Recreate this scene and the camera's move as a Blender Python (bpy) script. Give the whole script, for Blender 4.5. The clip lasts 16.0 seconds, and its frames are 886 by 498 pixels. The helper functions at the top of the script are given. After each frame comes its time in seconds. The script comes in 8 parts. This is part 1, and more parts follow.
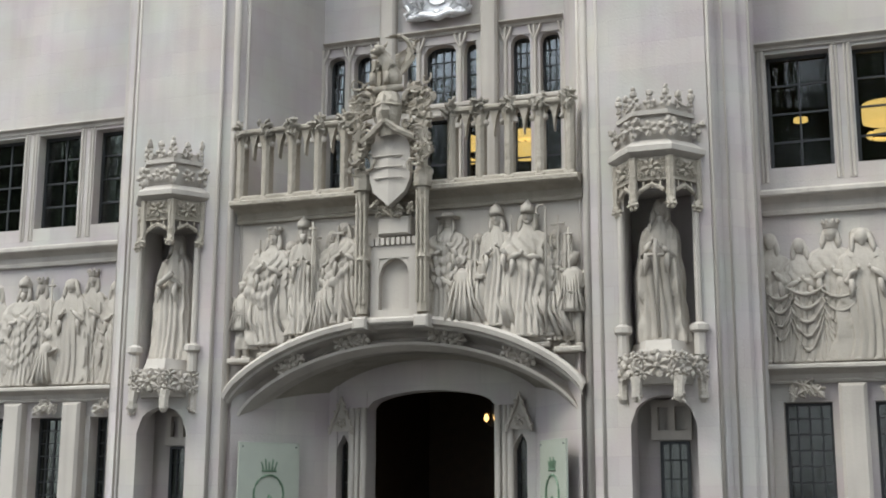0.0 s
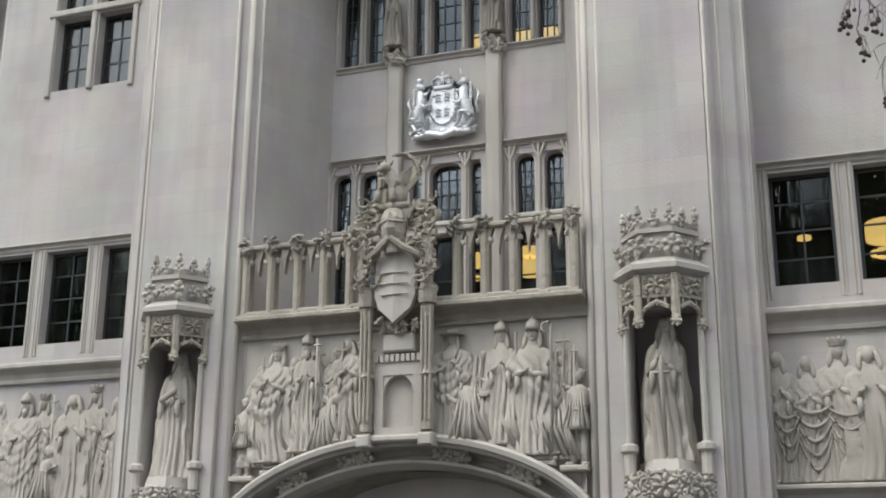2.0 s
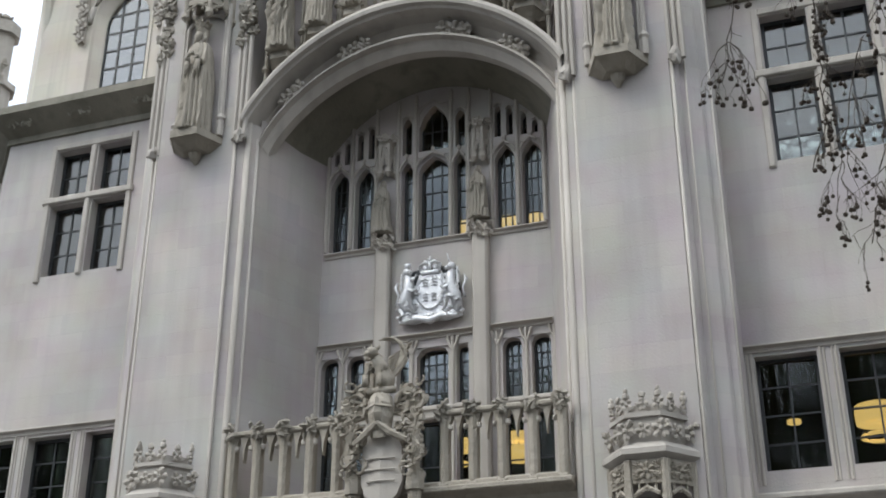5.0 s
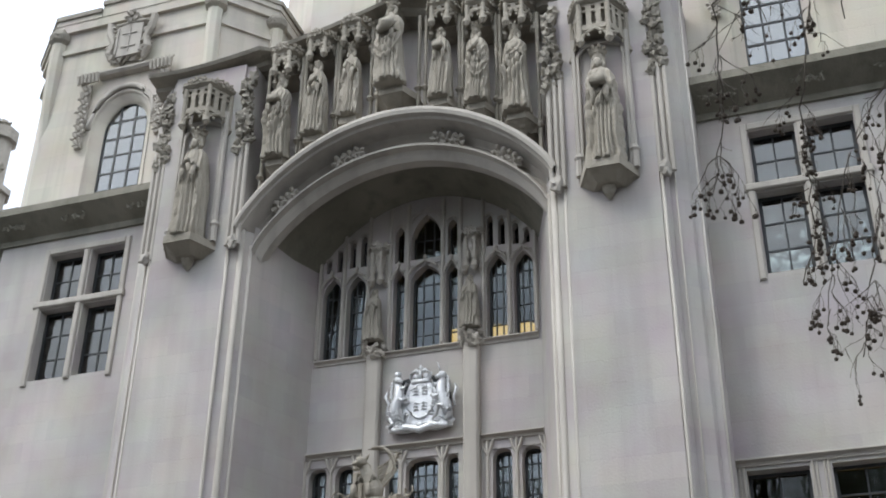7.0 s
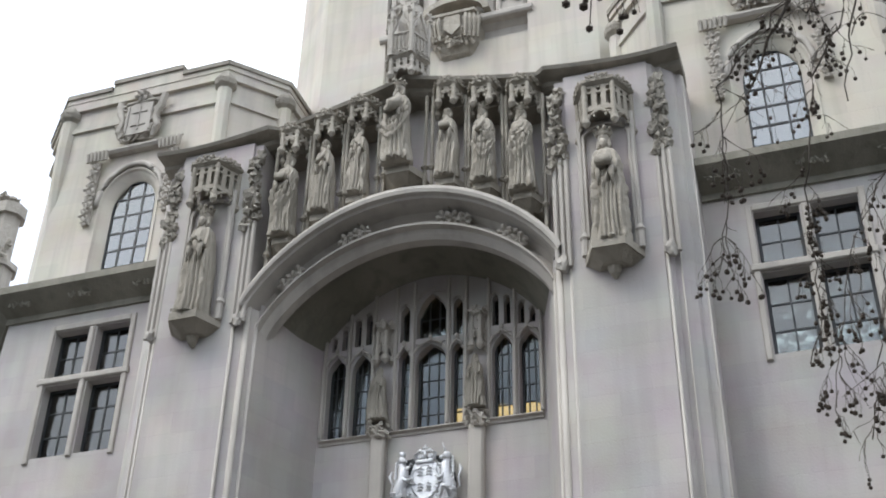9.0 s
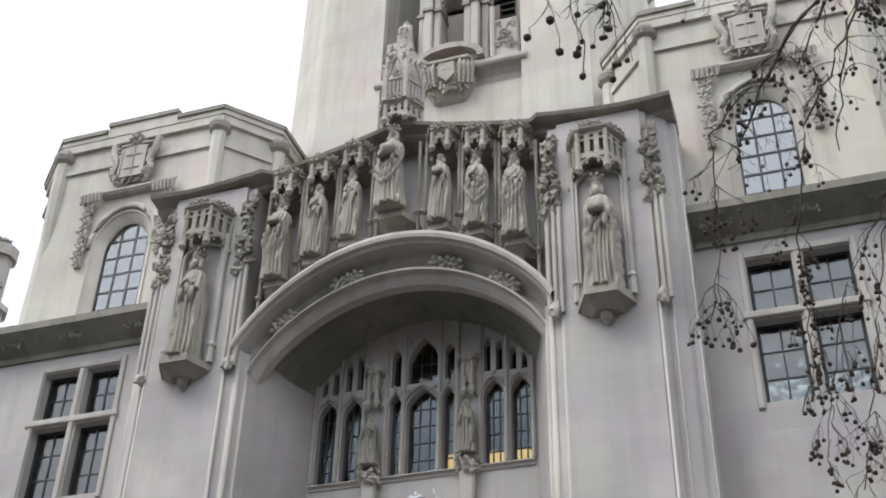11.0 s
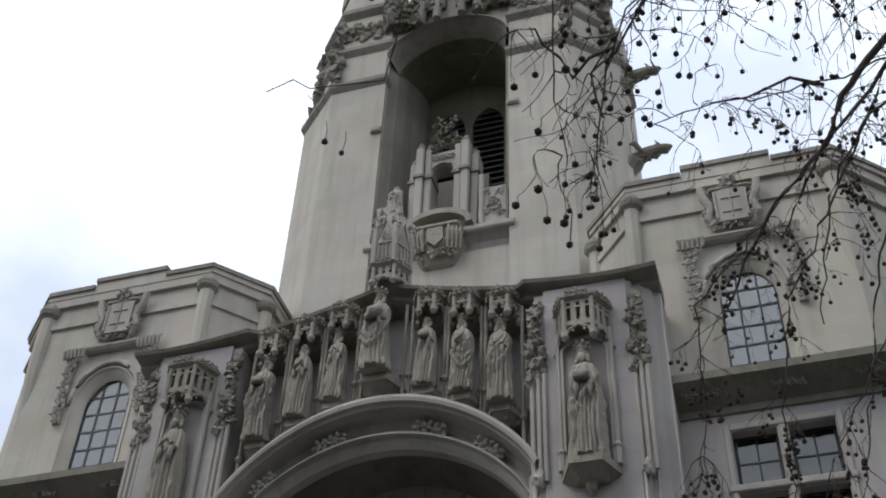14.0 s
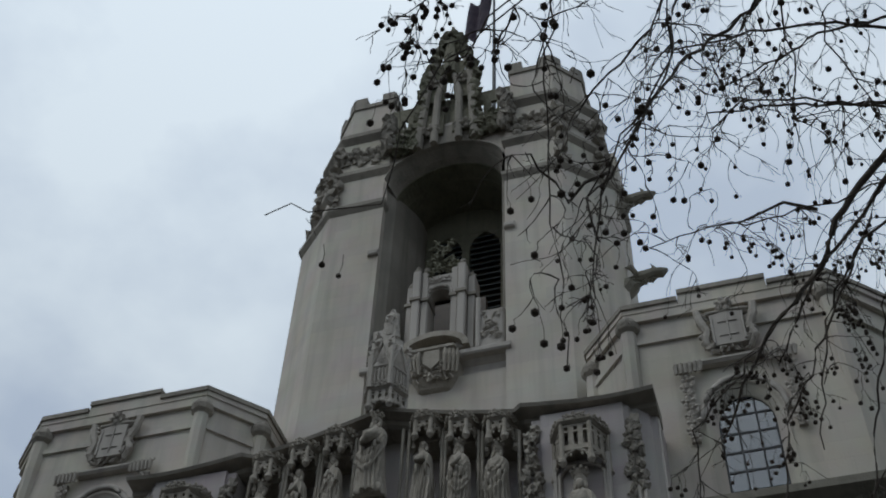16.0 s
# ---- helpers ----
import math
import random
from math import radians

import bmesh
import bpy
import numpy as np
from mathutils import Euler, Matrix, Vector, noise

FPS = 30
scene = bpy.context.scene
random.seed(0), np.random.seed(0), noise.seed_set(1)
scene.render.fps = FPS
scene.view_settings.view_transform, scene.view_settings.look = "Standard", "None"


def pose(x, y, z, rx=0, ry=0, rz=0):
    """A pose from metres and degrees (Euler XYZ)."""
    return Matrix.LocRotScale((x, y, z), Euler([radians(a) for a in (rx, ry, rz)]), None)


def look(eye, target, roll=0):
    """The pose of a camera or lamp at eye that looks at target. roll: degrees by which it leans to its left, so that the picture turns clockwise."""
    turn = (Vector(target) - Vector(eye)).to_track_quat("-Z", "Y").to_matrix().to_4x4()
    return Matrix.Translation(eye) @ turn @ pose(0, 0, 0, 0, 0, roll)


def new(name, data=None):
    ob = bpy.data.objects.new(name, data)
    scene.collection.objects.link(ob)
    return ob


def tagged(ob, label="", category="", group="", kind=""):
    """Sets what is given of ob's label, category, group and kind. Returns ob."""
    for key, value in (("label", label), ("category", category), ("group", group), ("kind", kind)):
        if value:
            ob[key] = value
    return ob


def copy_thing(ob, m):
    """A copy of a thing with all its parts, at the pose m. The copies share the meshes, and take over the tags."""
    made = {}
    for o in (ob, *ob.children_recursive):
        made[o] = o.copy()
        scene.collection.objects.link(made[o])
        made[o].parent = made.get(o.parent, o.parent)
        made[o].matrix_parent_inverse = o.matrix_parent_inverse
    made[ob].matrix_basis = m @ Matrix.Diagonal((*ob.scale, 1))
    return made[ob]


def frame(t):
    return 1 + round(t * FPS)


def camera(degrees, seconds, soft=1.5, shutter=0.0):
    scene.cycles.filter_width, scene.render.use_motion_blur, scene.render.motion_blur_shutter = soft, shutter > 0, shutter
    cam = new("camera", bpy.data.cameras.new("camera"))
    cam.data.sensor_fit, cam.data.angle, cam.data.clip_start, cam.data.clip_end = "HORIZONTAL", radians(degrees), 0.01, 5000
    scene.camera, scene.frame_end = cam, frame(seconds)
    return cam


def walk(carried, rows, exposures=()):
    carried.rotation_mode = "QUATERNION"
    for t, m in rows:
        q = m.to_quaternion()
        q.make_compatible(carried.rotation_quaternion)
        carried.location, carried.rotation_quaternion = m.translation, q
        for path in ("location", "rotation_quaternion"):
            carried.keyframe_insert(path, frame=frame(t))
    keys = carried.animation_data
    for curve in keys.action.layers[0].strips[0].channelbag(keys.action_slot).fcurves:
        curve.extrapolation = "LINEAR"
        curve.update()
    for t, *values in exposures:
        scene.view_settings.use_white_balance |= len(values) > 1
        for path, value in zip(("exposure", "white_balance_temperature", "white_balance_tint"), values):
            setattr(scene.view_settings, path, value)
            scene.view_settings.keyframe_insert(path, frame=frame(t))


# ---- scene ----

# ---------------------------------------------------------------- camera
cam = camera(39.56, 16.0, soft=1.9)
EYE = (7.3, 0.0, 1.6)
# seconds, turn to the left, tilt up, roll
PATH = [
    (0, 19.87, 11.12, 0.18),
    (0.5, 20.31, 12.39, 0.45),
    (1, 20.42, 13.98, -0.08),
    (1.5, 20.45, 15.39, -0.28),
    (2, 20.13, 16.54, 0.41),
    (2.5, 20.13, 17.93, 0.45),
    (3, 20.20, 19.17, 0.57),
    (3.5, 20.35, 20.52, 0.33),
    (4, 20.41, 21.69, 0.58),
    (4.5, 20.05, 22.95, 0.49),
    (5, 19.54, 25.09, 0.07),
    (5.2, 19.29, 25.85, 0.13),
    (7.3, 19.19, 30.64, 0.69),
    (7.5, 19.52, 30.94, 0.98),
    (8, 19.27, 31.87, 0.70),
    (8.5, 19.56, 32.74, 1.10),
    (9, 19.51, 33.80, 1.11),
    (9.2, 19.43, 34.21, 1.11),
    (11.3, 19.09, 36.60, 1.43),
    (11.5, 19.07, 37.22, 1.32),
    (12, 19.36, 38.35, 1.48),
    (12.5, 19.45, 39.20, 1.44),
    (13, 19.08, 40.61, 1.34),
    (13.5, 19.01, 41.89, 2.36),
    (14, 18.65, 43.54, 2.53),
    (14.5, 18.18, 45.40, 2.21),
    (15, 18.44, 46.71, 2.06),
    (15.5, 18.84, 47.65, 2.31),
    (16, 18.81, 49.26, 2.76),
]


def stand(yaw, pitch, roll):
    y, p = radians(yaw), radians(pitch)
    ahead = Vector((-math.sin(y) * math.cos(p), math.cos(y) * math.cos(p), math.sin(p)))
    return look(EYE, Vector(EYE) + ahead, roll)


walk(cam, [(t, stand(a, b, c)) for t, a, b, c in PATH],
     exposures=[(0, 0.99, 6700, 4), (3, 0.69, 6700, 5), (5, 0.66, 6550, 5), (9, 0.76, 6480, 6), (12, 0.68, 6550, 8), (13, 0.25, 6500, 8), (14, -0.26, 6450, 7), (15, -0.74, 6350, 4), (16, -1.11, 6200, 3)])

# ---------------------------------------------------------------- sky and sun
world = bpy.data.worlds.new("overcast_sky")
scene.world = world
world.use_nodes = True
wn, wl = world.node_tree.nodes, world.node_tree.links
wn.clear()
w_out, w_bg = wn.new("ShaderNodeOutputWorld"), wn.new("ShaderNodeBackground")
w_sky, w_co = wn.new("ShaderNodeTexSky"), wn.new("ShaderNodeTexCoord")
w_sky.sky_type, w_sky.sun_disc = "NISHITA", False
w_sky.sun_elevation, w_sky.sun_rotation = radians(50), radians(223)
w_sky.dust_density, w_sky.air_density = 2.0, 1.0
w_scale = wn.new("ShaderNodeMix")
w_scale.data_type, w_scale.blend_type = "RGBA", "MULTIPLY"
w_scale.inputs[0].default_value = 1.0
w_scale.inputs[7].default_value = (1.6, 1.85, 2.4, 1)
w_map = wn.new("ShaderNodeMapping")
w_map.inputs["Scale"].default_value = (2.2, 2.2, 3.4)
w_map.inputs["Location"].default_value = (0.3, 0.1, 0.5)
w_noise = wn.new("ShaderNodeTexNoise")
w_noise.inputs["Scale"].default_value = 1.5
w_noise.inputs["Detail"].default_value = 6
w_noise.inputs["Roughness"].default_value = 0.52
w_ramp = wn.new("ShaderNodeValToRGB")
w_ramp.color_ramp.elements[0].position, w_ramp.color_ramp.elements[1].position = 0.36, 0.62
w_ramp.color_ramp.elements[0].color = (0.60, 0.60, 0.60, 1)
w_mix = wn.new("ShaderNodeMix")
w_mix.data_type = "RGBA"
w_mix.inputs[7].default_value = (14.6, 15.4, 16.9, 1)
wl.new(w_co.outputs["Generated"], w_map.inputs[0])
wl.new(w_map.outputs[0], w_noise.inputs["Vector"])
wl.new(w_noise.outputs[0], w_ramp.inputs[0])
wl.new(w_sky.outputs[0], w_scale.inputs[6])
wl.new(w_scale.outputs[2], w_mix.inputs[6])
wl.new(w_ramp.outputs[0], w_mix.inputs[0])
# an overcast sky is about three times as bright overhead as at the horizon
w_sep, w_up, w_dim = wn.new("ShaderNodeSeparateXYZ"), wn.new("ShaderNodeMapRange"), wn.new("ShaderNodeMix")
w_dim.data_type, w_dim.blend_type = "RGBA", "MULTIPLY"
w_dim.inputs[0].default_value = 1.0
w_up.inputs[1].default_value, w_up.inputs[2].default_value = 0.0, 1.0
w_up.inputs[3].default_value, w_up.inputs[4].default_value = 0.4, 1.25
wl.new(w_co.outputs["Generated"], w_sep.inputs[0])
wl.new(w_sep.outputs[2], w_up.inputs[0])
wl.new(w_mix.outputs[2], w_dim.inputs[6])
wl.new(w_up.outputs[0], w_dim.inputs[7])
wl.new(w_dim.outputs[2], w_bg.inputs[0])
w_bg.inputs[1].default_value = 0.1
wl.new(w_bg.outputs[0], w_out.inputs[0])

sun = new("sun", bpy.data.lights.new("sun", "SUN"))
sun.data.energy, sun.data.angle, sun.data.color = 1.0, radians(22), (1.0, 0.96, 0.9)
sun.matrix_world = look((-24, -8, 52), (0, 18, 12))


# ---------------------------------------------------------------- materials
def material(name, colour, rough=0.8, metal=0.0):
    m = bpy.data.materials.new(name)
    m.use_nodes = True
    b = m.node_tree.nodes["Principled BSDF"]
    b.inputs["Base Color"].default_value = (*colour, 1)
    b.inputs["Roughness"].default_value, b.inputs["Metallic"].default_value = rough, metal
    return m, m.node_tree.nodes, m.node_tree.links, b


def stone(name, light, dark, stain, stain_amount, courses=True, bump=0.25, rough=0.88, carve=0.0):
    """Limestone: coursed blocks of slightly different tone, soft stains with rain streaks, fine grain."""
    m, n, l, b = material(name, light, rough)
    co = n.new("ShaderNodeNewGeometry")
    sep = n.new("ShaderNodeSeparateXYZ")
    l.new(co.outputs["Position"], sep.inputs[0])
    add = n.new("ShaderNodeMath")
    add.operation = "ADD"
    l.new(sep.outputs[0], add.inputs[0])
    l.new(sep.outputs[1], add.inputs[1])
    flat = n.new("ShaderNodeCombineXYZ")
    l.new(add.outputs[0], flat.inputs[0])
    l.new(sep.outputs[2], flat.inputs[1])
    big = n.new("ShaderNodeTexNoise")
    big.inputs["Scale"].default_value, big.inputs["Detail"].default_value = 0.55, 5
    l.new(co.outputs["Position"], big.inputs["Vector"])
    streak_map = n.new("ShaderNodeMapping")
    streak_map.inputs["Scale"].default_value = (3.2, 3.2, 0.22)
    l.new(co.outputs["Position"], streak_map.inputs[0])
    streak = n.new("ShaderNodeTexNoise")
    streak.inputs["Scale"].default_value, streak.inputs["Detail"].default_value = 1.0, 4
    l.new(streak_map.outputs[0], streak.inputs["Vector"])
    tone = n.new("ShaderNodeMix")
    tone.data_type = "RGBA"
    tone.inputs[6].default_value, tone.inputs[7].default_value = (*light, 1), (*dark, 1)
    mr = n.new("ShaderNodeMapRange")
    mr.inputs[1].default_value, mr.inputs[2].default_value = 0.35, 0.7
    l.new(big.outputs[0], mr.inputs[0])
    l.new(mr.outputs[0], tone.inputs[0])
    last = tone.outputs[2]
    height = None
    if courses:
        br = n.new("ShaderNodeTexBrick")
        br.inputs["Scale"].default_value = 1.0
        br.inputs["Brick Width"].default_value, br.inputs["Row Height"].default_value = 1.05, 0.42
        br.inputs["Mortar Size"].default_value, br.inputs["Mortar Smooth"].default_value = 0.004, 0.3
        br.inputs["Color1"].default_value = (0.95, 0.945, 0.955, 1)
        br.inputs["Color2"].default_value = (1.035, 1.03, 1.015, 1)
        br.inputs["Mortar"].default_value = (0.90, 0.89, 0.88, 1)
        l.new(flat.outputs[0], br.inputs["Vector"])
        mul = n.new("ShaderNodeMix")
        mul.data_type, mul.blend_type = "RGBA", "MULTIPLY"
        mul.inputs[0].default_value = 1.0
        l.new(last, mul.inputs[6])
        l.new(br.outputs[0], mul.inputs[7])
        last, height = mul.outputs[2], br.outputs["Fac"]
        patch, tint = n.new("ShaderNodeTexNoise"), n.new("ShaderNodeMix")
        patch.inputs["Scale"].default_value, patch.inputs["Detail"].default_value = 1.1, 3
        tint.data_type, tint.blend_type = "RGBA", "SOFT_LIGHT"
        tint.inputs[0].default_value = 0.17
        l.new(co.outputs["Position"], patch.inputs["Vector"])
        l.new(last, tint.inputs[6])
        l.new(patch.outputs["Color"], tint.inputs[7])
        last = tint.outputs[2]
    st = n.new("ShaderNodeMix")
    st.data_type = "RGBA"
    st.inputs[7].default_value = (*stain, 1)
    ms = n.new("ShaderNodeMapRange")
    ms.inputs[1].default_value, ms.inputs[2].default_value, ms.inputs[4].default_value = 0.48, 0.8, stain_amount
    l.new(streak.outputs[0], ms.inputs[0])
    l.new(ms.outputs[0], st.inputs[0])
    l.new(last, st.inputs[6])
    l.new(st.outputs[2], b.inputs["Base Color"])
    grain = n.new("ShaderNodeTexNoise")
    grain.inputs["Scale"].default_value, grain.inputs["Detail"].default_value = 26, 6
    l.new(co.outputs["Position"], grain.inputs["Vector"])
    bp = n.new("ShaderNodeBump")
    bp.inputs["Strength"].default_value, bp.inputs["Distance"].default_value = bump, 0.02
    l.new(grain.outputs[0], bp.inputs["Height"])
    if height:
        joint = n.new("ShaderNodeBump")
        joint.invert = True
        joint.inputs["Strength"].default_value, joint.inputs["Distance"].default_value = 0.35, 0.006
        l.new(height, joint.inputs["Height"])
        l.new(bp.outputs[0], joint.inputs["Normal"])
        l.new(joint.outputs[0], b.inputs["Normal"])
    elif carve:
        chisel = n.new("ShaderNodeTexNoise")
        chisel.inputs["Scale"].default_value, chisel.inputs["Detail"].default_value = 9, 3
        l.new(co.outputs["Position"], chisel.inputs["Vector"])
        cut = n.new("ShaderNodeBump")
        cut.inputs["Strength"].default_value, cut.inputs["Distance"].default_value = carve, 0.06
        l.new(chisel.outputs[0], cut.inputs["Height"])
        l.new(bp.outputs[0], cut.inputs["Normal"])
        l.new(cut.outputs[0], b.inputs["Normal"])
    else:
        l.new(bp.outputs[0], b.inputs["Normal"])
    return m


ASHLAR = stone("portland_ashlar", (0.455, 0.415, 0.385), (0.335, 0.312, 0.302), (0.25, 0.235, 0.22), 0.32)
DRESSED = stone("dressed_stone", (0.455, 0.415, 0.37), (0.345, 0.315, 0.28), (0.21, 0.19, 0.17), 0.5, courses=False)
CARVED = stone("carved_stone", (0.44, 0.40, 0.35), (0.32, 0.29, 0.25), (0.19, 0.17, 0.15), 0.5, courses=False, bump=0.5, carve=0.7)
SCULPTED = stone("sculpted_stone", (0.44, 0.40, 0.35), (0.32, 0.29, 0.25), (0.19, 0.17, 0.15), 0.5, courses=False, bump=0.4, carve=0.1)
# weathered stone, also the darker tone painted in for vault and arch shade
WEATHERED_AND_SHADE = stone("weathered_and_shade_stone", (0.31, 0.28, 0.235), (0.20, 0.18, 0.15), (0.11, 0.10, 0.085), 0.6, courses=False, bump=0.5, carve=0.3)
AGED = stone("aged_carving", (0.37, 0.33, 0.275), (0.25, 0.222, 0.18), (0.13, 0.115, 0.092), 0.55, courses=False, bump=0.55, carve=0.6)
# sooty stone whose dark tone also paints the shade of vault and cornice soffit
SOOT_AND_SHADE = stone("soot_and_shade_stone", (0.225, 0.205, 0.165), (0.15, 0.14, 0.108), (0.08, 0.078, 0.055), 0.6, courses=False, bump=0.5, carve=0.3)
# mossy stone, also used as painted-in darkness of the belfry recess
MOSSY_AND_SHADE = stone("mossy_and_shade_stone", (0.19, 0.175, 0.125), (0.11, 0.108, 0.07), (0.06, 0.06, 0.04), 0.6, courses=False, bump=0.6, carve=0.8)
TOWER = stone("tower_stone", (0.53, 0.484, 0.415), (0.42, 0.385, 0.33), (0.26, 0.24, 0.205), 0.5)
LEAD = stone("lead_roof", (0.13, 0.125, 0.125), (0.09, 0.085, 0.085), (0.06, 0.05, 0.05), 0.4, courses=False, rough=0.6)
PAVING = stone("paving", (0.075, 0.073, 0.07), (0.055, 0.053, 0.051), (0.04, 0.04, 0.038), 0.4)


def noisy(name, a, b2, scale, rough, metal=0.0, bump=0.2):
    m, n, l, b = material(name, a, rough, metal)
    co, no, mx = n.new("ShaderNodeNewGeometry"), n.new("ShaderNodeTexNoise"), n.new("ShaderNodeMix")
    no.inputs["Scale"].default_value, no.inputs["Detail"].default_value = scale, 5
    mx.data_type = "RGBA"
    mx.inputs[6].default_value, mx.inputs[7].default_value = (*a, 1), (*b2, 1)
    l.new(co.outputs["Position"], no.inputs["Vector"])
    l.new(no.outputs[0], mx.inputs[0])
    l.new(mx.outputs[2], b.inputs["Base Color"])
    bp = n.new("ShaderNodeBump")
    bp.inputs["Strength"].default_value, bp.inputs["Distance"].default_value = bump, 0.01
    l.new(no.outputs[0], bp.inputs["Height"])
    l.new(bp.outputs[0], b.inputs["Normal"])
    return m


IRON = noisy("black_iron", (0.018, 0.02, 0.022), (0.035, 0.037, 0.04), 30, 0.5, 0.2)
SILVER = noisy("silvered_metal", (0.82, 0.82, 0.83), (0.50, 0.50, 0.52), 26, 0.42, 0.3, bump=1.0)
BARK = noisy("plane_bark", (0.07, 0.055, 0.045), (0.14, 0.12, 0.09), 9, 0.9)
TWIG = noisy("twig_bark", (0.04, 0.033, 0.028), (0.10, 0.078, 0.06), 40, 0.9)
SEED = noisy("seed_ball", (0.030, 0.022, 0.016), (0.065, 0.045, 0.03), 160, 0.95, bump=0.8)
LEAF = noisy("dark_foliage", (0.05, 0.075, 0.03), (0.09, 0.11, 0.045), 3, 0.8)
ROOM = noisy("unlit_room_wall", (0.033, 0.032, 0.028), (0.05, 0.047, 0.041), 2, 0.9)
# dark oak, also the tone of blocks that stand in for unlit openings
OAK_AND_VOID = noisy("dark_oak_and_void", (0.05, 0.03, 0.018), (0.09, 0.055, 0.03), 6, 0.5)
GLASS_SIGN = noisy("etched_sign", (0.36, 0.38, 0.32), (0.32, 0.34, 0.29), 5, 0.25)
GREEN = noisy("green_lettering", (0.07, 0.13, 0.08), (0.10, 0.16, 0.10), 20, 0.5)
FLAG = noisy("flag_cloth", (0.07, 0.06, 0.10), (0.30, 0.25, 0.27), 3, 0.9)
LOUVRE = noisy("slate_louvre", (0.035, 0.045, 0.045), (0.07, 0.08, 0.08), 12, 0.7)

GLASS, gn, gl, gb = material("window_glass", (0.8, 0.85, 0.85), 0.03)
gn.remove(gb)
g_tr, g_gl, g_fr, g_mx = (gn.new("ShaderNodeBsdfTransparent"), gn.new("ShaderNodeBsdfGlossy"),
                          gn.new("ShaderNodeFresnel"), gn.new("ShaderNodeMixShader"))
g_tr.inputs[0].default_value = (0.55, 0.60, 0.58, 1)
g_gl.inputs["Roughness"].default_value = 0.03
g_fr.inputs[0].default_value = 1.62
g_no, g_bp = gn.new("ShaderNodeTexNoise"), gn.new("ShaderNodeBump")
g_no.inputs["Scale"].default_value = 5.0
g_bp.inputs["Strength"].default_value, g_bp.inputs["Distance"].default_value = 0.25, 0.02
gl.new(g_no.outputs[0], g_bp.inputs["Height"])
gl.new(g_bp.outputs[0], g_gl.inputs["Normal"])
gl.new(g_fr.outputs[0], g_mx.inputs[0])
gl.new(g_tr.outputs[0], g_mx.inputs[1])
gl.new(g_gl.outputs[0], g_mx.inputs[2])
gl.new(g_mx.outputs[0], gn["Material Output"].inputs[0])

GLASS_SKY = GLASS.copy()
GLASS_SKY.name = "sky_mirroring_glass"
GLASS_SKY.node_tree.nodes["Fresnel"].inputs[0].default_value = 3.1
GLASS_GREY = GLASS.copy()
GLASS_GREY.name = "grey_mirroring_glass"
GLASS_GREY.node_tree.nodes["Fresnel"].inputs[0].default_value = 2.1

GLOW, wn2, wl2, wb2 = material("warm_lamp_shade", (0.9, 0.7, 0.4), 0.6)
wb2.inputs["Emission Color"].default_value = (1.0, 0.58, 0.2, 1)
wb2.inputs["Emission Strength"].default_value = 1.3


# ---------------------------------------------------------------- building helpers
def link(name, bm, mat, parent=None, smooth=False):
    me = bpy.data.meshes.new(name)
    bm.normal_update()
    bm.to_mesh(me)
    bm.free()
    me.materials.append(mat)
    if smooth:
        me.polygons.foreach_set("use_smooth", [True] * len(me.polygons))
    ob = new(name, me)
    ob.parent = parent
    return ob


def part(name, bm, mat, parent, label="", smooth=False):
    return tagged(link(name, bm, mat, parent, smooth), label)


def thing(name, label, category, group="", kind=""):
    return tagged(new(name), label, category, group, kind)


def structure(name, bm, mat, label, smooth=False):
    return tagged(link(name, bm, mat, None, smooth), label, "wall" if "wall" in name else "architecture", "", "structure")


def faces(bm, pts, polys):
    v = [bm.verts.new(p) for p in pts]
    for p in polys:
        bm.faces.new([v[i] for i in p])
    return v


def box(bm, x0, x1, y0, y1, z0, z1, c=0.0):
    """A block; c chamfers its front vertical and horizontal edges."""
    if c <= 0:
        faces(bm, [(x, y, z) for z in (z0, z1) for y in (y0, y1) for x in (x0, x1)],
              [(0, 1, 5, 4), (1, 3, 7, 5), (3, 2, 6, 7), (2, 0, 4, 6), (4, 5, 7, 6), (0, 2, 3, 1)])
        return
    a = [(x0, y1, z0), (x1, y1, z0), (x1, y1, z1), (x0, y1, z1)]
    b = [(x0, y0 + c, z0), (x1, y0 + c, z0), (x1, y0 + c, z1), (x0, y0 + c, z1)]
    d = [(x0 + c, y0, z0 + c), (x1 - c, y0, z0 + c), (x1 - c, y0, z1 - c), (x0 + c, y0, z1 - c)]
    polys = [(3, 2, 1, 0), (8, 9, 10, 11)]
    for k in range(4):
        j = (k + 1) % 4
        polys += [(k, j, 4 + j, 4 + k), (4 + k, 4 + j, 8 + j, 8 + k)]
    faces(bm, a + b + d, polys)


def prism(bm, poly, z0, z1, top=None):
    """A plan outline (x, y) raised from z0 to z1; top: another outline for its upper end."""
    top, n = top or poly, len(poly)
    pts = [(x, y, z0) for x, y in poly] + [(x, y, z1) for x, y in top]
    faces(bm, pts, [tuple(range(n - 1, -1, -1)), tuple(range(n, 2 * n))] + [(k, (k + 1) % n, n + (k + 1) % n, n + k) for k in range(n)])


def slab(bm, poly, y0, y1):
    """A front outline (x, z) given depth from y0 to y1."""
    n = len(poly)
    pts = [(x, y0, z) for x, z in poly] + [(x, y1, z) for x, z in poly]
    faces(bm, pts, [tuple(range(n)), tuple(range(2 * n - 1, n - 1, -1))] + [(k, n + k, n + (k + 1) % n, (k + 1) % n) for k in range(n)])


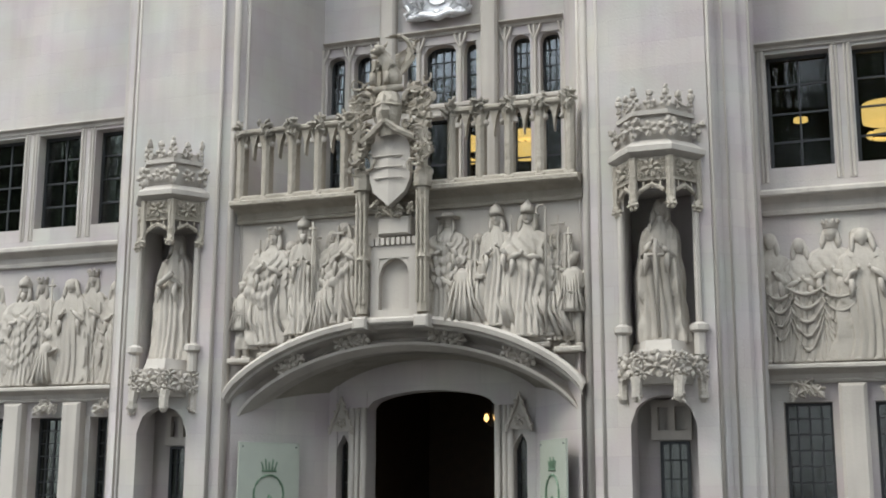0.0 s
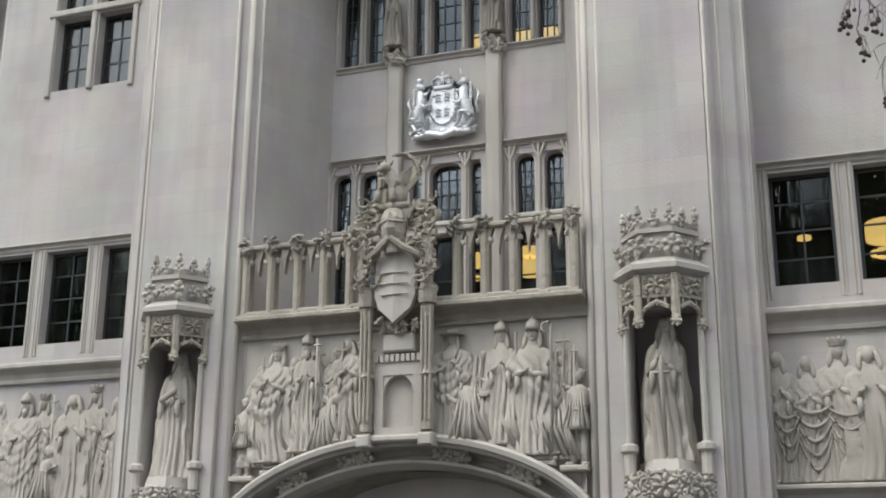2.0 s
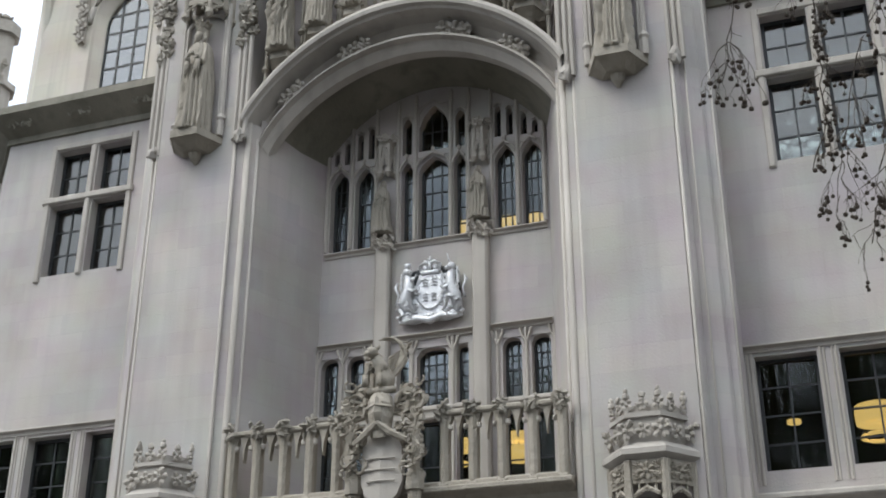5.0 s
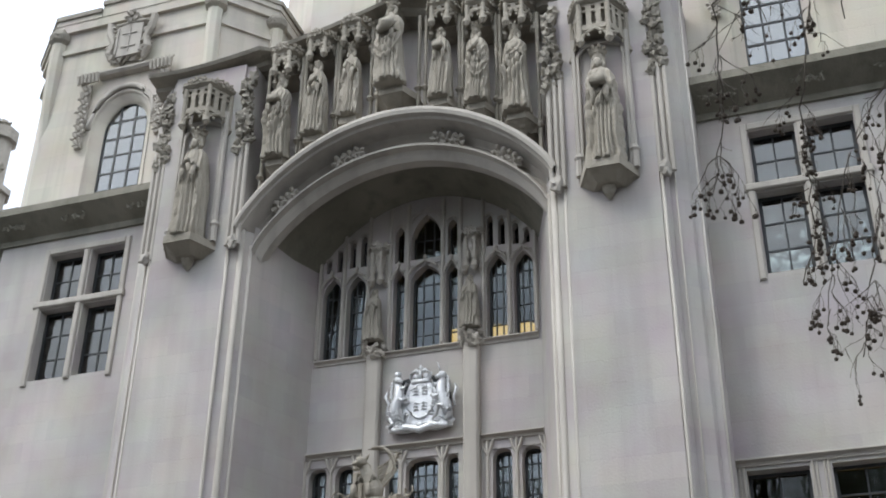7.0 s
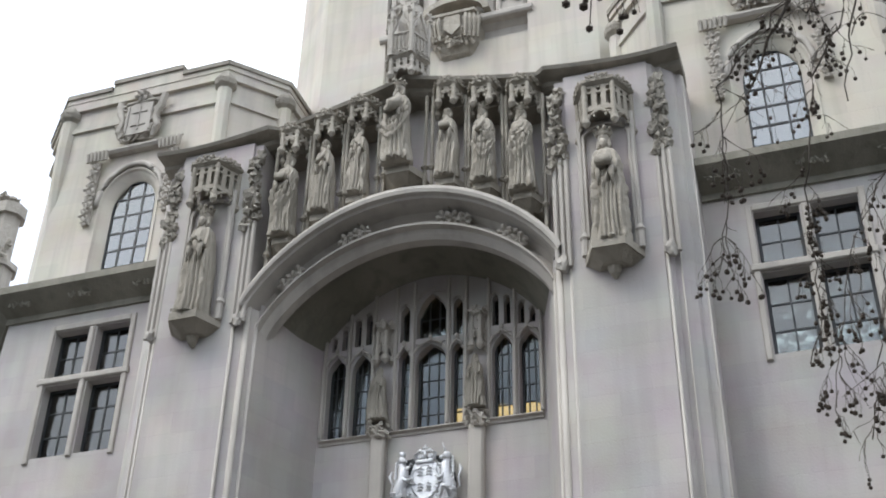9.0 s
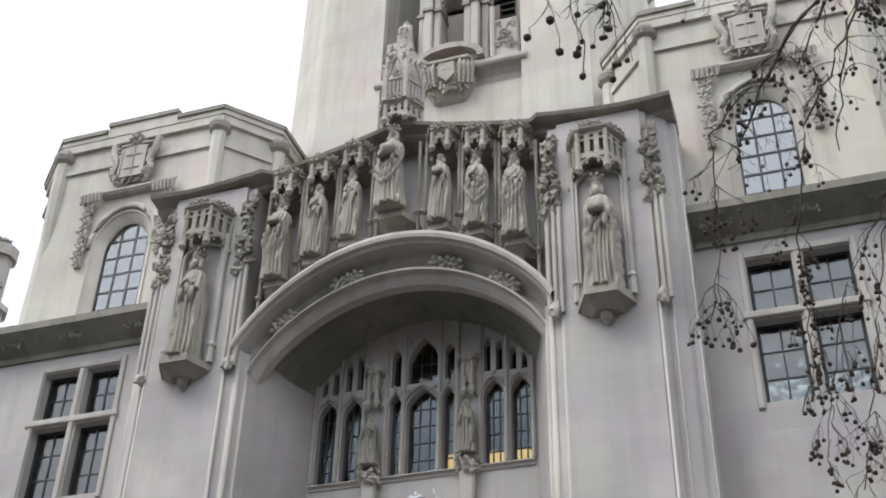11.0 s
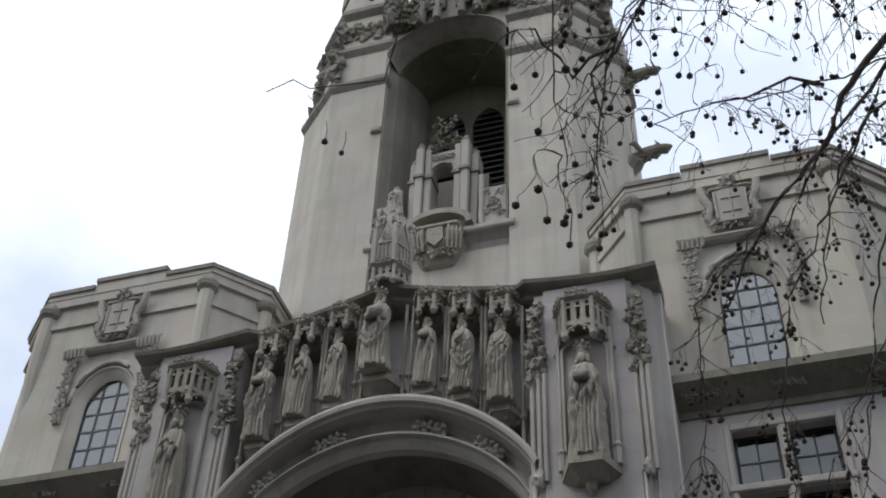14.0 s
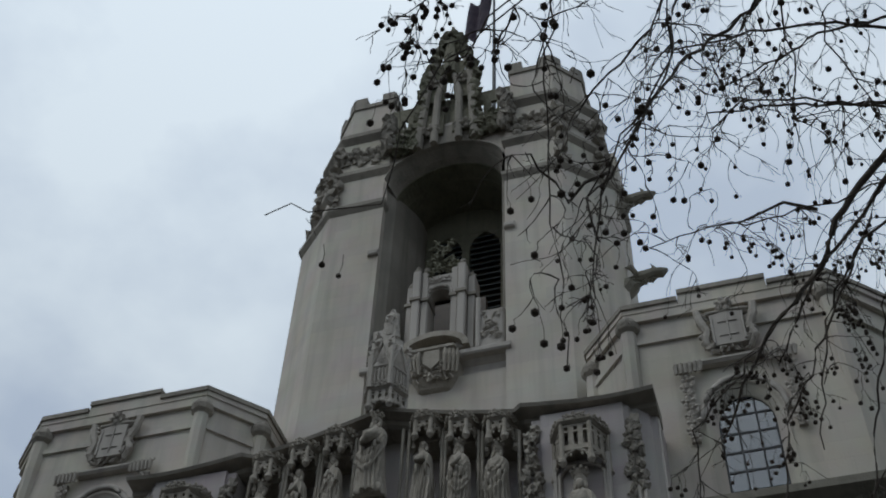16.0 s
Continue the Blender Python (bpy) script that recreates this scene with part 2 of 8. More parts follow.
def pierced(bm, x0, x1, z0, z1, y0, y1, holes):
    """A wall of thickness y0..y1 with rectangular openings (x0, x1, z0, z1) that go through it."""
    xs = sorted({x0, x1, *(min(max(v, x0), x1) for h in holes for v in h[:2])})
    zs = sorted({z0, z1, *(min(max(v, z0), z1) for h in holes for v in h[2:])})
    grid, verts = {}, {}

    def solid(i, k):
        if not (0 <= i < len(xs) - 1 and 0 <= k < len(zs) - 1):
            return False
        cx, cz = (xs[i] + xs[i + 1]) / 2, (zs[k] + zs[k + 1]) / 2
        return not any(a < cx < b and c < cz < d for a, b, c, d in holes)

    def v(i, k, y):
        key = (i, k, y)
        if key not in verts:
            verts[key] = bm.verts.new((xs[i], y, zs[k]))
        return verts[key]

    for i in range(len(xs) - 1):
        for k in range(len(zs) - 1):
            if not solid(i, k):
                continue
            bm.faces.new([v(i, k, y0), v(i + 1, k, y0), v(i + 1, k + 1, y0), v(i, k + 1, y0)])
            bm.faces.new([v(i, k + 1, y1), v(i + 1, k + 1, y1), v(i + 1, k, y1), v(i, k, y1)])
            for di, dk, a, b in ((-1, 0, (i, k), (i, k + 1)), (1, 0, (i + 1, k + 1), (i + 1, k)), (0, -1, (i + 1, k), (i, k)), (0, 1, (i, k + 1), (i + 1, k + 1))):
                if not solid(i + di, k + dk):
                    bm.faces.new([v(*a, y0), v(*b, y0), v(*b, y1), v(*a, y1)])


def head(bm, x0, x1, zs, zt, y0, y1, power=0.5, steps=10, point=0.0):
    """Fills the two upper corners of an opening so that its head is arched, or pointed."""
    c, w = (x0 + x1) / 2, (x1 - x0) / 2
    xs = [x0 + (x1 - x0) * k / steps for k in range(steps + 1)]

    def curve(x):
        u = min(abs(x - c) / w, 1)
        return zs + (zt - 0.005 - zs) * ((1 - point) * (1 - u * u) ** power + point * (1 - u))

    rows = [[bm.verts.new((x, y, curve(x) if low else zt)) for x in xs] for y, low in ((y0, 1), (y0, 0), (y1, 0), (y1, 1))]
    for a, b in zip(rows, rows[1:] + rows[:1]):
        for k in range(steps):
            bm.faces.new([a[k], a[k + 1], b[k + 1], b[k]])
    for k in (0, -1):
        bm.faces.new([r[k] for r in rows])


def tube(bm, pts, radii, sides=6):
    """A round bar along points, with a radius at each."""
    rings = []
    pts = [Vector(p) for p in pts]
    for k, p in enumerate(pts):
        d = (pts[min(k + 1, len(pts) - 1)] - pts[max(k - 1, 0)]).normalized()
        u = d.orthogonal().normalized() if abs(d.z) < 0.9 else Vector((1, 0, 0)) - d * d.x
        u.normalize()
        w = d.cross(u)
        r = radii[k] if isinstance(radii, (list, tuple)) else radii
        rings.append([bm.verts.new(p + r * (math.cos(a) * u + math.sin(a) * w)) for a in (2 * math.pi * j / sides for j in range(sides))])
    for a, b in zip(rings, rings[1:]):
        for j in range(sides):
            bm.faces.new([a[j], a[(j + 1) % sides], b[(j + 1) % sides], b[j]])
    bm.faces.new(rings[0][::-1])
    bm.faces.new(rings[-1])


def shaft(bm, x, y, r, z0, z1, sides=8):
    tube(bm, [(x, y, z0), (x, y, z1)], r, sides)


LEAF_EDGE = [(-1, 0), (-0.55, 0.5), (-0.2, 0.28), (0.15, 0.8), (0.4, 0.35), (1.05, 0.12), (0.95, -0.3), (0.4, -0.4), (0.1, -0.85), (-0.2, -0.3), (-0.6, -0.5)]


def leaf(bm, centre, size, seed):
    """A chiselled lobed leaf lying against the stone, curled outwards."""
    q = random.Random(seed * 977 + centre[0] * 131 + centre[2] * 71)
    a, tilt, r = q.uniform(0, 6.28), q.uniform(-0.5, 0.5), 1.35 * (size[0] + size[2]) / 2
    ca, sa = math.cos(a), math.sin(a)
    x, y, z = centre
    edge = [bm.verts.new((x + r * (u * ca - v * sa), y + r * (0.25 * tilt * u - 0.35 * u * u + 0.15), z + r * (u * sa + v * ca))) for u, v in LEAF_EDGE]
    top, back = bm.verts.new((x, y - 0.75 * size[1], z)), bm.verts.new((x, y + 0.9 * size[1], z))
    for k in range(len(edge)):
        j = (k + 1) % len(edge)
        bm.faces.new([top, edge[k], edge[j]])
        bm.faces.new([back, edge[j], edge[k]])


def ball(bm, centre, size, rough=0.0, detail=1, seed=0.0):
    """A rounded lump; a very rough small one becomes a carved leaf."""
    if rough >= 0.8 and detail == 1:
        leaf(bm, tuple(centre), size if isinstance(size, tuple) else (size,) * 3, seed)
        return
    m = bmesh.ops.create_icosphere(bm, subdivisions=detail, radius=1.0)
    sx, sy, sz = size if isinstance(size, tuple) else (size,) * 3
    c = Vector(centre)
    for v in m["verts"]:
        k = 1 + rough * noise.noise(v.co * 1.9 + c * 3.1 + Vector((seed, seed, 0)))
        v.co = c + Vector((v.co.x * sx, v.co.y * sy, v.co.z * sz)) * k


def foliage(bm, x0, x1, y, z0, z1, n, r, rng, depth=0.08):
    """Carved leafwork: overlapping curled knobs over a stretch of wall."""
    for _ in range(n):
        ball(bm, (rng.uniform(x0, x1), y + rng.uniform(-depth, depth), rng.uniform(z0, z1)),
             (r * rng.uniform(0.6, 1.2), r * rng.uniform(0.6, 1.0), r * rng.uniform(0.6, 1.2)), 0.9, 1, rng.random() * 9)


def scroll(bm, x, y, z, r, turn, flip, thick, rng):
    """A curl of stone ribbon."""
    pts, rad = [], []
    for k in range(15):
        a = turn + flip * k * 0.42
        q = r * (1 - k / 19)
        pts.append((x + q * math.cos(a), y - 0.05 * math.sin(k * 0.5) - 0.004 * k, z + q * math.sin(a)))
        rad.append(thick * (0.55 + 0.6 * math.sin(math.pi * k / 14)))
    tube(bm, pts, rad, 5)


def rosette(bm, c, nrm, r, petals=6):
    """A carved flower: a round eye in a ring of plump petals, facing along nrm."""
    c, n = Vector(c), Vector(nrm).normalized()
    u = n.cross(Vector((0, 0, 1))).normalized()
    v = n.cross(u)
    ball(bm, c + n * r * 0.22, r * 0.3, 0.2, 1, c.x)
    for k in range(petals):
        a, w = 2 * math.pi * k / petals + c.x * 3, 0.95 * math.pi / petals
        at = lambda q, t, h: bm.verts.new(c + (u * math.cos(t) + v * math.sin(t)) * r * q + n * r * h)
        ring = [at(0.2, a, 0.1), at(0.72, a - w, 0.05), at(1.08, a - w * 0.35, 0.22), at(1.02, a + w * 0.35, 0.2), at(0.72, a + w, 0.05)]
        mid, back = at(0.66, a, 0.36), at(0.6, a, -0.3)
        for j in range(5):
            bm.faces.new([mid, ring[j], ring[(j + 1) % 5]])
            bm.faces.new([back, ring[(j + 1) % 5], ring[j]])


def on_face(bm, a, b, build):
    """Runs build in the flat frame of the upright face from a to b: x along it, y into it."""
    n = len(bm.verts)
    build()
    bm.verts.ensure_lookup_table()
    d = (b - a).normalized()
    for v in bm.verts[n:]:
        q = a + d * v.co.x + Vector((-d.y, d.x, 0)) * v.co.y
        v.co = Vector((q.x, q.y, v.co.z))


def lathe_oct(cx, cy, r, n=8, turn=22.5):
    return [(cx + r * math.cos(radians(turn + 360 / n * k)), cy + r * math.sin(radians(turn + 360 / n * k))) for k in range(n)]


# ---------------------------------------------------------------- curves of the front
def upper_arch(u):
    """Outer edge of the great arch; u runs from -1 to 1."""
    x = 3.16 * math.sin(u * math.pi / 2)
    return x, 13.88 + 1.93 * max(1 - (x / 3.16) ** 2, 0) ** 0.8


def upper_arch_in(u):
    x = 2.86 * math.sin(u * math.pi / 2)
    return x, 13.35 + 1.70 * max(1 - (x / 2.86) ** 2, 0) ** 0.75


def lower_arch(u):
    x = 3.04 * math.sin(u * math.pi / 2)
    return x, 3.12 + 1.15 * max(1 - (x / 3.04) ** 2, 0) ** 0.72


def lower_arch_in(u):
    x = 2.86 * math.sin(u * math.pi / 2)
    return x, 2.70 + 1.12 * max(1 - (x / 2.86) ** 2, 0) ** 0.72


def parapet_z(x):
    """Top line of the central parapet: low at the ends, swept up to a blunt peak."""
    a = min(abs(x) / 5.6, 1)
    return 18.02 + 0.92 * (1 - a) ** 2.0 + 0.08 * max(0, (a - 0.75) / 0.25) ** 2


def between(outer, inner, s):
    def f(u):
        a, b = outer(u), inner(u)
        return a[0] + s * (b[0] - a[0]), a[1] + s * (b[1] - a[1])
    return f


def archway(bm, outer, inner, steps, n=48):
    """Arch mouldings: steps (share of the way from outer to inner edge, depth y)."""
    rows = []
    for s, y in steps:
        f = between(outer, inner, s)
        rows.append([bm.verts.new((f(-1 + 2 * k / n)[0], y, f(-1 + 2 * k / n)[1])) for k in range(n + 1)])
    for a, b in zip(rows, rows[1:]):
        for k in range(n):
            bm.faces.new([a[k], b[k], b[k + 1], a[k + 1]])


# ---------------------------------------------------------------- ground
bm = bmesh.new()
faces(bm, [(-400, -400, 0), (400, -400, 0), (400, 400, 0), (-400, 400, 0)], [(0, 1, 2, 3)])
tagged(link("ground", bm, PAVING), "grey stone paving in front of the building", "ground", "", "structure")


# ---------------------------------------------------------------- windows
def window(name, x0, x1, z0, z1, y, cols, rows, label, frame_w=0.045, glass=GLASS, bar=0.011):
    """A metal casement: frame, glass and glazing bars."""
    w = tagged(new(name), label, "window", "", "structure")
    bm = bmesh.new()
    f = frame_w
    box(bm, x0, x0 + f, y, y + 0.06, z0, z1)
    box(bm, x1 - f, x1, y, y + 0.06, z0, z1)
    box(bm, x0 + f, x1 - f, y, y + 0.06, z0, z0 + f)
    box(bm, x0 + f, x1 - f, y, y + 0.06, z1 - f, z1)
    frm = part("window_frame", bm, IRON, w, "black metal window frame")
    bm = bmesh.new()
    box(bm, x0 + f, x1 - f, y + 0.028, y + 0.034, z0 + f, z1 - f)
    p = part("pane", bm, glass, w, "dark reflecting window glass")
    p.visible_shadow = False
    t = bar
    upright, level = bmesh.new(), bmesh.new()
    box(upright, -t, t, y + 0.008, y + 0.052, z0 + f, z1 - f)
    box(level, x0 + f, x1 - f, y + 0.011, y + 0.049, -t, t)
    first = None
    for k in range(1, cols):
        x = x0 + (x1 - x0) * k / cols
        if first is None:
            first = part("glazing_bar", upright, IRON, frm)
        else:
            first = new("glazing_bar", first.data)
            first.parent = frm
        first.location.x = x
    first = None
    for k in range(1, rows):
        z = z0 + (z1 - z0) * k / rows
        if first is None:
            first = part("glazing_bar", level, IRON, frm)
        else:
            first = new("glazing_bar", first.data)
            first.parent = frm
        first.location.z = z
    return w


# ---------------------------------------------------------------- central block: piers
for s, side in ((-1, "west"), (1, "east")):
    bm = bmesh.new()
    lo, hi = sorted((s * 3.36, s * 5.0))
    n0, n1 = sorted((s * 3.70, s * 4.72))
    pierced(bm, lo, hi, 0, 17.95, 18.0, 18.55, [(n0, n1, 3.45, 6.05), (n0 + 0.02, n1 - 0.04, 0, 2.98)])
    head(bm, n0 + 0.02, n1 - 0.04, 2.55, 2.98, 18.0, 18.2, 0.5)
    box(bm, lo, n0 - 0.2, 18.552, 20.0, 0, 17.9)
    box(bm, n0 - 0.2, n1 + 0.2, 18.75, 20.0, 0, 17.9)
    box(bm, n1 + 0.2, hi, 18.552, 20.0, 0, 17.9)
    structure(f"wall_pier_{side}", bm, ASHLAR, "tall pale limestone pier with a statue niche")
    # splayed outer return and body
    bm = bmesh.new()
    poly = [(s * 5.003, 18.02), (s * 5.09, 18.08), (s * 5.14, 18.2), (s * 5.24, 18.2), (s * 5.44, 18.34), (s * 5.48, 18.44), (s * 5.58, 18.46), (s * 5.62, 18.56), (s * 5.62, 20.0), (s * 5.003, 20.0)]
    prism(bm, poly if s > 0 else poly[::-1], 0, 17.9)
    structure(f"wall_pier_return_{side}", bm, ASHLAR, "splayed limestone return of the pier")
    # moulded shafts on the two edges of the pier
    edge = thing("pier_moulding", "clustered stone shafts running up the edge of the pier", "moulding", "edge mouldings of the piers")
    for x, y, r, z1 in ((5.04, 18.03, 0.03, 13.5), (5.24, 18.2, 0.02, 17.8), (5.6, 18.5, 0.026, 17.8)):
        bm = bmesh.new()
        shaft(bm, s * x, y, r, 0, z1, 10)
        part("shaft", bm, DRESSED, edge, smooth=True)
    edge = thing("pier_moulding", "clustered stone shafts framing the recessed centre", "moulding", "edge mouldings of the piers")
    for x, y, r, z1 in ((3.33, 18.02, 0.035, 13.75), (3.1, 18.12, 0.06, 13.9), (2.97, 18.27, 0.035, 13.6)):
        bm = bmesh.new()
        shaft(bm, s * x, y, r, 0, z1, 10)
        part("shaft", bm, DRESSED, edge, smooth=True)
    bm = bmesh.new()
    poly = [(s * 3.357, 18.04), (s * 3.1, 18.12), (s * 2.95, 18.3), (s * 2.95, 20.0), (s * 3.357, 20.0)]
    prism(bm, poly[::-1] if s > 0 else poly, 0, 13.9)
    structure(f"wall_pier_inner_{side}", bm, ASHLAR, "inner edge of the limestone pier")
    # splayed reveals of the recess above the balcony
    bm = bmesh.new()
    poly = [(s * 2.947, 18.32), (s * 2.947, 20.5), (s * 2.32, 20.5), (s * 2.32, 20.0)]
    prism(bm, poly if s > 0 else poly[::-1], 6.2, 15.4)
    structure(f"wall_reveal_{side}", bm, ASHLAR, "smooth grey limestone reveal of the deep recess")

# wall over the great arch, up to the swept parapet
bm = bmesh.new()
n = 60
cols = []
for k in range(n + 1):
    x, z = upper_arch(-1 + 2 * k / n)
    cols.append((x, z - 0.05))
for (xa, za), (xb, zb) in zip(cols, cols[1:]):
    slab(bm, [(xa, za), (xb, zb), (xb, parapet_z(xb) - 0.2), (xa, parapet_z(xa) - 0.2)], 18.86, 19.2)
structure("wall_over_arch", bm, ASHLAR, "limestone wall above the great arch")
bm = bmesh.new()
for s in (-1, 1):
    box(bm, *sorted((s * 3.16, s * 3.357)), 18.06, 19.2, 13.9, 17.9)
structure("wall_arch_haunch", bm, ASHLAR, "limestone haunches beside the arch")

bm = bmesh.new()
archway(bm, upper_arch, upper_arch_in,
        [(-0.16, 18.88), (-0.16, 17.9), (-0.02, 17.84), (0.08, 17.86), (0.12, 17.95), (0.17, 17.98), (0.19, 18.16), (0.24, 18.4), (0.4, 18.52), (0.56, 18.5), (0.66, 18.36),
         (0.68, 18.24), (0.76, 18.22), (0.79, 18.36), (0.9, 18.42), (1.0, 18.5), (1.02, 18.7)])
structure("great_arch", bm, DRESSED, "moulded segmental stone arch over the recess")
# vault between the arch and the back wall, coloured dark to stand in for shade
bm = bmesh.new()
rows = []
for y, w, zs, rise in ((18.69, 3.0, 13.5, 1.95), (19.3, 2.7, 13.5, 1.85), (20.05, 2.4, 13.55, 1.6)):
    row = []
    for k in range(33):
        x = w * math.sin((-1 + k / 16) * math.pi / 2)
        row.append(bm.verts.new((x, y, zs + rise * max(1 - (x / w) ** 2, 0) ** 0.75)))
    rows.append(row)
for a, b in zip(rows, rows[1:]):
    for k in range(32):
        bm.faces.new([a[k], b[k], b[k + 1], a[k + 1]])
structure("arch_vault", bm, SOOT_AND_SHADE, "curved stone vault of the recess", True)
bm = bmesh.new()
box(bm, -5.5, 5.5, 18.95, 22, 17.2, 17.5)
structure("central_roof", bm, LEAD, "flat lead roof behind the parapet")

# parapet coping; its darker stone also stands in for the shadowed underside
bm = bmesh.new()
n = 64
rows = []
for share, dz in ((0.0, -0.26), (0.35, -0.25), (0.5, -0.2), (0.55, -0.12), (0.95, -0.07), (1.0, 0.0), (0.9, 0.05)):
    rows.append([bm.verts.new((x, 18.62 - share * (0.64 if abs(x) < 2.95 else 0.8), parapet_z(x) + dz)) for x in (-5.64 + 11.28 * k / n for k in range(n + 1))])
for dz in (0.08, -0.26):
    rows.append([bm.verts.new((x, 18.9, parapet_z(x) + dz)) for x in (-5.64 + 11.28 * k / n for k in range(n + 1))])
for a, b in zip(rows, rows[1:] + rows[:1]):
    for k in range(n):
        bm.faces.new([a[k], a[k + 1], b[k + 1], b[k]])
bm.faces.new([r[0] for r in rows])
bm.faces.new([r[-1] for r in rows][::-1])
structure("parapet_coping", bm, WEATHERED_AND_SHADE, "swept moulded stone coping of the central parapet")

# ---------------------------------------------------------------- back wall of the recess
LOWER = [(-0.31, 0.31), (-0.70, -0.46), (0.46, 0.70), (1.34, 1.70), (1.88, 2.24), (-1.70, -1.34), (-2.24, -1.88)]
holes = [(a, b, 6.55, 8.2) for a, b in LOWER] + [(a, b, 8.46, 9.58) for a, b in LOWER]
UPPER = [(-0.31, 0.31, 13.62), (-0.67, -0.43, 13.55), (0.43, 0.67, 13.55), (1.26, 1.66, 13.60), (1.80, 2.19, 13.60), (-1.66, -1.26, 13.60), (-2.19, -1.80, 13.60)]
TOPS = [(-0.31, 0.31, 13.74, 14.80), (-0.66, -0.46, 13.72, 14.58), (0.46, 0.66, 13.72, 14.58)]
for d in (-1, 1):
    for a, b, z0, z1 in ((1.27, 1.40, 13.78, 14.52), (1.51, 1.64, 13.78, 14.42), (1.80, 1.92, 13.74, 14.26), (2.03, 2.14, 13.74, 14.06)):
        TOPS.append((*sorted((d * a, d * b)), z0, z1))
holes += [(a, b, 11.78, c) for a, b, c in UPPER] + TOPS
bm = bmesh.new()
pierced(bm, -2.9, 2.9, 6.2, 15.4, 20.0, 20.35, holes)
for a, b in LOWER:
    head(bm, a, b, 9.42, 9.58, 20.03, 20.3, 0.35)
for a, b, c in UPPER:
    head(bm, a, b, c - 0.32 * min(1, (b - a) / 0.4), c, 20.03, 20.3, 0.5, 12, 0.45)
for a, b, c, d in TOPS:
    head(bm, a, b, d - 0.8 * (b - a), d, 20.03, 20.3, 0.5, 8, 0.5)
structure("wall_recess_back", bm, ASHLAR, "limestone back wall of the recess with traceried windows")

n_win = 0
for a, b in LOWER:
    c = 3 if b - a > 0.5 else 2
    n_win += 1
    window(f"window_{n_win}", a, b, 8.46, 9.58, 20.2, c + 1 if b - a > 0.3 else 1, 4, "leaded lancet window with black iron bars", 0.045, GLASS_GREY)
    n_win += 1
    window(f"window_{n_win}", a, b, 6.55, 8.2, 20.2, 1, 2, "lower casement window behind the balcony")
for a, b, c in UPPER:
    n_win += 1
    window(f"window_{n_win}", a, b, 11.78, c, 20.2, 3 if b - a > 0.3 else 1, 5, "tall leaded traceried window light")
for a, b, c, d in TOPS:
    n_win += 1
    window(f"window_{n_win}", a, b, c, d, 20.2, 3 if b - a > 0.5 else 1, 2, "small tracery light with dark glass", 0.02)

# label mouldings, sills, mullion shafts and pilasters on the back wall
def moulding(name, spans, y, z0, z1, out, label, mat=DRESSED):
    """A straight moulded band along the wall: hollow below, weathered top."""
    t = thing(name, label, "moulding")
    for a, b in spans:
        bm = bmesh.new()
        h = z1 - z0
        prof = [(y, z0), (y - out * 0.3, z0), (y - out * 0.34, z0 + h * 0.12), (y - out * 0.26, z0 + h * 0.18), (y - out * 0.32, z0 + h * 0.42), (y - out * 0.6, z0 + h * 0.58), (y - out * 0.92, z0 + h * 0.62),
                (y - out, z0 + h * 0.68), (y - out, z0 + h * 0.82), (y - out * 0.93, z0 + h * 0.88), (y, z1)]
        pa = [bm.verts.new((a, p, q)) for p, q in prof]
        pb = [bm.verts.new((b, p, q)) for p, q in prof]
        for k in range(len(prof)):
            j = (k + 1) % len(prof)
            bm.faces.new([pa[k], pb[k], pb[j], pa[j]])
        bm.faces.new(pa[::-1])
        bm.faces.new(pb)
        part("band", bm, mat, t)
    return t


moulding("window_label", [(-2.3, -1.15), (-0.8, 0.8), (1.15, 2.3)], 20.0, 9.74, 9.86, 0.12, "moulded stone label over the window heads")
moulding("window_sill", [(-2.26, -1.15), (-0.8, 0.8), (1.15, 2.26)], 20.0, 11.66, 11.78, 0.09, "sloping stone sill of the tracery windows")
moulding("transom_moulding", [(-2.3, -1.15), (-0.8, 0.8), (1.15, 2.3)], 20.0, 8.22, 8.45, 0.06, "stone transom across the window lights")
for x in (-0.98, 0.98):
    p = thing("pilaster", "slim stone pilaster rising between the windows", "pilaster", "pilasters of the recess")
    bm = bmesh.new()
    box(bm, x - 0.15, x + 0.15, 19.82, 19.999, 6.45, 11.75, 0.04)
    part("shaft", bm, DRESSED, p)
    bm = bmesh.new()
    foliage(bm, x - 0.2, x + 0.2, 19.82, 11.62, 11.92, 16, 0.085, random.Random(3), 0.1)
    tagged(part("capital", bm, CARVED, p, "carved leafy capital"), kind="stuff")
mul = thing("mullion_tracery", "slender stone mullions with small branching heads", "tracery")
for x in (-2.32, -1.79, -1.25, -0.40, 0.40, 1.25, 1.79, 2.32):
    bm = bmesh.new()
    tube(bm, [(x, 19.99, 6.5), (x, 19.99, 9.5)], 0.04, 6)
    for d in (-1, 0, 1):
        tube(bm, [(x, 19.98, 9.46), (x + d * 0.07, 19.97, 9.6), (x + d * 0.11, 19.97, 9.73)], [0.035, 0.025, 0.03], 5)
    part("mullion", bm, DRESSED, mul)
for x, top in ((-1.73, 14.75), (-0.37, 15.05), (0.37, 15.05), (1.73, 14.75), (-1.2, 14.95), (1.2, 14.95), (-2.25, 14.3), (2.25, 14.3), (-0.74, 15.0), (0.74, 15.0)):
    bm = bmesh.new()
    box(bm, x - 0.035, x + 0.035, 19.93, 19.999, 11.8, top, 0.025)
    part("mullion", bm, DRESSED, mul)
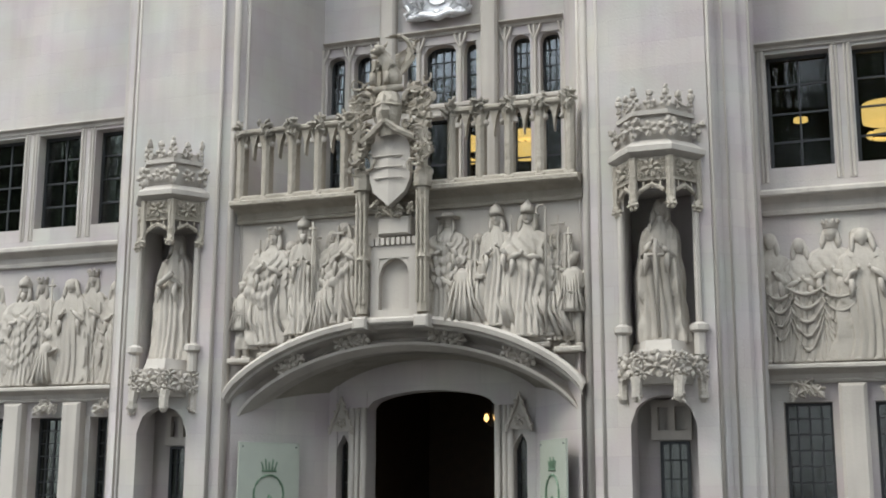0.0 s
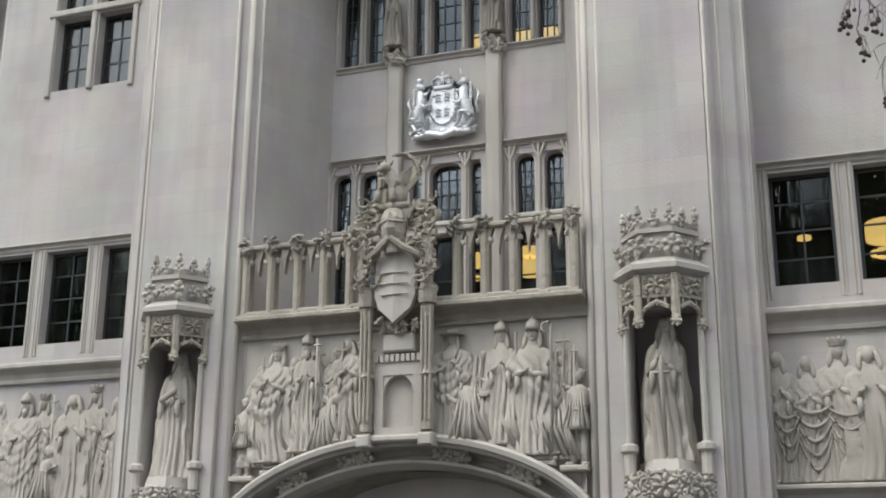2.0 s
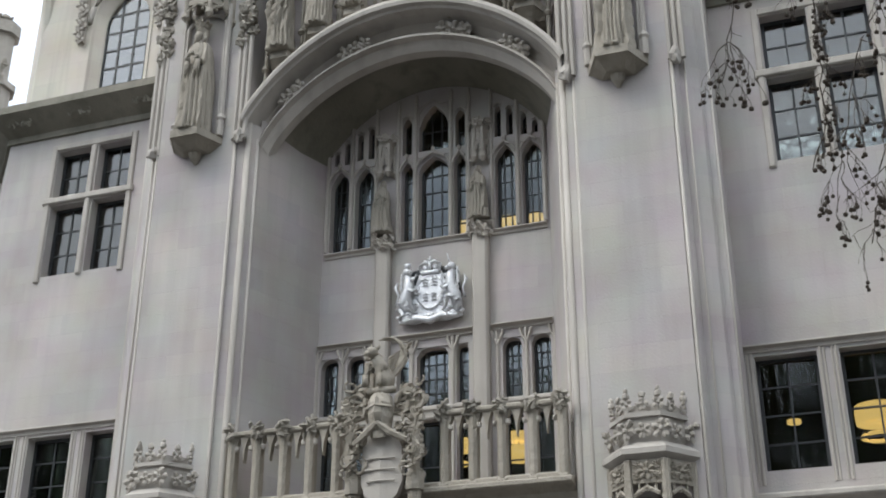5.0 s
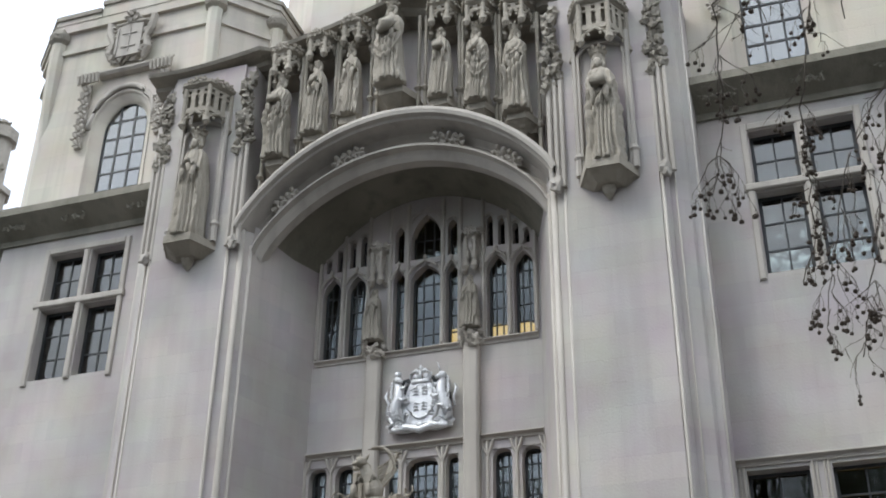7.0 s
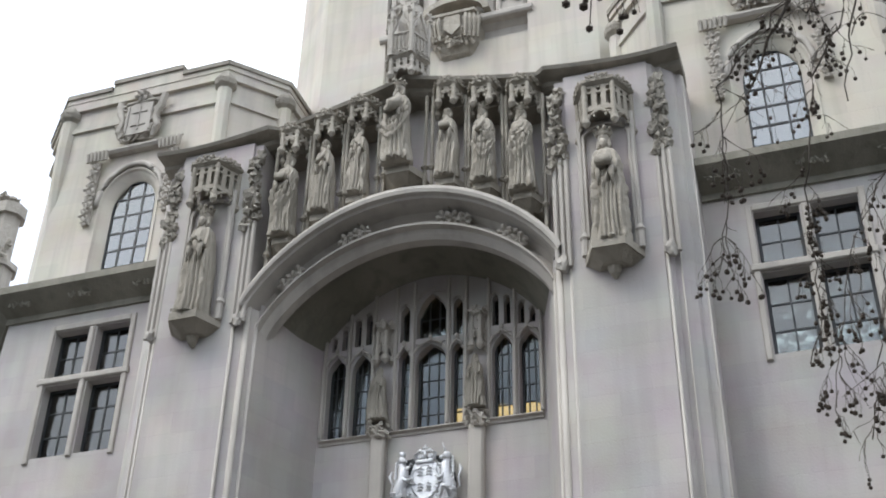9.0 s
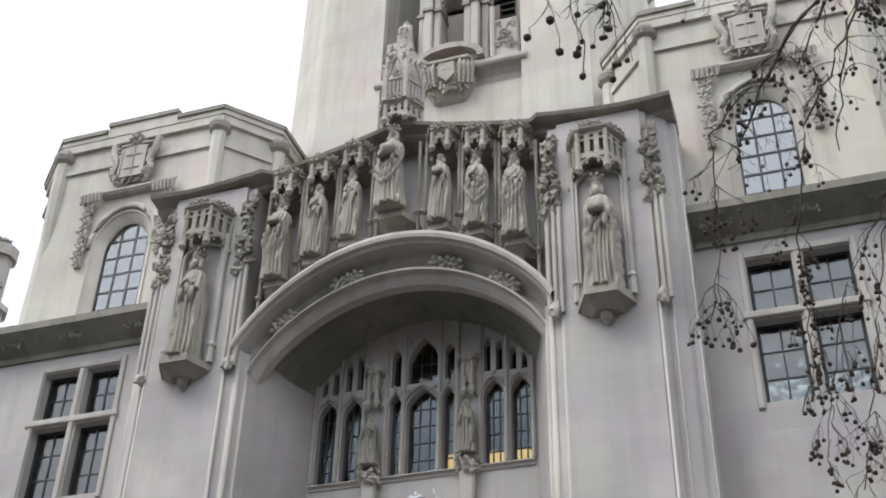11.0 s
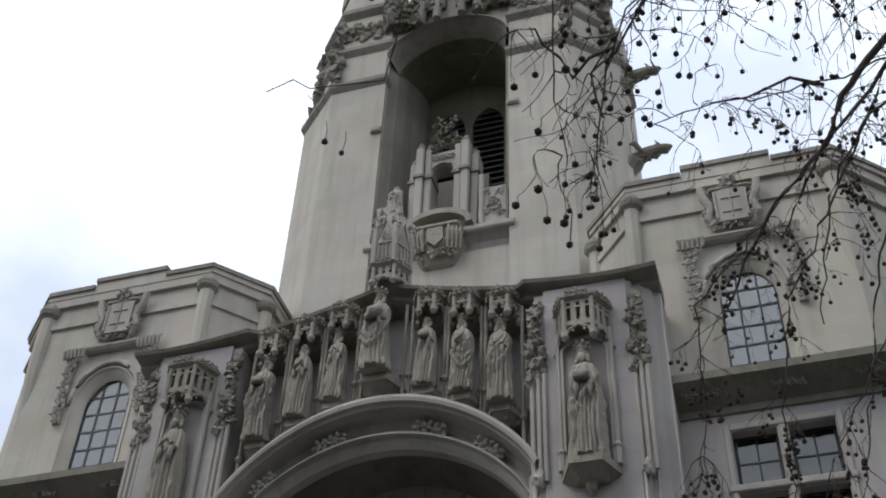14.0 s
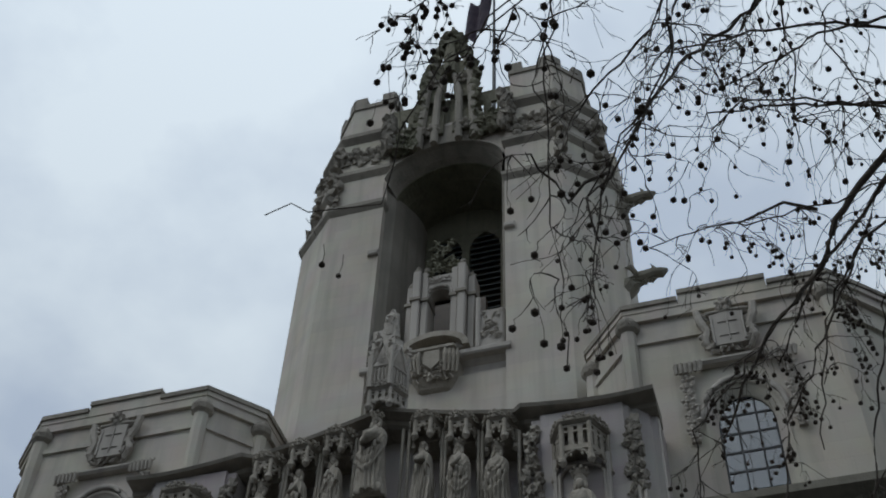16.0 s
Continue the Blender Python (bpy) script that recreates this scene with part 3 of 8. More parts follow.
for a, b, c in UPPER:
    bm = bmesh.new()
    m, w = (a + b) / 2, (b - a) / 2 + 0.03
    tube(bm, [(m + w * u, 19.97, c - 0.2 + 0.26 * ((1 - abs(u)) * 0.5 + 0.5 * math.sqrt(max(0, 1 - u * u)))) for u in (k / 6 - 1 for k in range(13))], 0.03, 6)
    ball(bm, (m, 19.95, c + 0.12), (0.05, 0.04, 0.07), 0.4)
    part("arched_label", bm, DRESSED, mul)
for a, b, c, d in TOPS:
    bm = bmesh.new()
    m, w = (a + b) / 2, (b - a) / 2 + 0.02
    tube(bm, [(m + w * u, 19.98, d - 0.6 * w + 0.9 * w * (1 - abs(u)) ** 0.7) for u in (k / 4 - 1 for k in range(9))], 0.018, 5)
    part("tracery_label", bm, DRESSED, mul)

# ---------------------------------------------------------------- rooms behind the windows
# room walls are coloured near black to stand in for an unlit interior
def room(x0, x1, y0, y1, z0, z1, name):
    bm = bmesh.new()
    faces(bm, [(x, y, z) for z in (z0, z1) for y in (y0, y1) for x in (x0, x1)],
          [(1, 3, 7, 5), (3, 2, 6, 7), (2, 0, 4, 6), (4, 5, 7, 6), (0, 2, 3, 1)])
    structure(name, bm, ROOM, "plastered room behind the windows, coloured near black for dimness")


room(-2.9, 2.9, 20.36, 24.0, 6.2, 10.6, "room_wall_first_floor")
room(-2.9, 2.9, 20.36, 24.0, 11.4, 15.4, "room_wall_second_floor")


def drum_lamp(x, y, z, r, h, ring=True):
    t = thing("pendant_lamp", "glowing warm drum pendant lamp seen through the window", "lamp", "pendant lamps indoors")
    bm = bmesh.new()
    tube(bm, [(x, y, z), (x, y, z + h * 0.5), (x, y, z + h)], [r, r * 1.02, r], 20)
    part("shade", bm, GLOW, t, "warm glowing shade", True)
    bm = bmesh.new()
    tube(bm, [(x, y, z + h), (x, y, z + h + 1.2)], 0.015, 6)
    part("rod", bm, IRON, t)
    if ring:
        bm = bmesh.new()
        tube(bm, [(x + r * 0.8 * math.cos(a), y + r * 0.8 * math.sin(a), z - 0.22) for a in (k * math.pi / 10 for k in range(21))], 0.035, 6)
        part("ring", bm, GLOW, t, "lower glowing ring")
    return t


drum_lamp(0.06, 21.5, 7.98, 0.14, 0.26)
drum_lamp(1.17, 21.5, 8.08, 0.17, 0.18, False)
drum_lamp(1.17, 21.5, 7.72, 0.22, 0.26, False)
drum_lamp(0.0, 22.0, 12.8, 0.16, 0.25, False)
drum_lamp(0.93, 22.0, 12.8, 0.2, 0.2, False)
drum_lamp(1.5, 22.0, 12.8, 0.2, 0.16, False)

# ---------------------------------------------------------------- balcony
bm = bmesh.new()
box(bm, -2.95, 2.95, 18.3, 20.0, 6.12, 6.3)
structure("balcony_floor", bm, ASHLAR, "stone floor of the balcony")
moulding("balcony_cornice", [(-3.02, 3.02)], 18.3, 6.06, 6.46, 0.42, "deep moulded stone cornice under the balcony", AGED)
rng = random.Random(11)
bm = bmesh.new()
box(bm, -2.94, 2.94, 17.94, 18.2, 6.3, 6.5, 0.03)
structure("trim_balcony_plinth", bm, AGED, "low stone plinth below the balcony railing")
rail = thing("balcony_railing", "pierced Gothic stone balcony railing with carved knots", "railing")
posts = [-2.88, -2.4, -1.9, -1.42, -0.94, 0.94, 1.42, 1.9, 2.4, 2.88]
post_of = {}
for x in posts:
    bm = bmesh.new()
    box(bm, x - 0.07, x + 0.07, 17.93, 18.14, 6.3, 7.6, 0.045)
    box(bm, x - 0.085, x + 0.085, 17.91, 18.15, 6.3, 6.46, 0.03)
    post_of[x] = part("post", bm, AGED, rail)
for a, b in zip(posts, posts[1:]):
    if b - a > 1:
        continue
    bm = bmesh.new()
    box(bm, a - 0.02, b + 0.02, 17.92, 18.12, 7.56, 7.66, 0.03)
    part("top_rail", bm, AGED, rail)
    bm = bmesh.new()
    head(bm, a + 0.06, (a + b) / 2, 7.12, 7.575, 17.97, 18.08, 0.45, 8, 0.4)
    head(bm, (a + b) / 2, b - 0.06, 7.12, 7.575, 17.97, 18.08, 0.45, 8, 0.4)
    part("cusped_head", bm, AGED, rail)
    for d in (-1, 1):
        bm = bmesh.new()
        ball(bm, ((a + b) / 2 + d * 0.13, 17.98, 7.36), (0.045, 0.05, 0.06), 0.5)
        part("cusp", bm, CARVED, rail)
for x in posts:
    bm = bmesh.new()
    foliage(bm, x - 0.1, x + 0.1, 17.92, 7.5, 7.74, 14, 0.068, rng, 0.07)
    tagged(part("carved_knot", bm, WEATHERED_AND_SHADE, post_of[x]), kind="stuff")

# ---------------------------------------------------------------- frieze wall and lower arch
bm = bmesh.new()
cols = [lower_arch(-1 + 2 * k / 48) for k in range(49)]
for (xa, za), (xb, zb) in zip(cols, cols[1:]):
    slab(bm, [(xa, za - 0.03), (xb, zb - 0.03), (xb, 6.1), (xa, 6.1)], 18.25, 18.7)
structure("wall_frieze", bm, DRESSED, "limestone wall behind the carved frieze")
bm = bmesh.new()
archway(bm, lower_arch, lower_arch_in,
        [(-0.12, 18.27), (-0.12, 17.95), (-0.02, 17.9), (0.14, 17.92), (0.2, 18.02), (0.28, 18.04), (0.3, 18.22), (0.36, 18.4), (0.5, 18.5), (0.64, 18.44), (0.72, 18.3), (0.74, 18.18), (0.84, 18.2), (0.92, 18.3), (1.0, 18.42), (1.01, 18.7)])
structure("entrance_arch", bm, DRESSED, "moulded low stone arch over the entrance porch")
bm = bmesh.new()
for s in (-1, 1):
    poly = [(s * 2.96, 18.1), (s * 2.96, 20.4), (s * 1.7, 20.4), (s * 1.7, 19.55), (s * 1.85, 19.55)]
    prism(bm, poly if s > 0 else poly[::-1], 0, 4.2)
structure("wall_porch_side", bm, ASHLAR, "splayed limestone side walls of the porch")
bm = bmesh.new()
pierced(bm, -1.85, 1.85, 0, 4.4, 19.58, 20.0, [(-1.16, 1.16, 0, 3.28), (-1.72, -1.46, 0, 2.55), (1.46, 1.72, 0, 2.55)])
head(bm, -1.16, 1.16, 2.98, 3.28, 19.6, 19.95, 0.5, 20)
for s in (-1, 1):
    head(bm, *sorted((s * 1.46, s * 1.72)), 2.25, 2.55, 19.6, 19.95, 0.5, 8, 0.6)
structure("wall_porch_back", bm, ASHLAR, "limestone porch wall with the arched doorway")
bm = bmesh.new()
for s in (-1, 1):
    for d, r in ((0.0, 0.06), (0.12, 0.045), (0.22, 0.06)):
        shaft(bm, s * (1.2 + d), 19.56, r, 0, 3.0, 8)
structure("door_moulding", bm, DRESSED, "clustered shafts beside the doorway", True)
# porch vault: darker stone stands in for the shade under the arch
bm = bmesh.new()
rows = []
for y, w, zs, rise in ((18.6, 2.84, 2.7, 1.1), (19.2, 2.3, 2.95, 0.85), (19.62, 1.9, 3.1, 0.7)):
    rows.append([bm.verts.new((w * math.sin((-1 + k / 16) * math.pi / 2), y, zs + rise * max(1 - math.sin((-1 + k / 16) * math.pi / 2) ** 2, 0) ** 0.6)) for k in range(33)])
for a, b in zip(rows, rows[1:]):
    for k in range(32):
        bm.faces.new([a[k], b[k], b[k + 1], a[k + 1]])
structure("porch_vault", bm, WEATHERED_AND_SHADE, "curved stone vault of the porch", True)
bm = bmesh.new()
box(bm, -2.9, 2.9, 18.72, 20.3, 4.25, 4.35)
structure("ceiling_porch", bm, ASHLAR, "stone ceiling slab of the porch")
bm = bmesh.new()
faces(bm, [(x, y, z) for z in (0, 4) for y in (20.05, 26) for x in (-2.4, 2.4)], [(1, 3, 7, 5), (3, 2, 6, 7), (2, 0, 4, 6), (4, 5, 7, 6)])
structure("wall_entrance_hall", bm, OAK_AND_VOID, "dark panelled entrance hall")
hall_lamp = thing("hall_lantern", "small warm lantern burning in the dark hall", "lamp")
for x in (0.73, 0.83):
    bm = bmesh.new()
    ball(bm, (x, 21.2, 2.86), (0.035, 0.035, 0.06))
    part("candle_bulb", bm, GLOW, hall_lamp)
for s in (-1, 1):
    n_win += 1
    window(f"window_{n_win}", *sorted((s * 1.46, s * 1.72)), 0.6, 2.5, 19.8, 1, 5, "narrow side light beside the doorway")
    n_win += 1
    w = window(f"window_{n_win}", *sorted((s * 4.02, s * 4.46)), 0.4, 2.34, 18.68, 3, 7, "small leaded window in the lower niche")

# engraved glass signs on the splayed walls
for s in (-1, 1):
    sg = thing("entrance_sign", "pale glass sign with a green crest, fixed to the porch wall", "sign", "entrance signs")
    a, b = Vector((s * 2.81, 18.06, 0)), Vector((s * 2.16, 18.96, 0))
    d = (b - a).normalized()
    nrm = Vector((-s * abs(d.y), -abs(d.x), 0)).normalized()
    bm = bmesh.new()
    poly = [(p.x, p.y) for p in (a + nrm * 0.06, b + nrm * 0.06, b + nrm * 0.09, a + nrm * 0.09)]
    prism(bm, poly, 0.9, 2.38)
    part("plate", bm, GLASS_SIGN, sg)
    bm = bmesh.new()
    c = (a + b) / 2 + nrm * 0.1
    ring = [c + d * (0.27 * math.cos(k * math.pi / 12)) + Vector((0, 0, 1.55 + 0.30 * math.sin(k * math.pi / 12))) for k in range(25)]
    tube(bm, ring, 0.018, 5)
    for k in range(5):
        tube(bm, [c + d * (0.05 * (k - 2)) + Vector((0, 0, 1.92)), c + d * (0.07 * (k - 2)) + Vector((0, 0, 2.06 + 0.05 * (k % 2)))], 0.012, 5)
    tube(bm, [c + d * -0.13 + Vector((0, 0, 1.92)), c + d * 0.13 + Vector((0, 0, 1.92))], 0.016, 5)
    ball(bm, c + Vector((0, 0, 1.42)), (0.09, 0.02, 0.12))
    part("crest", bm, GREEN, sg, "dark green ring and crown")
    for u in (0.06, 0.94):
        bm = bmesh.new()
        ball(bm, a.lerp(b, u) + nrm * 0.1 + Vector((0, 0, 2.31)), 0.016)
        part("bolt", bm, IRON, sg)

# pair of small globe lamps inside the hall, and carved gablets over the porch side lights
hall = thing("hall_lamp", "small wall lamp with two warm glowing globes inside the entrance", "lamp")
bm = bmesh.new()
tube(bm, [(0.38, 21.5, 2.81), (0.47, 21.55, 2.75), (0.56, 21.5, 2.81)], 0.012, 6)
tube(bm, [(0.47, 21.55, 2.75), (0.47, 21.6, 3.5)], 0.012, 6)
part("bracket", bm, IRON, hall)
for x in (0.38, 0.56):
    bm = bmesh.new()
    ball(bm, (x, 21.5, 2.91), (0.045, 0.045, 0.075), 0, 2)
    part("globe", bm, GLOW, hall, "warm glowing globe", True)
for s in (-1, 1):
    gb = thing("porch_gablet", "small carved stone gablet over the porch side light", "gablet", "porch gablets")
    xc = s * 1.59
    bm = bmesh.new()
    slab(bm, [(xc - 0.2, 2.6), (xc + 0.2, 2.6), (xc + 0.05, 3.02), (xc, 3.1), (xc - 0.05, 3.02)], 19.5, 19.578)
    part("panel", bm, DRESSED, gb)
    for d in (-1, 1):
        bm = bmesh.new()
        tube(bm, [(xc + d * 0.22, 19.47, 2.56), (xc + d * 0.17, 19.47, 2.72), (xc + d * 0.06, 19.47, 2.98), (xc, 19.47, 3.2)], [0.03, 0.035, 0.03, 0.02], 6)
        for k in range(4):
            ball(bm, (xc + d * (0.21 - 0.05 * k), 19.46, 2.66 + 0.13 * k), 0.035, 0.5, 1, k)
        part("crocketed_edge", bm, CARVED, gb)
    bm = bmesh.new()
    rosette(bm, (xc, 19.48, 2.74), (0, -1, 0), 0.1, 5)
    part("flower", bm, CARVED, gb)

# ---------------------------------------------------------------- wings
for s, side in ((-1, "west"), (1, "east")):
    lights = [(5.77, 6.74), (7.08, 8.05), (8.39, 9.36)]
    ground = [(5.80, 6.50), (7.10, 7.80), (8.40, 9.10)]
    quad = [(6.52, 7.33, 11.86, 13.5), (7.53, 8.36, 11.86, 13.5), (6.52, 7.33, 13.7, 14.82), (7.53, 8.36, 13.7, 14.82)]
    holes = [(a, b, 6.54, 8.40) for a, b in lights] + [(a, b, 0.8, 2.92) for a, b in ground] + quad
    holes = [(*sorted((s * a, s * b)), c, d) for a, b, c, d in holes]
    bm = bmesh.new()
    pierced(bm, *sorted((s * 5.56, s * 9.68)), 0, 15.8, 19.2, 19.6, holes)
    structure(f"wall_wing_{side}", bm, ASHLAR, "pale limestone wing wall with mullioned windows")
    bm = bmesh.new()
    poly = [(s * 9.683, 19.2), (s * 10.9, 20.5), (s * 10.9, 26), (s * 9.683, 26)]
    prism(bm, poly if s > 0 else poly[::-1], 0, 15.8)
    structure(f"wall_wing_end_{side}", bm, ASHLAR, "canted end of the limestone wing")
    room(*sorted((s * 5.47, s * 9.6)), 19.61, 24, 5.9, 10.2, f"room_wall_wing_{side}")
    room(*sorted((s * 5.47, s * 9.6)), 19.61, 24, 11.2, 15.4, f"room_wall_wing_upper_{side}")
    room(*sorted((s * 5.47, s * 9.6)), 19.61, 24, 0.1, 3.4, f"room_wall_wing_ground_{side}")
    for a, b in lights:
        n_win += 1
        window(f"window_{n_win}", *sorted((s * a, s * b)), 6.54, 8.40, 19.42, 2, 4, "large dark leaded casement between stone mullions", 0.055, GLASS, 0.014)
    for a, b in ground:
        n_win += 1
        window(f"window_{n_win}", *sorted((s * a, s * b)), 0.8, 2.92, 19.45, 4, 9, "leaded ground-floor window")
    for a, b, c, d in quad:
        n_win += 1
        window(f"window_{n_win}", *sorted((s * a, s * b)), c, d, 19.42, 2, 3 if c < 13 else 2, "black-barred casement of a cross window", 0.06, GLASS_GREY, 0.016)
    # window surround: sunk moulding
    sur = thing("window_surround", "moulded stone surround and cross mullions of the window", "surround")
    for x0, x1, z0, z1 in ((6.38, 6.5, 11.74, 14.98), (8.38, 8.5, 11.74, 14.98), (6.502, 8.378, 14.84, 14.98)):
        bm = bmesh.new()
        box(bm, *sorted((s * x0, s * x1)), 19.15, 19.198, z0, z1, 0.02)
        part("moulded_band", bm, DRESSED, sur)
    bm = bmesh.new()
    box(bm, *sorted((s * 6.34, s * 8.54)), 19.12, 19.199, 13.53, 13.68, 0.025)
    part("transom", bm, DRESSED, sur)
    bm = bmesh.new()
    box(bm, *sorted((s * 7.37, s * 7.49)), 19.14, 19.198, 11.8, 14.83, 0.025)
    part("mullion", bm, DRESSED, sur)
    moulding("string_course", [tuple(sorted((s * 5.42, s * 9.72)))], 19.2, 5.78, 6.2, 0.26, "moulded stone string course under the windows")
    moulding("hood_moulding", [tuple(sorted((s * 5.62, s * 9.5)))], 19.2, 8.46, 8.6, 0.1, "stone hood over the row of windows")
    moulding("frieze_ledge", [tuple(sorted((s * 5.42, s * 9.72)))], 19.2, 3.2, 3.5, 0.3, "stone ledge under the carved frieze")
    bm = bmesh.new()
    for a, b in lights:
        for x, r in ((a - 0.05, 0.028), (a - 0.11, 0.018), (b + 0.05, 0.028), (b + 0.11, 0.018)):
            tube(bm, [(s * x, 19.2, 6.32), (s * x, 19.2, 8.46)], r, 8)
    structure(f"trim_mullions_{side}", bm, DRESSED, "stone mullions between the windows")
    bm = bmesh.new()
    for x in (6.8, 8.1):
        box(bm, *sorted((s * (x - 0.2), s * (x + 0.2))), 18.98, 19.198, 0, 3.18, 0.05)
    structure(f"trim_ground_piers_{side}", bm, DRESSED, "white stone piers between the ground-floor windows")
    # main cornice with a broad soffit, its shade put into the stone colour
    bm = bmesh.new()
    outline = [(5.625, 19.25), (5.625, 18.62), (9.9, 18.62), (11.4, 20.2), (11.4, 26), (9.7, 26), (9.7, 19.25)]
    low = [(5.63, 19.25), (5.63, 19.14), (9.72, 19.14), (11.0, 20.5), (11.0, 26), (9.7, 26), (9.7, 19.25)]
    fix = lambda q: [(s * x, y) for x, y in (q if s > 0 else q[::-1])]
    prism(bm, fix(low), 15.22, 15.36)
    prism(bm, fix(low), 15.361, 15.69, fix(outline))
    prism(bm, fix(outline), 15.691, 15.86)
    structure(f"trim_cornice_{side}", bm, SOOT_AND_SHADE, "broad weathered stone cornice of the wing, darkened for its shaded soffit")
    for x in (6.1, 7.7, 9.2):
        cb = thing("cornice_boss", "carved leaf boss in the hollow of the cornice", "boss", "cornice bosses")
        bm = bmesh.new()
        foliage(bm, s * x - 0.28, s * x + 0.28, 18.86, 15.42, 15.60, 16, 0.07, random.Random(15), 0.04)
        tagged(part("leafwork", bm, SOOT_AND_SHADE, cb), kind="stuff")
    # attic storey with canted corners
    bm = bmesh.new()
    wx0, wx1 = 6.66, 7.86
    ox0, ox1 = wx0 - 0.2, wx1 + 0.2
    pierced(bm, *sorted((s * 5.1, s * 9.42)), 15.84, 21.35, 19.32, 19.75, [(*sorted((s * ox0, s * ox1)), 16.1, 19.2)])
    head(bm, *sorted((s * ox0, s * ox1)), 18.2, 19.2, 19.322, 19.7, 0.5, 20)
    structure(f"wall_attic_{side}", bm, TOWER, "limestone attic wall with an arched window")
    bm = bmesh.new()
    rows = []
    for grow, y in ((0.21, 19.30), (0.17, 19.30), (0.16, 19.36), (0.12, 19.36), (0.02, 19.53), (-0.03, 19.53), (-0.03, 19.62)):
        c, w = s * (wx0 + wx1) / 2, (wx1 - wx0) / 2 + grow
        line = [(c - w, 16.1)] + [(c + w * math.cos(a), 18.15 + (0.8 + grow) * math.sin(a)) for a in (math.pi - k * math.pi / 20 for k in range(21))] + [(c + w, 16.1)]
        rows.append([bm.verts.new((x, y, z)) for x, z in line])
    for a, b in zip(rows, rows[1:]):
        for k in range(len(a) - 1):
            bm.faces.new([a[k], b[k], b[k + 1], a[k + 1]])
    structure(f"trim_attic_reveal_{side}", bm, TOWER, "splayed stone reveal of the arched window", True)
    bm = bmesh.new()
    poly = [(5.097, 19.32), (4.1, 20.42), (4.1, 24), (5.097, 24)]
    prism(bm, fix(poly[::-1]), 15.84, 21.35)
    poly = [(9.423, 19.32), (10.7, 20.6), (10.7, 24), (9.423, 24)]
    prism(bm, fix(poly), 15.84, 21.35)
    structure(f"wall_attic_canted_{side}", bm, TOWER, "canted corners of the limestone attic")
    n_win += 1
    window(f"window_{n_win}", *sorted((s * wx0, s * wx1)), 16.1, 18.95, 19.55, 3, 6, "tall arched window reflecting the sky", 0.07, GLASS_SKY, 0.022)
    room(*sorted((s * 5.2, s * 9.1)), 19.76, 23, 15.9, 21.0, f"room_wall_attic_{side}")
    # attic bands and coping
    bm = bmesh.new()
    for z0, z1, o, mat in ((20.62, 20.76, 0.07, 0), (21.3, 21.55, 0.1, 0)):
        q = [(9.43 + o * 0.5, 19.32 - o), (5.1 - o * 0.5, 19.32 - o), (4.1 - o, 20.42), (4.1 - o, 24), (10.7, 24), (10.7 + o, 20.6 - o)]
        prism(bm, fix(q[::-1]), z0, z1)
    structure(f"trim_attic_band_{side}", bm, TOWER, "projecting stone bands round the attic")
    course, cap = bmesh.new(), bmesh.new()
    for bm, o, cut in ((course, 0.0, 0), (cap, 0.05, 1)):
        level = lambda z1: (z1 - 0.13, z1) if cut else (21.551, z1 - 0.131)
        for a, b, z1 in ((9.52, 8.25, 21.82), (8.24, 6.3, 22.02), (6.29, 5.04, 21.82)):
            q = [(a, 19.2 - o), (b, 19.2 - o), (b, 19.8), (a, 19.8)]
            prism(bm, fix(q[::-1]), *level(z1))
        q = [(5.03, 19.2 - o), (3.98 - o, 20.36), (3.98 - o, 24), (4.5, 24), (4.6, 20.6), (5.03, 19.9)]
        prism(bm, fix(q[::-1]), *level(21.82))
        q = [(9.53, 19.2 - o), (10.9 + o, 20.5), (10.9 + o, 24), (10.2, 24), (9.53, 19.9)]
        prism(bm, fix(q), *level(21.82))
    structure(f"trim_attic_course_{side}", course, TOWER, "pale blocking course of the attic parapet")
    structure(f"trim_attic_coping_{side}", cap, WEATHERED_AND_SHADE, "thin dark weathered coping of the attic parapet")
    for x, y in ((5.12, 19.3), (9.4, 19.3), (4.1, 20.45)):
        sh = thing("corner_shaft", "short round stone shaft with a cap on the attic corner", "shaft", "attic corner shafts")
        bm = bmesh.new()
        tube(bm, [(s * x, y + 0.16, 18.2), (s * x, y + 0.05, 19.2), (s * x, y, 20.2), (s * x, y, 21.1)], [0.13, 0.17, 0.18, 0.18], 8)
        part("shaft", bm, TOWER, sh)
        bm = bmesh.new()
        tube(bm, [(s * x, y, 20.98), (s * x, y, 21.08), (s * x, y - 0.02, 21.22), (s * x, y - 0.02, 21.3), (s * x, y, 21.56)], [0.18, 0.27, 0.28, 0.24, 0.05], 8)
        rosette(bm, (s * x, y - 0.24, 21.16), (0, -1, 0), 0.11, 5)
        part("cap", bm, WEATHERED_AND_SHADE, sh)
    # hood of carved garlands and the blank shield above the arched window
    hood = thing("window_hood", "arched stone hood with carved garlands hanging at both sides", "hood")
    bm = bmesh.new()
    xc = s * 7.26
    pts = [(xc + 0.86 * math.cos(a), 19.3, 18.2 + 1.08 * math.sin(a)) for a in (k * math.pi / 16 for k in range(17))]
    tube(bm, pts, 0.07, 6)
    part("arch_moulding", bm, DRESSED, hood, smooth=True)
    bm = bmesh.new()
    for d in (-1, 1):
        box(bm, xc + d * 1.04 - 0.09, xc + d * 1.04 + 0.09, 19.24, 19.319, 17.7, 19.5, 0.03)
        for k in range(10):
            rosette(bm, (xc + d * 1.04 + 0.03 * (-1) ** k, 19.2, 17.76 + 0.19 * k), (0, -1, 0), 0.12 + 0.02 * (k % 3), 5)
        for k in range(6):
            x = xc + d * (0.72 + 0.1 * k)
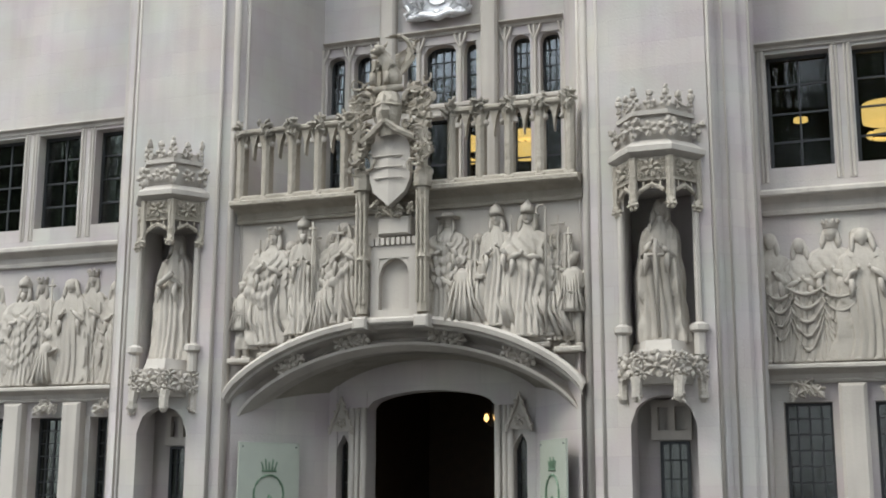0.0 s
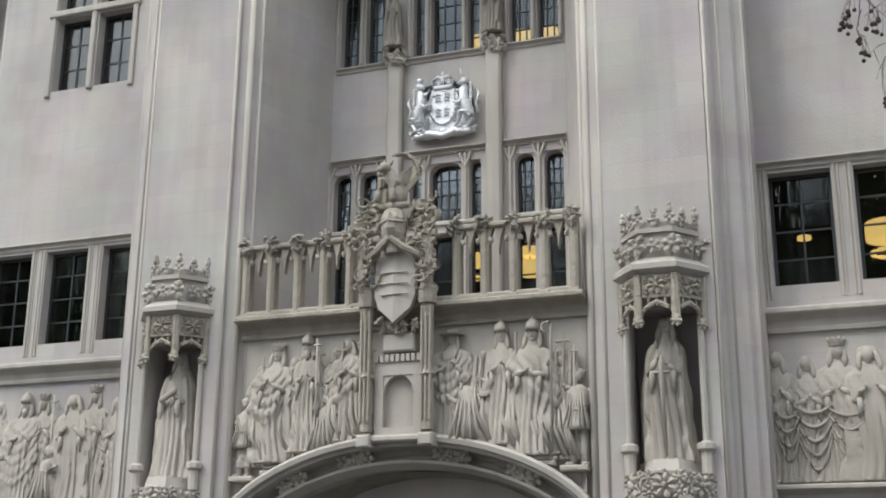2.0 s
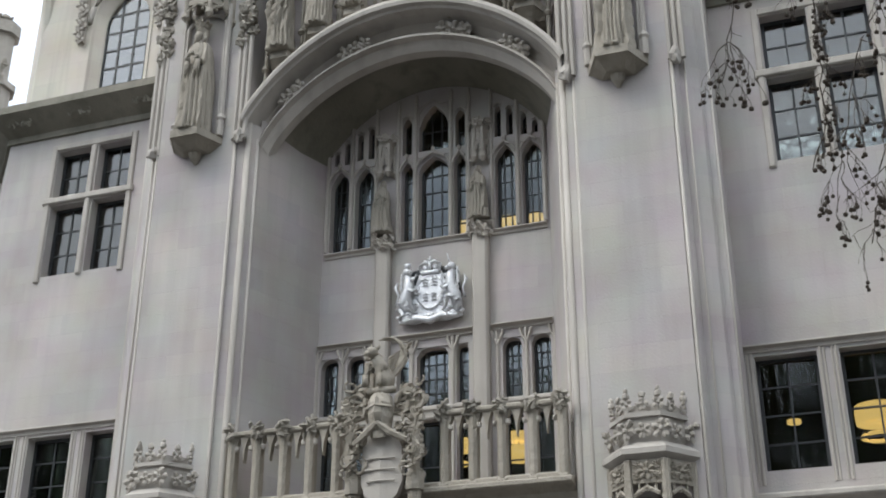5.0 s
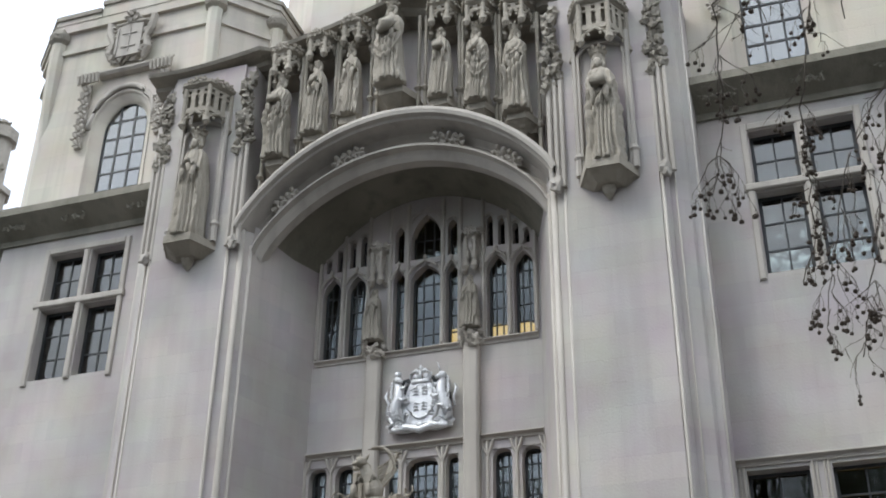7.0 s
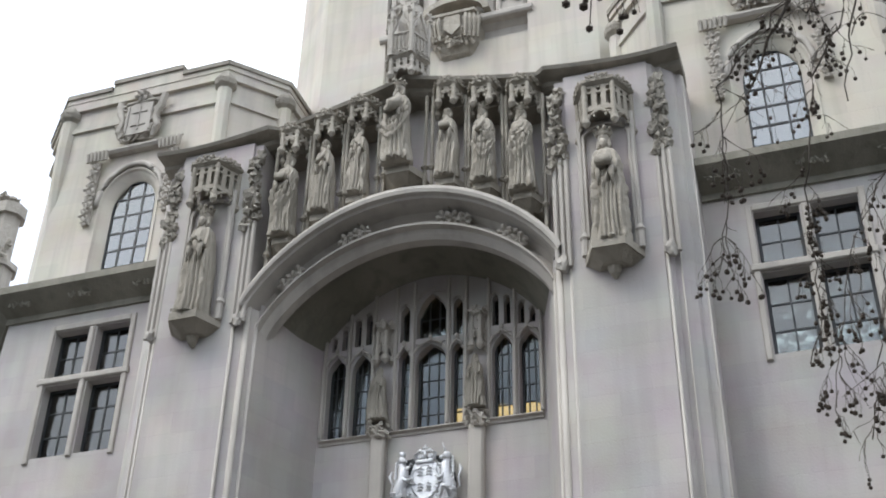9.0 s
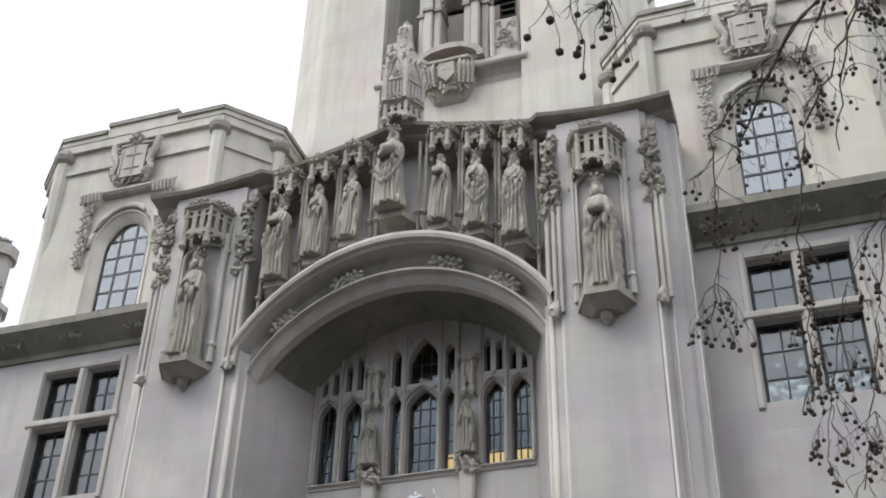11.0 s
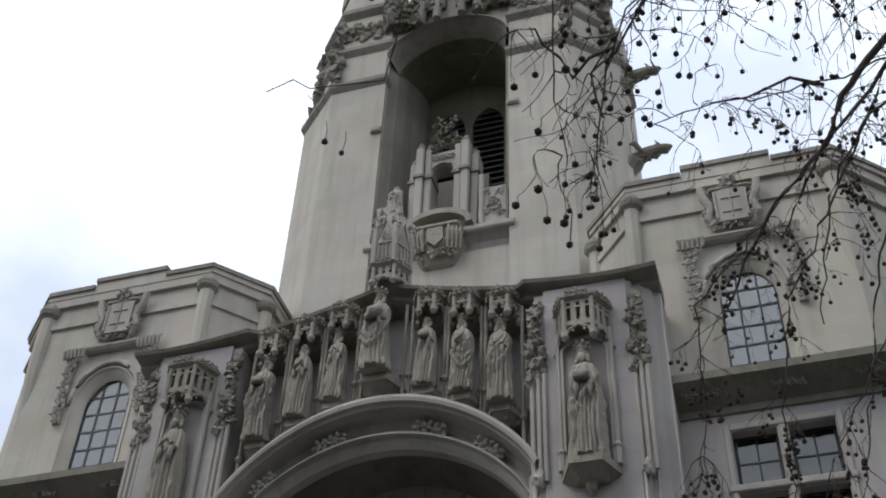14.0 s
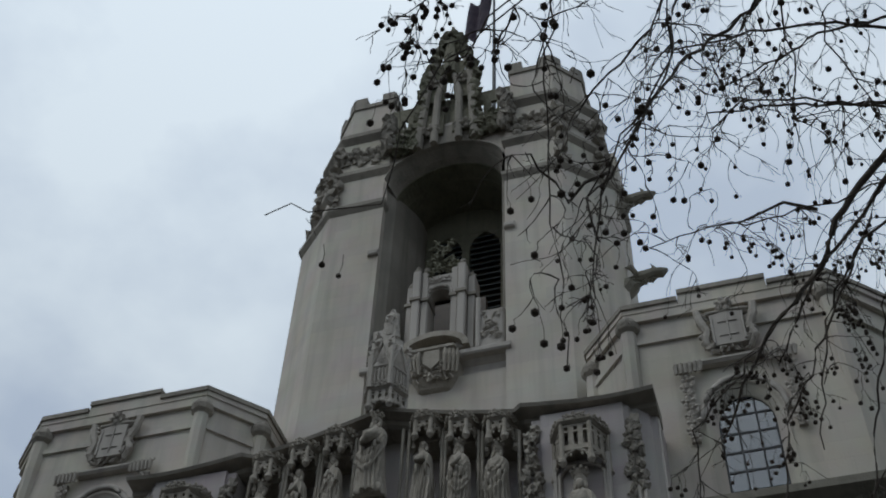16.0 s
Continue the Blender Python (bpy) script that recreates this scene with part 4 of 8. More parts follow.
            tube(bm, [(x, 19.2, 19.8), (x + 0.01, 19.1, 19.66), (x - 0.01, 19.14, 19.46)], [0.04, 0.062, 0.04], 6)
    tagged(part("garland", bm, CARVED, hood, "carved fruit and leaf garland"), kind="stuff")
    bm = bmesh.new()
    box(bm, xc - 0.75, xc + 0.75, 19.1, 19.318, 19.62, 19.78, 0.06)
    part("label", bm, DRESSED, hood)
    cart = thing("cartouche", "carved stone shield in a strapwork frame on the attic wall", "cartouche", "attic cartouches")
    bm = bmesh.new()
    slab(bm, [(xc - 0.34, 20.05), (xc + 0.34, 20.05), (xc + 0.36, 20.95), (xc, 21.02), (xc - 0.36, 20.95)], 19.1, 19.32)
    for d in (-1, 1):
        box(bm, *sorted((xc + d * 0.3, xc + d * 0.35)), 19.06, 19.099, 20.1, 20.92, 0.01)
        tube(bm, [(xc - 0.2, 19.09, 20.5 + d * 0.2), (xc + 0.2, 19.09, 20.5 + d * 0.2)], 0.02, 5)
    tube(bm, [(xc, 19.09, 20.15), (xc, 19.09, 20.9)], 0.02, 5)
    part("shield", bm, DRESSED, cart)
    bm = bmesh.new()
    rr = random.Random(8)
    for d in (-1, 1):
        tube(bm, [(xc + d * 0.4, 19.2, 19.95), (xc + d * 0.52, 19.14, 20.2), (xc + d * 0.44, 19.12, 20.5), (xc + d * 0.56, 19.12, 20.8), (xc + d * 0.6, 19.12, 21.12), (xc + d * 0.46, 19.14, 21.2)], [0.06, 0.1, 0.085, 0.1, 0.09, 0.04], 7)
        for k in range(4):
            scroll(bm, xc + d * (0.46 + 0.05 * (k % 2)), 19.16, 20.12 + k * 0.26, 0.13, rr.uniform(0, 6), d, 0.055, rr)
    foliage(bm, xc - 0.42, xc + 0.42, 19.2, 19.92, 20.05, 18, 0.07, rr, 0.06)
    ball(bm, (xc, 19.2, 21.2), (0.2, 0.14, 0.2), 0.5, 2)
    rosette(bm, (xc, 19.08, 21.22), (0, -1, 0), 0.2, 6)
    box(bm, xc - 0.42, xc + 0.42, 19.08, 19.3, 21.0, 21.08, 0.02)
    tagged(part("strapwork", bm, CARVED, cart), kind="stuff")

# the lamps behind the wing windows
drum_lamp(7.52, 20.9, 7.62, 0.36, 0.3)
drum_lamp(6.15, 21.4, 7.9, 0.12, 0.06, False)


# ---------------------------------------------------------------- tower
def octagon(cx, cy, apothem, grow=0.0):
    r = (apothem + grow) / math.cos(math.pi / 8)
    return lathe_oct(cx, cy, r)


for s in (-1, 1):
    side = "west" if s < 0 else "east"
    bm = bmesh.new()
    base = [(s * 1.86, 21.2), (s * 3.57, 21.2), (s * 4.93, 22.45), (s * 4.93, 24.14), (s * 3.57, 25.36), (s * 1.86, 25.36)]
    prism(bm, base if s > 0 else base[::-1], 16.0, 30.3)
    structure(f"wall_turret_{side}", bm, TOWER, "smooth octagonal limestone turret of the tower")
    upper = [(s * 1.86, 21.32), (s * 3.5, 21.32), (s * 4.5, 22.4), (s * 4.5, 24.1), (s * 3.5, 25.2), (s * 1.86, 25.2)]
    bm = bmesh.new()
    fx = lambda q: q if s > 0 else q[::-1]
    prism(bm, fx(upper), 30.3, 34.2)
    top = [(s * 2.0, 21.5), (s * 3.4, 21.5), (s * 4.2, 22.4), (s * 4.2, 24.0), (s * 3.4, 25.0), (s * 2.0, 25.0)]
    prism(bm, fx(top), 34.2, 36.1)
    structure(f"wall_turret_top_{side}", bm, TOWER, "upper stage of the octagonal turret")

    def ring(name, q, g, z0, z1, mat, label):
        mid = (s * 2.9, 23.2)
        big = [(mid[0] + (x - mid[0]) * (1 + g), mid[1] + (y - mid[1]) * (1 + g)) for x, y in q]
        bm = bmesh.new()
        prism(bm, fx(q), z0, z0 + (z1 - z0) * 0.45, fx(big))
        prism(bm, fx(big), z0 + (z1 - z0) * 0.46, z1 - 0.06)
        prism(bm, fx(big), z1 - 0.059, z1, fx([(mid[0] + (x - mid[0]) * (1 + g * 0.4), mid[1] + (y - mid[1]) * (1 + g * 0.4)) for x, y in q]))
        structure(name, bm, mat, label)

    ring(f"trim_turret_string_{side}", base, 0.06, 30.1, 30.5, WEATHERED_AND_SHADE, "weathered string course round the turret")
    ring(f"trim_turret_band_low_{side}", upper, 0.08, 31.9, 32.3, WEATHERED_AND_SHADE, "weathered lower band of the turret")
    ring(f"trim_turret_band_{side}", upper, 0.09, 33.85, 34.3, WEATHERED_AND_SHADE, "weathered upper band of the turret")
    # carved band with knobs round the turret
    rr = random.Random(20 + s)
    band = thing("turret_carving", "carved leafy panels round the turret below its battlements", "carving", "turret carvings")
    corners = [Vector((x, y, 0)) for x, y in upper]
    for k in range(3):
        a, b = corners[k], corners[k + 1]
        bm = bmesh.new()
        e = b - a
        for u in (0.2, 0.5, 0.8):
            rosette(bm, (*a.lerp(b, u).xy, 33.05 + rr.uniform(-0.1, 0.1)), (e.y * s, -e.x * s, 0), 0.36, 7)
        for _ in range(9):
            q = a.lerp(b, rr.random())
            ball(bm, (q.x, q.y, rr.uniform(32.5, 33.7)), (0.15, 0.1, 0.17), 0.7, 2, rr.random() * 9)
        part("carved_panel", bm, WEATHERED_AND_SHADE, band)
    for k in range(1, 5):
        q = corners[k]
        for j in range(9):
            bm = bmesh.new()
            ball(bm, (q.x + rr.uniform(-0.1, 0.1) + s * 0.05, q.y + rr.uniform(-0.16, 0.05), 30.6 + j * 0.36), (0.2, 0.2, 0.24), 1.1, 2, rr.random() * 9)
            part("crocket", bm, WEATHERED_AND_SHADE, band)
    # battlements
    bt = thing("turret_battlement", "worn stone battlements on the turret", "battlement", "turret battlements")
    edge = [Vector((x, y, 0)) for x, y in top]
    for k in range(len(edge)):
        a, b = edge[k], edge[(k + 1) % len(edge)]
        for u0, u1, h in ((0.0, 0.3, 0.62), (0.3, 0.7, 0.2), (0.7, 1.0, 0.62)):
            bm = bmesh.new()
            p, q = a.lerp(b, u0), a.lerp(b, u1)
            d = (b - a).normalized()
            inw = Vector((-d.y, d.x, 0)) * (0.3 * s)
            out = inw * -0.2
            quad = [(v.x, v.y) for v in (p + out, q + out, q + inw, p + inw)]
            prism(bm, fx(quad), 36.1, 36.1 + h)
            part("merlon", bm, WEATHERED_AND_SHADE, bt)

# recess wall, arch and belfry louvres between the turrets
# the wall's dark mossy colour also carries the shade of the recess
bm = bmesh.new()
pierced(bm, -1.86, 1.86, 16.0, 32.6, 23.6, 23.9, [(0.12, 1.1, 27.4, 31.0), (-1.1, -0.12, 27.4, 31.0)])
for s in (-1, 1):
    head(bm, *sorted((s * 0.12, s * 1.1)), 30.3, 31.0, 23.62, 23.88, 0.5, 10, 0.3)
structure("wall_belfry", bm, MOSSY_AND_SHADE, "mossy limestone belfry wall with louvred openings, darkened for the recess shade")
for s in (-1, 1):
    lv = thing("belfry_louvre", "dark slate louvres in the belfry opening", "louvre", "belfry louvres")
    first = None
    for k in range(14):
        bm = bmesh.new()
        x0, x1 = sorted((s * 0.14, s * 1.08))
        z = 27.5 + k * 0.25
        faces(bm, [(x0, 23.62, z), (x1, 23.62, z), (x1, 23.87, z + 0.16), (x0, 23.87, z + 0.16), (x0, 23.62, z + 0.04), (x1, 23.62, z + 0.04), (x1, 23.87, z + 0.2), (x0, 23.87, z + 0.2)],
              [(0, 3, 2, 1), (4, 5, 6, 7), (0, 1, 5, 4), (2, 3, 7, 6), (0, 4, 7, 3), (1, 2, 6, 5)])
        part("slat", bm, LOUVRE, lv)
# solid dark block in place of the unlit space behind the louvres
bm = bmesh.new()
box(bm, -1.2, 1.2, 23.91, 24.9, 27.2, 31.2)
structure("belfry_dark_block", bm, OAK_AND_VOID, "dark block behind the louvres, standing in for the unlit belfry")


def tower_arch(u):
    x = 1.86 * math.sin(u * math.pi / 2)
    return x, 31.35 + 1.15 * max(1 - (x / 1.86) ** 2, 0) ** 0.6


def tower_arch_in(u):
    x = 1.66 * math.sin(u * math.pi / 2)
    return x, 31.0 + 1.18 * max(1 - (x / 1.66) ** 2, 0) ** 0.6


# arch and jambs in darker stone, which paints in some recess shade
bm = bmesh.new()
archway(bm, tower_arch, tower_arch_in, [(-0.12, 21.6), (-0.12, 21.1), (0.1, 21.05), (0.2, 21.2), (0.5, 21.4), (0.6, 21.36), (0.8, 21.5), (1.0, 21.7)], 32)
for s in (-1, 1):
    poly = [(s * 1.95, 21.3), (s * 1.95, 23.7), (s * 1.3, 23.7), (s * 1.3, 23.2), (s * 1.66, 21.7)]
    prism(bm, poly if s > 0 else poly[::-1], 18.0, 31.5)
structure("tower_arch", bm, WEATHERED_AND_SHADE, "deep moulded belfry arch of the tower")
# soffit coloured dark to stand in for the shade inside the arch
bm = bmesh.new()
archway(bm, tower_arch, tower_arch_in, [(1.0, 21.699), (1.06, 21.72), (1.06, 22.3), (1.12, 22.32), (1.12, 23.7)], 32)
structure("tower_soffit", bm, MOSSY_AND_SHADE, "soffit of the deep belfry recess, its shade put into the colour")
bm = bmesh.new()
cols = [tower_arch(-1 + 2 * k / 32) for k in range(33)]
for (xa, za), (xb, zb) in zip(cols, cols[1:]):
    slab(bm, [(xa, za), (xb, zb), (xb, 34.1), (xa, 34.1)], 21.45, 21.9)
structure("wall_tower_over_arch", bm, TOWER, "limestone wall above the belfry arch")
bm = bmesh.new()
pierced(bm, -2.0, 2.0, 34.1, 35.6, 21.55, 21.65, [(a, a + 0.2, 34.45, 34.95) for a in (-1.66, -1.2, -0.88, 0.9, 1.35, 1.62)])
structure("wall_tower_parapet", bm, MOSSY_AND_SHADE, "pierced weathered parapet between the turrets")
bm = bmesh.new()
box(bm, -3.4, 3.4, 22.6, 25.0, 34.0, 34.15)
structure("tower_roof", bm, LEAD, "flat lead roof of the tower")
bm = bmesh.new()
box(bm, -4.7, 4.7, 25.4, 27, 16, 36)
structure("wall_tower_rear", bm, TOWER, "rear mass of the limestone tower")
rr = random.Random(41)
gab = thing("tower_gable", "ornate pierced stone gable with a crocketed finial", "gable")
for s in (-1, 1):
    bm = bmesh.new()
    tube(bm, [(s * 0.95, 21.25, 32.7), (s * 0.85, 21.25, 34.4), (s * 0.7, 21.3, 36.8), (s * 0.3, 21.4, 38.6), (0.02 * s, 21.4, 39.4)], [0.17, 0.16, 0.15, 0.13, 0.08], 7)
    tube(bm, [(s * 0.4, 21.22, 32.8), (s * 0.36, 21.24, 35.4), (s * 0.1, 21.26, 37.0)], [0.13, 0.12, 0.08], 7)
    part("rib", bm, WEATHERED_AND_SHADE, gab)
    for k in range(14):
        bm = bmesh.new()
        u = k / 13
        x = 1.0 - 0.25 * u if u < 0.6 else 0.85 - 1.75 * (u - 0.6)
        ball(bm, (s * x + rr.uniform(-0.06, 0.06), 21.26, 32.9 + 6.2 * u), (0.21, 0.19, 0.24), 1.0, 2, k * 1.3)
        part("crocket", bm, MOSSY_AND_SHADE, gab)
    bm = bmesh.new()
    slab(bm, [(s * 0.82, 33.4), (s * 0.16, 33.4), (s * 0.14, 34.5), (s * 0.74, 34.5)][::s], 21.3, 21.44)
    slab(bm, [(s * 0.74, 35.25), (s * 0.16, 35.25), (s * 0.08, 37.6), (s * 0.45, 37.4)][::s], 21.3, 21.44)
    part("web", bm, MOSSY_AND_SHADE, gab)
    bm = bmesh.new()
    rosette(bm, (s * 0.5, 21.2, 33.5), (0, -1, 0), 0.3, 7)
    rosette(bm, (s * 0.42, 21.22, 36.2), (0, -1, 0), 0.26, 7)
    part("flower", bm, WEATHERED_AND_SHADE, gab)
bm = bmesh.new()
tube(bm, [(0, 21.3, 36.6), (0, 21.3, 37.6), (0, 21.35, 38.6), (0, 21.4, 39.9)], [0.3, 0.26, 0.2, 0.06], 8)
part("finial", bm, MOSSY_AND_SHADE, gab)
bm = bmesh.new()
box(bm, -0.85, 0.85, 21.4, 21.52, 32.7, 33.9)
part("panel", bm, WEATHERED_AND_SHADE, gab)
for s in (-1, 1):
    bs = thing("parapet_boss", "carved grotesque at the foot of the tower parapet", "carving", "parapet bosses")
    bm = bmesh.new()
    for k in range(14):
        ball(bm, (s * 1.35 + rr.uniform(-0.36, 0.36), 21.35 + rr.uniform(-0.12, 0.06), rr.uniform(32.9, 33.75)), (0.2, 0.18, 0.2), 1.0, 2, k)
    part("boss", bm, MOSSY_AND_SHADE, bs)
    for x, y in ((s * 1.95, 21.2), (s * 1.9, 21.1)):
        bm = bmesh.new()
        for k in range(6):
            ball(bm, (x + rr.uniform(-0.1, 0.1), y, 33.0 + k * 0.3), (0.18, 0.2, 0.24), 1.0, 2, k)
        part("beast", bm, WEATHERED_AND_SHADE, bs)

# gargoyles on the east turret
for z, y in ((26.4, 22.6), (29.75, 22.6)):
    g = thing("gargoyle", "long weathered stone gargoyle jutting from the tower", "gargoyle", "tower gargoyles")
    bm = bmesh.new()
    tube(bm, [(4.7, y, z - 0.6), (4.98, y, z - 0.25), (5.3, y, z + 0.0), (5.62, y, z + 0.1), (5.85, y, z + 0.06), (6.0, y, z + 0.14)], [0.24, 0.27, 0.2, 0.15, 0.15, 0.05], 9)
    for d in (-1, 1):
        tube(bm, [(5.2, y + d * 0.16, z - 0.02), (5.05, y + d * 0.22, z + 0.26), (4.86, y + d * 0.18, z + 0.32)], [0.06, 0.09, 0.02], 6)
        tube(bm, [(5.66, y + d * 0.08, z + 0.2), (5.58, y + d * 0.1, z + 0.36)], [0.05, 0.012], 5)
    ball(bm, (5.62, y, z + 0.16), (0.16, 0.14, 0.13), 0.7)
    for k in range(4):
        ball(bm, (4.95 + k * 0.2, y, z - 0.25 + 0.03 * k), (0.12, 0.12, 0.1), 0.8, 1, k)
    part("beast_body", bm, SOOT_AND_SHADE, g)
# small offsets on the turret faces
for x in (-2.0, 2.0):
    bm = bmesh.new()
    box(bm, x - 0.16, x + 0.16, 21.08, 21.199, 27.9, 28.1, 0.04)
    structure("trim_turret_offset", bm, DRESSED, "small weathered offset on the turret")

# tower balcony, carved oriel and open aedicule
moulding("tower_balcony", [(-2.0, 2.0)], 21.6, 22.75, 23.55, 0.5, "deep moulded stone balcony ledge of the tower", DRESSED)
bm = bmesh.new()
box(bm, -1.86, 1.86, 21.35, 21.55, 16.5, 22.75)
structure("wall_tower_apron", bm, TOWER, "plain limestone wall under the tower balcony")
for s in (-1, 1):
    pn = thing("parapet_relief", "carved stone panel of the tower balcony front", "panel", "tower balcony panels")
    bm = bmesh.new()
    x0, x1 = sorted((s * 1.1, s * 1.8))
    box(bm, x0, x1, 21.25, 21.45, 23.5, 24.9, 0.06)
    part("slab", bm, DRESSED, pn)
    bm = bmesh.new()
    foliage(bm, x0 + 0.1, x1 - 0.1, 21.24, 23.8, 24.75, 22, 0.1, random.Random(4), 0.03)
    tagged(part("relief", bm, CARVED, pn), kind="stuff")
    bm = bmesh.new()
    shaft(bm, s * 1.12, 21.22, 0.07, 23.5, 25.3)
    part("colonnette", bm, DRESSED, pn)
ori = thing("oriel_bracket", "bulging carved stone bracket under the tower niche", "bracket")
bm = bmesh.new()
half = [(1.0, 0.0), (0.62, -1.0), (-0.62, -1.0), (-1.0, 0.0)]
prev = None
for z, r, yd in ((22.25, 0.45, 0.16), (22.4, 0.6, 0.36), (22.7, 0.72, 0.5), (23.2, 0.8, 0.58), (23.42, 0.84, 0.6), (23.46, 0.92, 0.68), (23.54, 0.92, 0.68)):
    row = [bm.verts.new((r * c, 21.6 + yd * q, z)) for c, q in half]
    if prev:
        for k in range(3):
            bm.faces.new([prev[k], row[k], row[k + 1], prev[k + 1]])
    else:
        bm.faces.new(row)
    prev = row
bm.faces.new(prev[::-1])
part("corbel", bm, AGED, ori)
bm = bmesh.new()
slab(bm, [(-0.2, 23.4), (-0.22, 23.0), (0.0, 22.78), (0.22, 23.0), (0.2, 23.4)], 20.93, 21.1)
foliage(bm, -0.55, 0.55, 21.06, 22.55, 22.95, 26, 0.1, random.Random(6), 0.05)
for k in range(8):
    scroll(bm, (-1) ** k * (0.3 + 0.06 * k), 21.02 + 0.02 * k, 22.9 + 0.12 * (k // 2), 0.12, k * 1.3, (-1) ** k, 0.04, None)
for d in (-1, 1):
    for k in range(4):
        tube(bm, [(d * (0.34 + 0.09 * k), 20.98 + 0.03 * k, 23.55), (d * (0.36 + 0.1 * k), 20.92 + 0.04 * k, 23.2), (d * (0.32 + 0.1 * k), 21.0 + 0.04 * k, 22.7)], [0.03, 0.055, 0.035], 5)
tagged(part("carved_relief", bm, AGED, ori), kind="stuff")
bm = bmesh.new()
arc = [(k * math.pi / 14) for k in range(15)]
for a, b in zip(arc, arc[1:]):
    slab(bm, [(0.78 * math.cos(a), 23.5 + 0.46 * math.sin(a)), (0.78 * math.cos(b), 23.5 + 0.46 * math.sin(b)), (0.95 * math.cos(b), 23.5 + 0.64 * math.sin(b)), (0.95 * math.cos(a), 23.5 + 0.64 * math.sin(a))], 20.98, 21.6)
bmesh.ops.remove_doubles(bm, verts=bm.verts, dist=1e-4)
part("hood", bm, AGED, ori)
aed = thing("tower_aedicule", "open stone niche with paired pilasters on the tower front", "niche")
for s in (-1, 1):
    for x, w, y in ((0.42, 0.1, 21.3), (0.64, 0.11, 21.2), (0.86, 0.1, 21.4)):
        bm = bmesh.new()
        box(bm, s * x - w, s * x + w, y, 21.9, 23.6, 26.9 if x < 0.8 else 26.5, 0.03)
        part("pilaster", bm, DRESSED, aed)
        bm = bmesh.new()
        box(bm, s * x - w - 0.04, s * x + w + 0.04, y - 0.05, 21.9, 25.7, 25.8)
        part("cap", bm, WEATHERED_AND_SHADE, aed)
        bm = bmesh.new()
        ball(bm, (s * x, y + 0.15, 27.0 if x < 0.8 else 26.6), (0.1, 0.12, 0.16), 0.5, 2, x)
        part("knop", bm, WEATHERED_AND_SHADE, aed)
bm = bmesh.new()
box(bm, -0.33, 0.33, 21.35, 21.8, 26.15, 26.7)
head(bm, -0.32, 0.32, 25.8, 26.15, 21.35, 21.7, 0.5, 10)
tube(bm, [(0.36 * math.cos(a), 21.3, 25.82 + 0.4 * math.sin(a)) for a in (k * math.pi / 10 for k in range(11))], 0.05, 6)
for x in (-0.22, 0, 0.22):
    rosette(bm, (x, 21.32, 26.5), (0, -1, 0), 0.12, 5)
part("arch_head", bm, DRESSED, aed)
bm = bmesh.new()
foliage(bm, -0.5, 0.5, 21.4, 26.6, 27.3, 40, 0.11, random.Random(2), 0.1)
foliage(bm, -0.28, 0.28, 21.5, 27.2, 28.3, 26, 0.11, random.Random(3), 0.1)
part("crest", bm, MOSSY_AND_SHADE, aed)
# dark sheet closing the niche, in place of its shaded depth
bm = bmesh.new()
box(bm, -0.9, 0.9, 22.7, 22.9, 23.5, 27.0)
part("back", bm, OAK_AND_VOID, aed, "dark sheet standing in for the shaded opening of the niche")

# flagpole
fp = thing("flagpole", "thin flagpole with a dark limp flag on the tower roof", "flagpole")
bm = bmesh.new()
tube(bm, [(0.9, 23.6, 34.1), (0.9, 23.6, 46.5)], [0.09, 0.05], 8)
part("pole", bm, IRON, fp)
bm = bmesh.new()
n = 10
prev = None
for k in range(n + 1):
    row = [bm.verts.new((0.86 - 0.09 * k - 0.05 * j, 23.6 + 0.16 * math.sin(k * 1.1 + j * 0.4), 45.8 - j * 0.36 - 0.06 * k)) for j in range(9)]
    if prev:
        for j in range(8):
            bm.faces.new([prev[j], row[j], row[j + 1], prev[j + 1]])
    prev = row
bmesh.ops.solidify(bm, geom=bm.faces[:], thickness=0.02)
part("flag", bm, FLAG, fp, "dark limp flag")

# ---------------------------------------------------------------- far pinnacles to the west
for x, y, z in ((-16.75, 26.0, 22.2), (-17.9, 25.8, 22.4)):
    pin = thing("pinnacle", "crocketed stone pinnacle of the far west roofline", "pinnacle", "far west pinnacles")
    bm = bmesh.new()
    prism(bm, octagon(x, y, 0.5), 0, z)
    part("pier", bm, CARVED, pin)
    bm = bmesh.new()
    prism(bm, octagon(x, y, 0.62), z, z + 0.2)
    prism(bm, octagon(x, y, 0.36), z + 0.2, z + 2.0)
    prism(bm, octagon(x, y, 0.5), z + 2.0, z + 2.4)
    part("lantern", bm, CARVED, pin)
    bm = bmesh.new()
    foliage(bm, x - 0.5, x + 0.5, y - 0.3, z + 0.2, z + 0.9, 18, 0.2, random.Random(7), 0.2)
    foliage(bm, x - 0.35, x + 0.35, y - 0.2, z + 2.4, z + 2.9, 10, 0.2, random.Random(7), 0.2)
    tagged(part("crocket", bm, WEATHERED_AND_SHADE, pin), kind="stuff")
bm = bmesh.new()
box(bm, -30, -16.0, 26.6, 30, 0, 22.0)
structure("wall_far_west", bm, ASHLAR, "plain limestone range beyond the west wing")


# ---------------------------------------------------------------- statues and carved figures
def groove(v):
    """Folds of heavy cloth: broad round ridges between sharp valleys, from -1 to 1."""
    return 2 * abs(math.sin(v)) ** 0.48 - 1


def ease(a, b, v):
    t = min(max((v - a) / (b - a), 0), 1)
    return t * t * (3 - 2 * t)


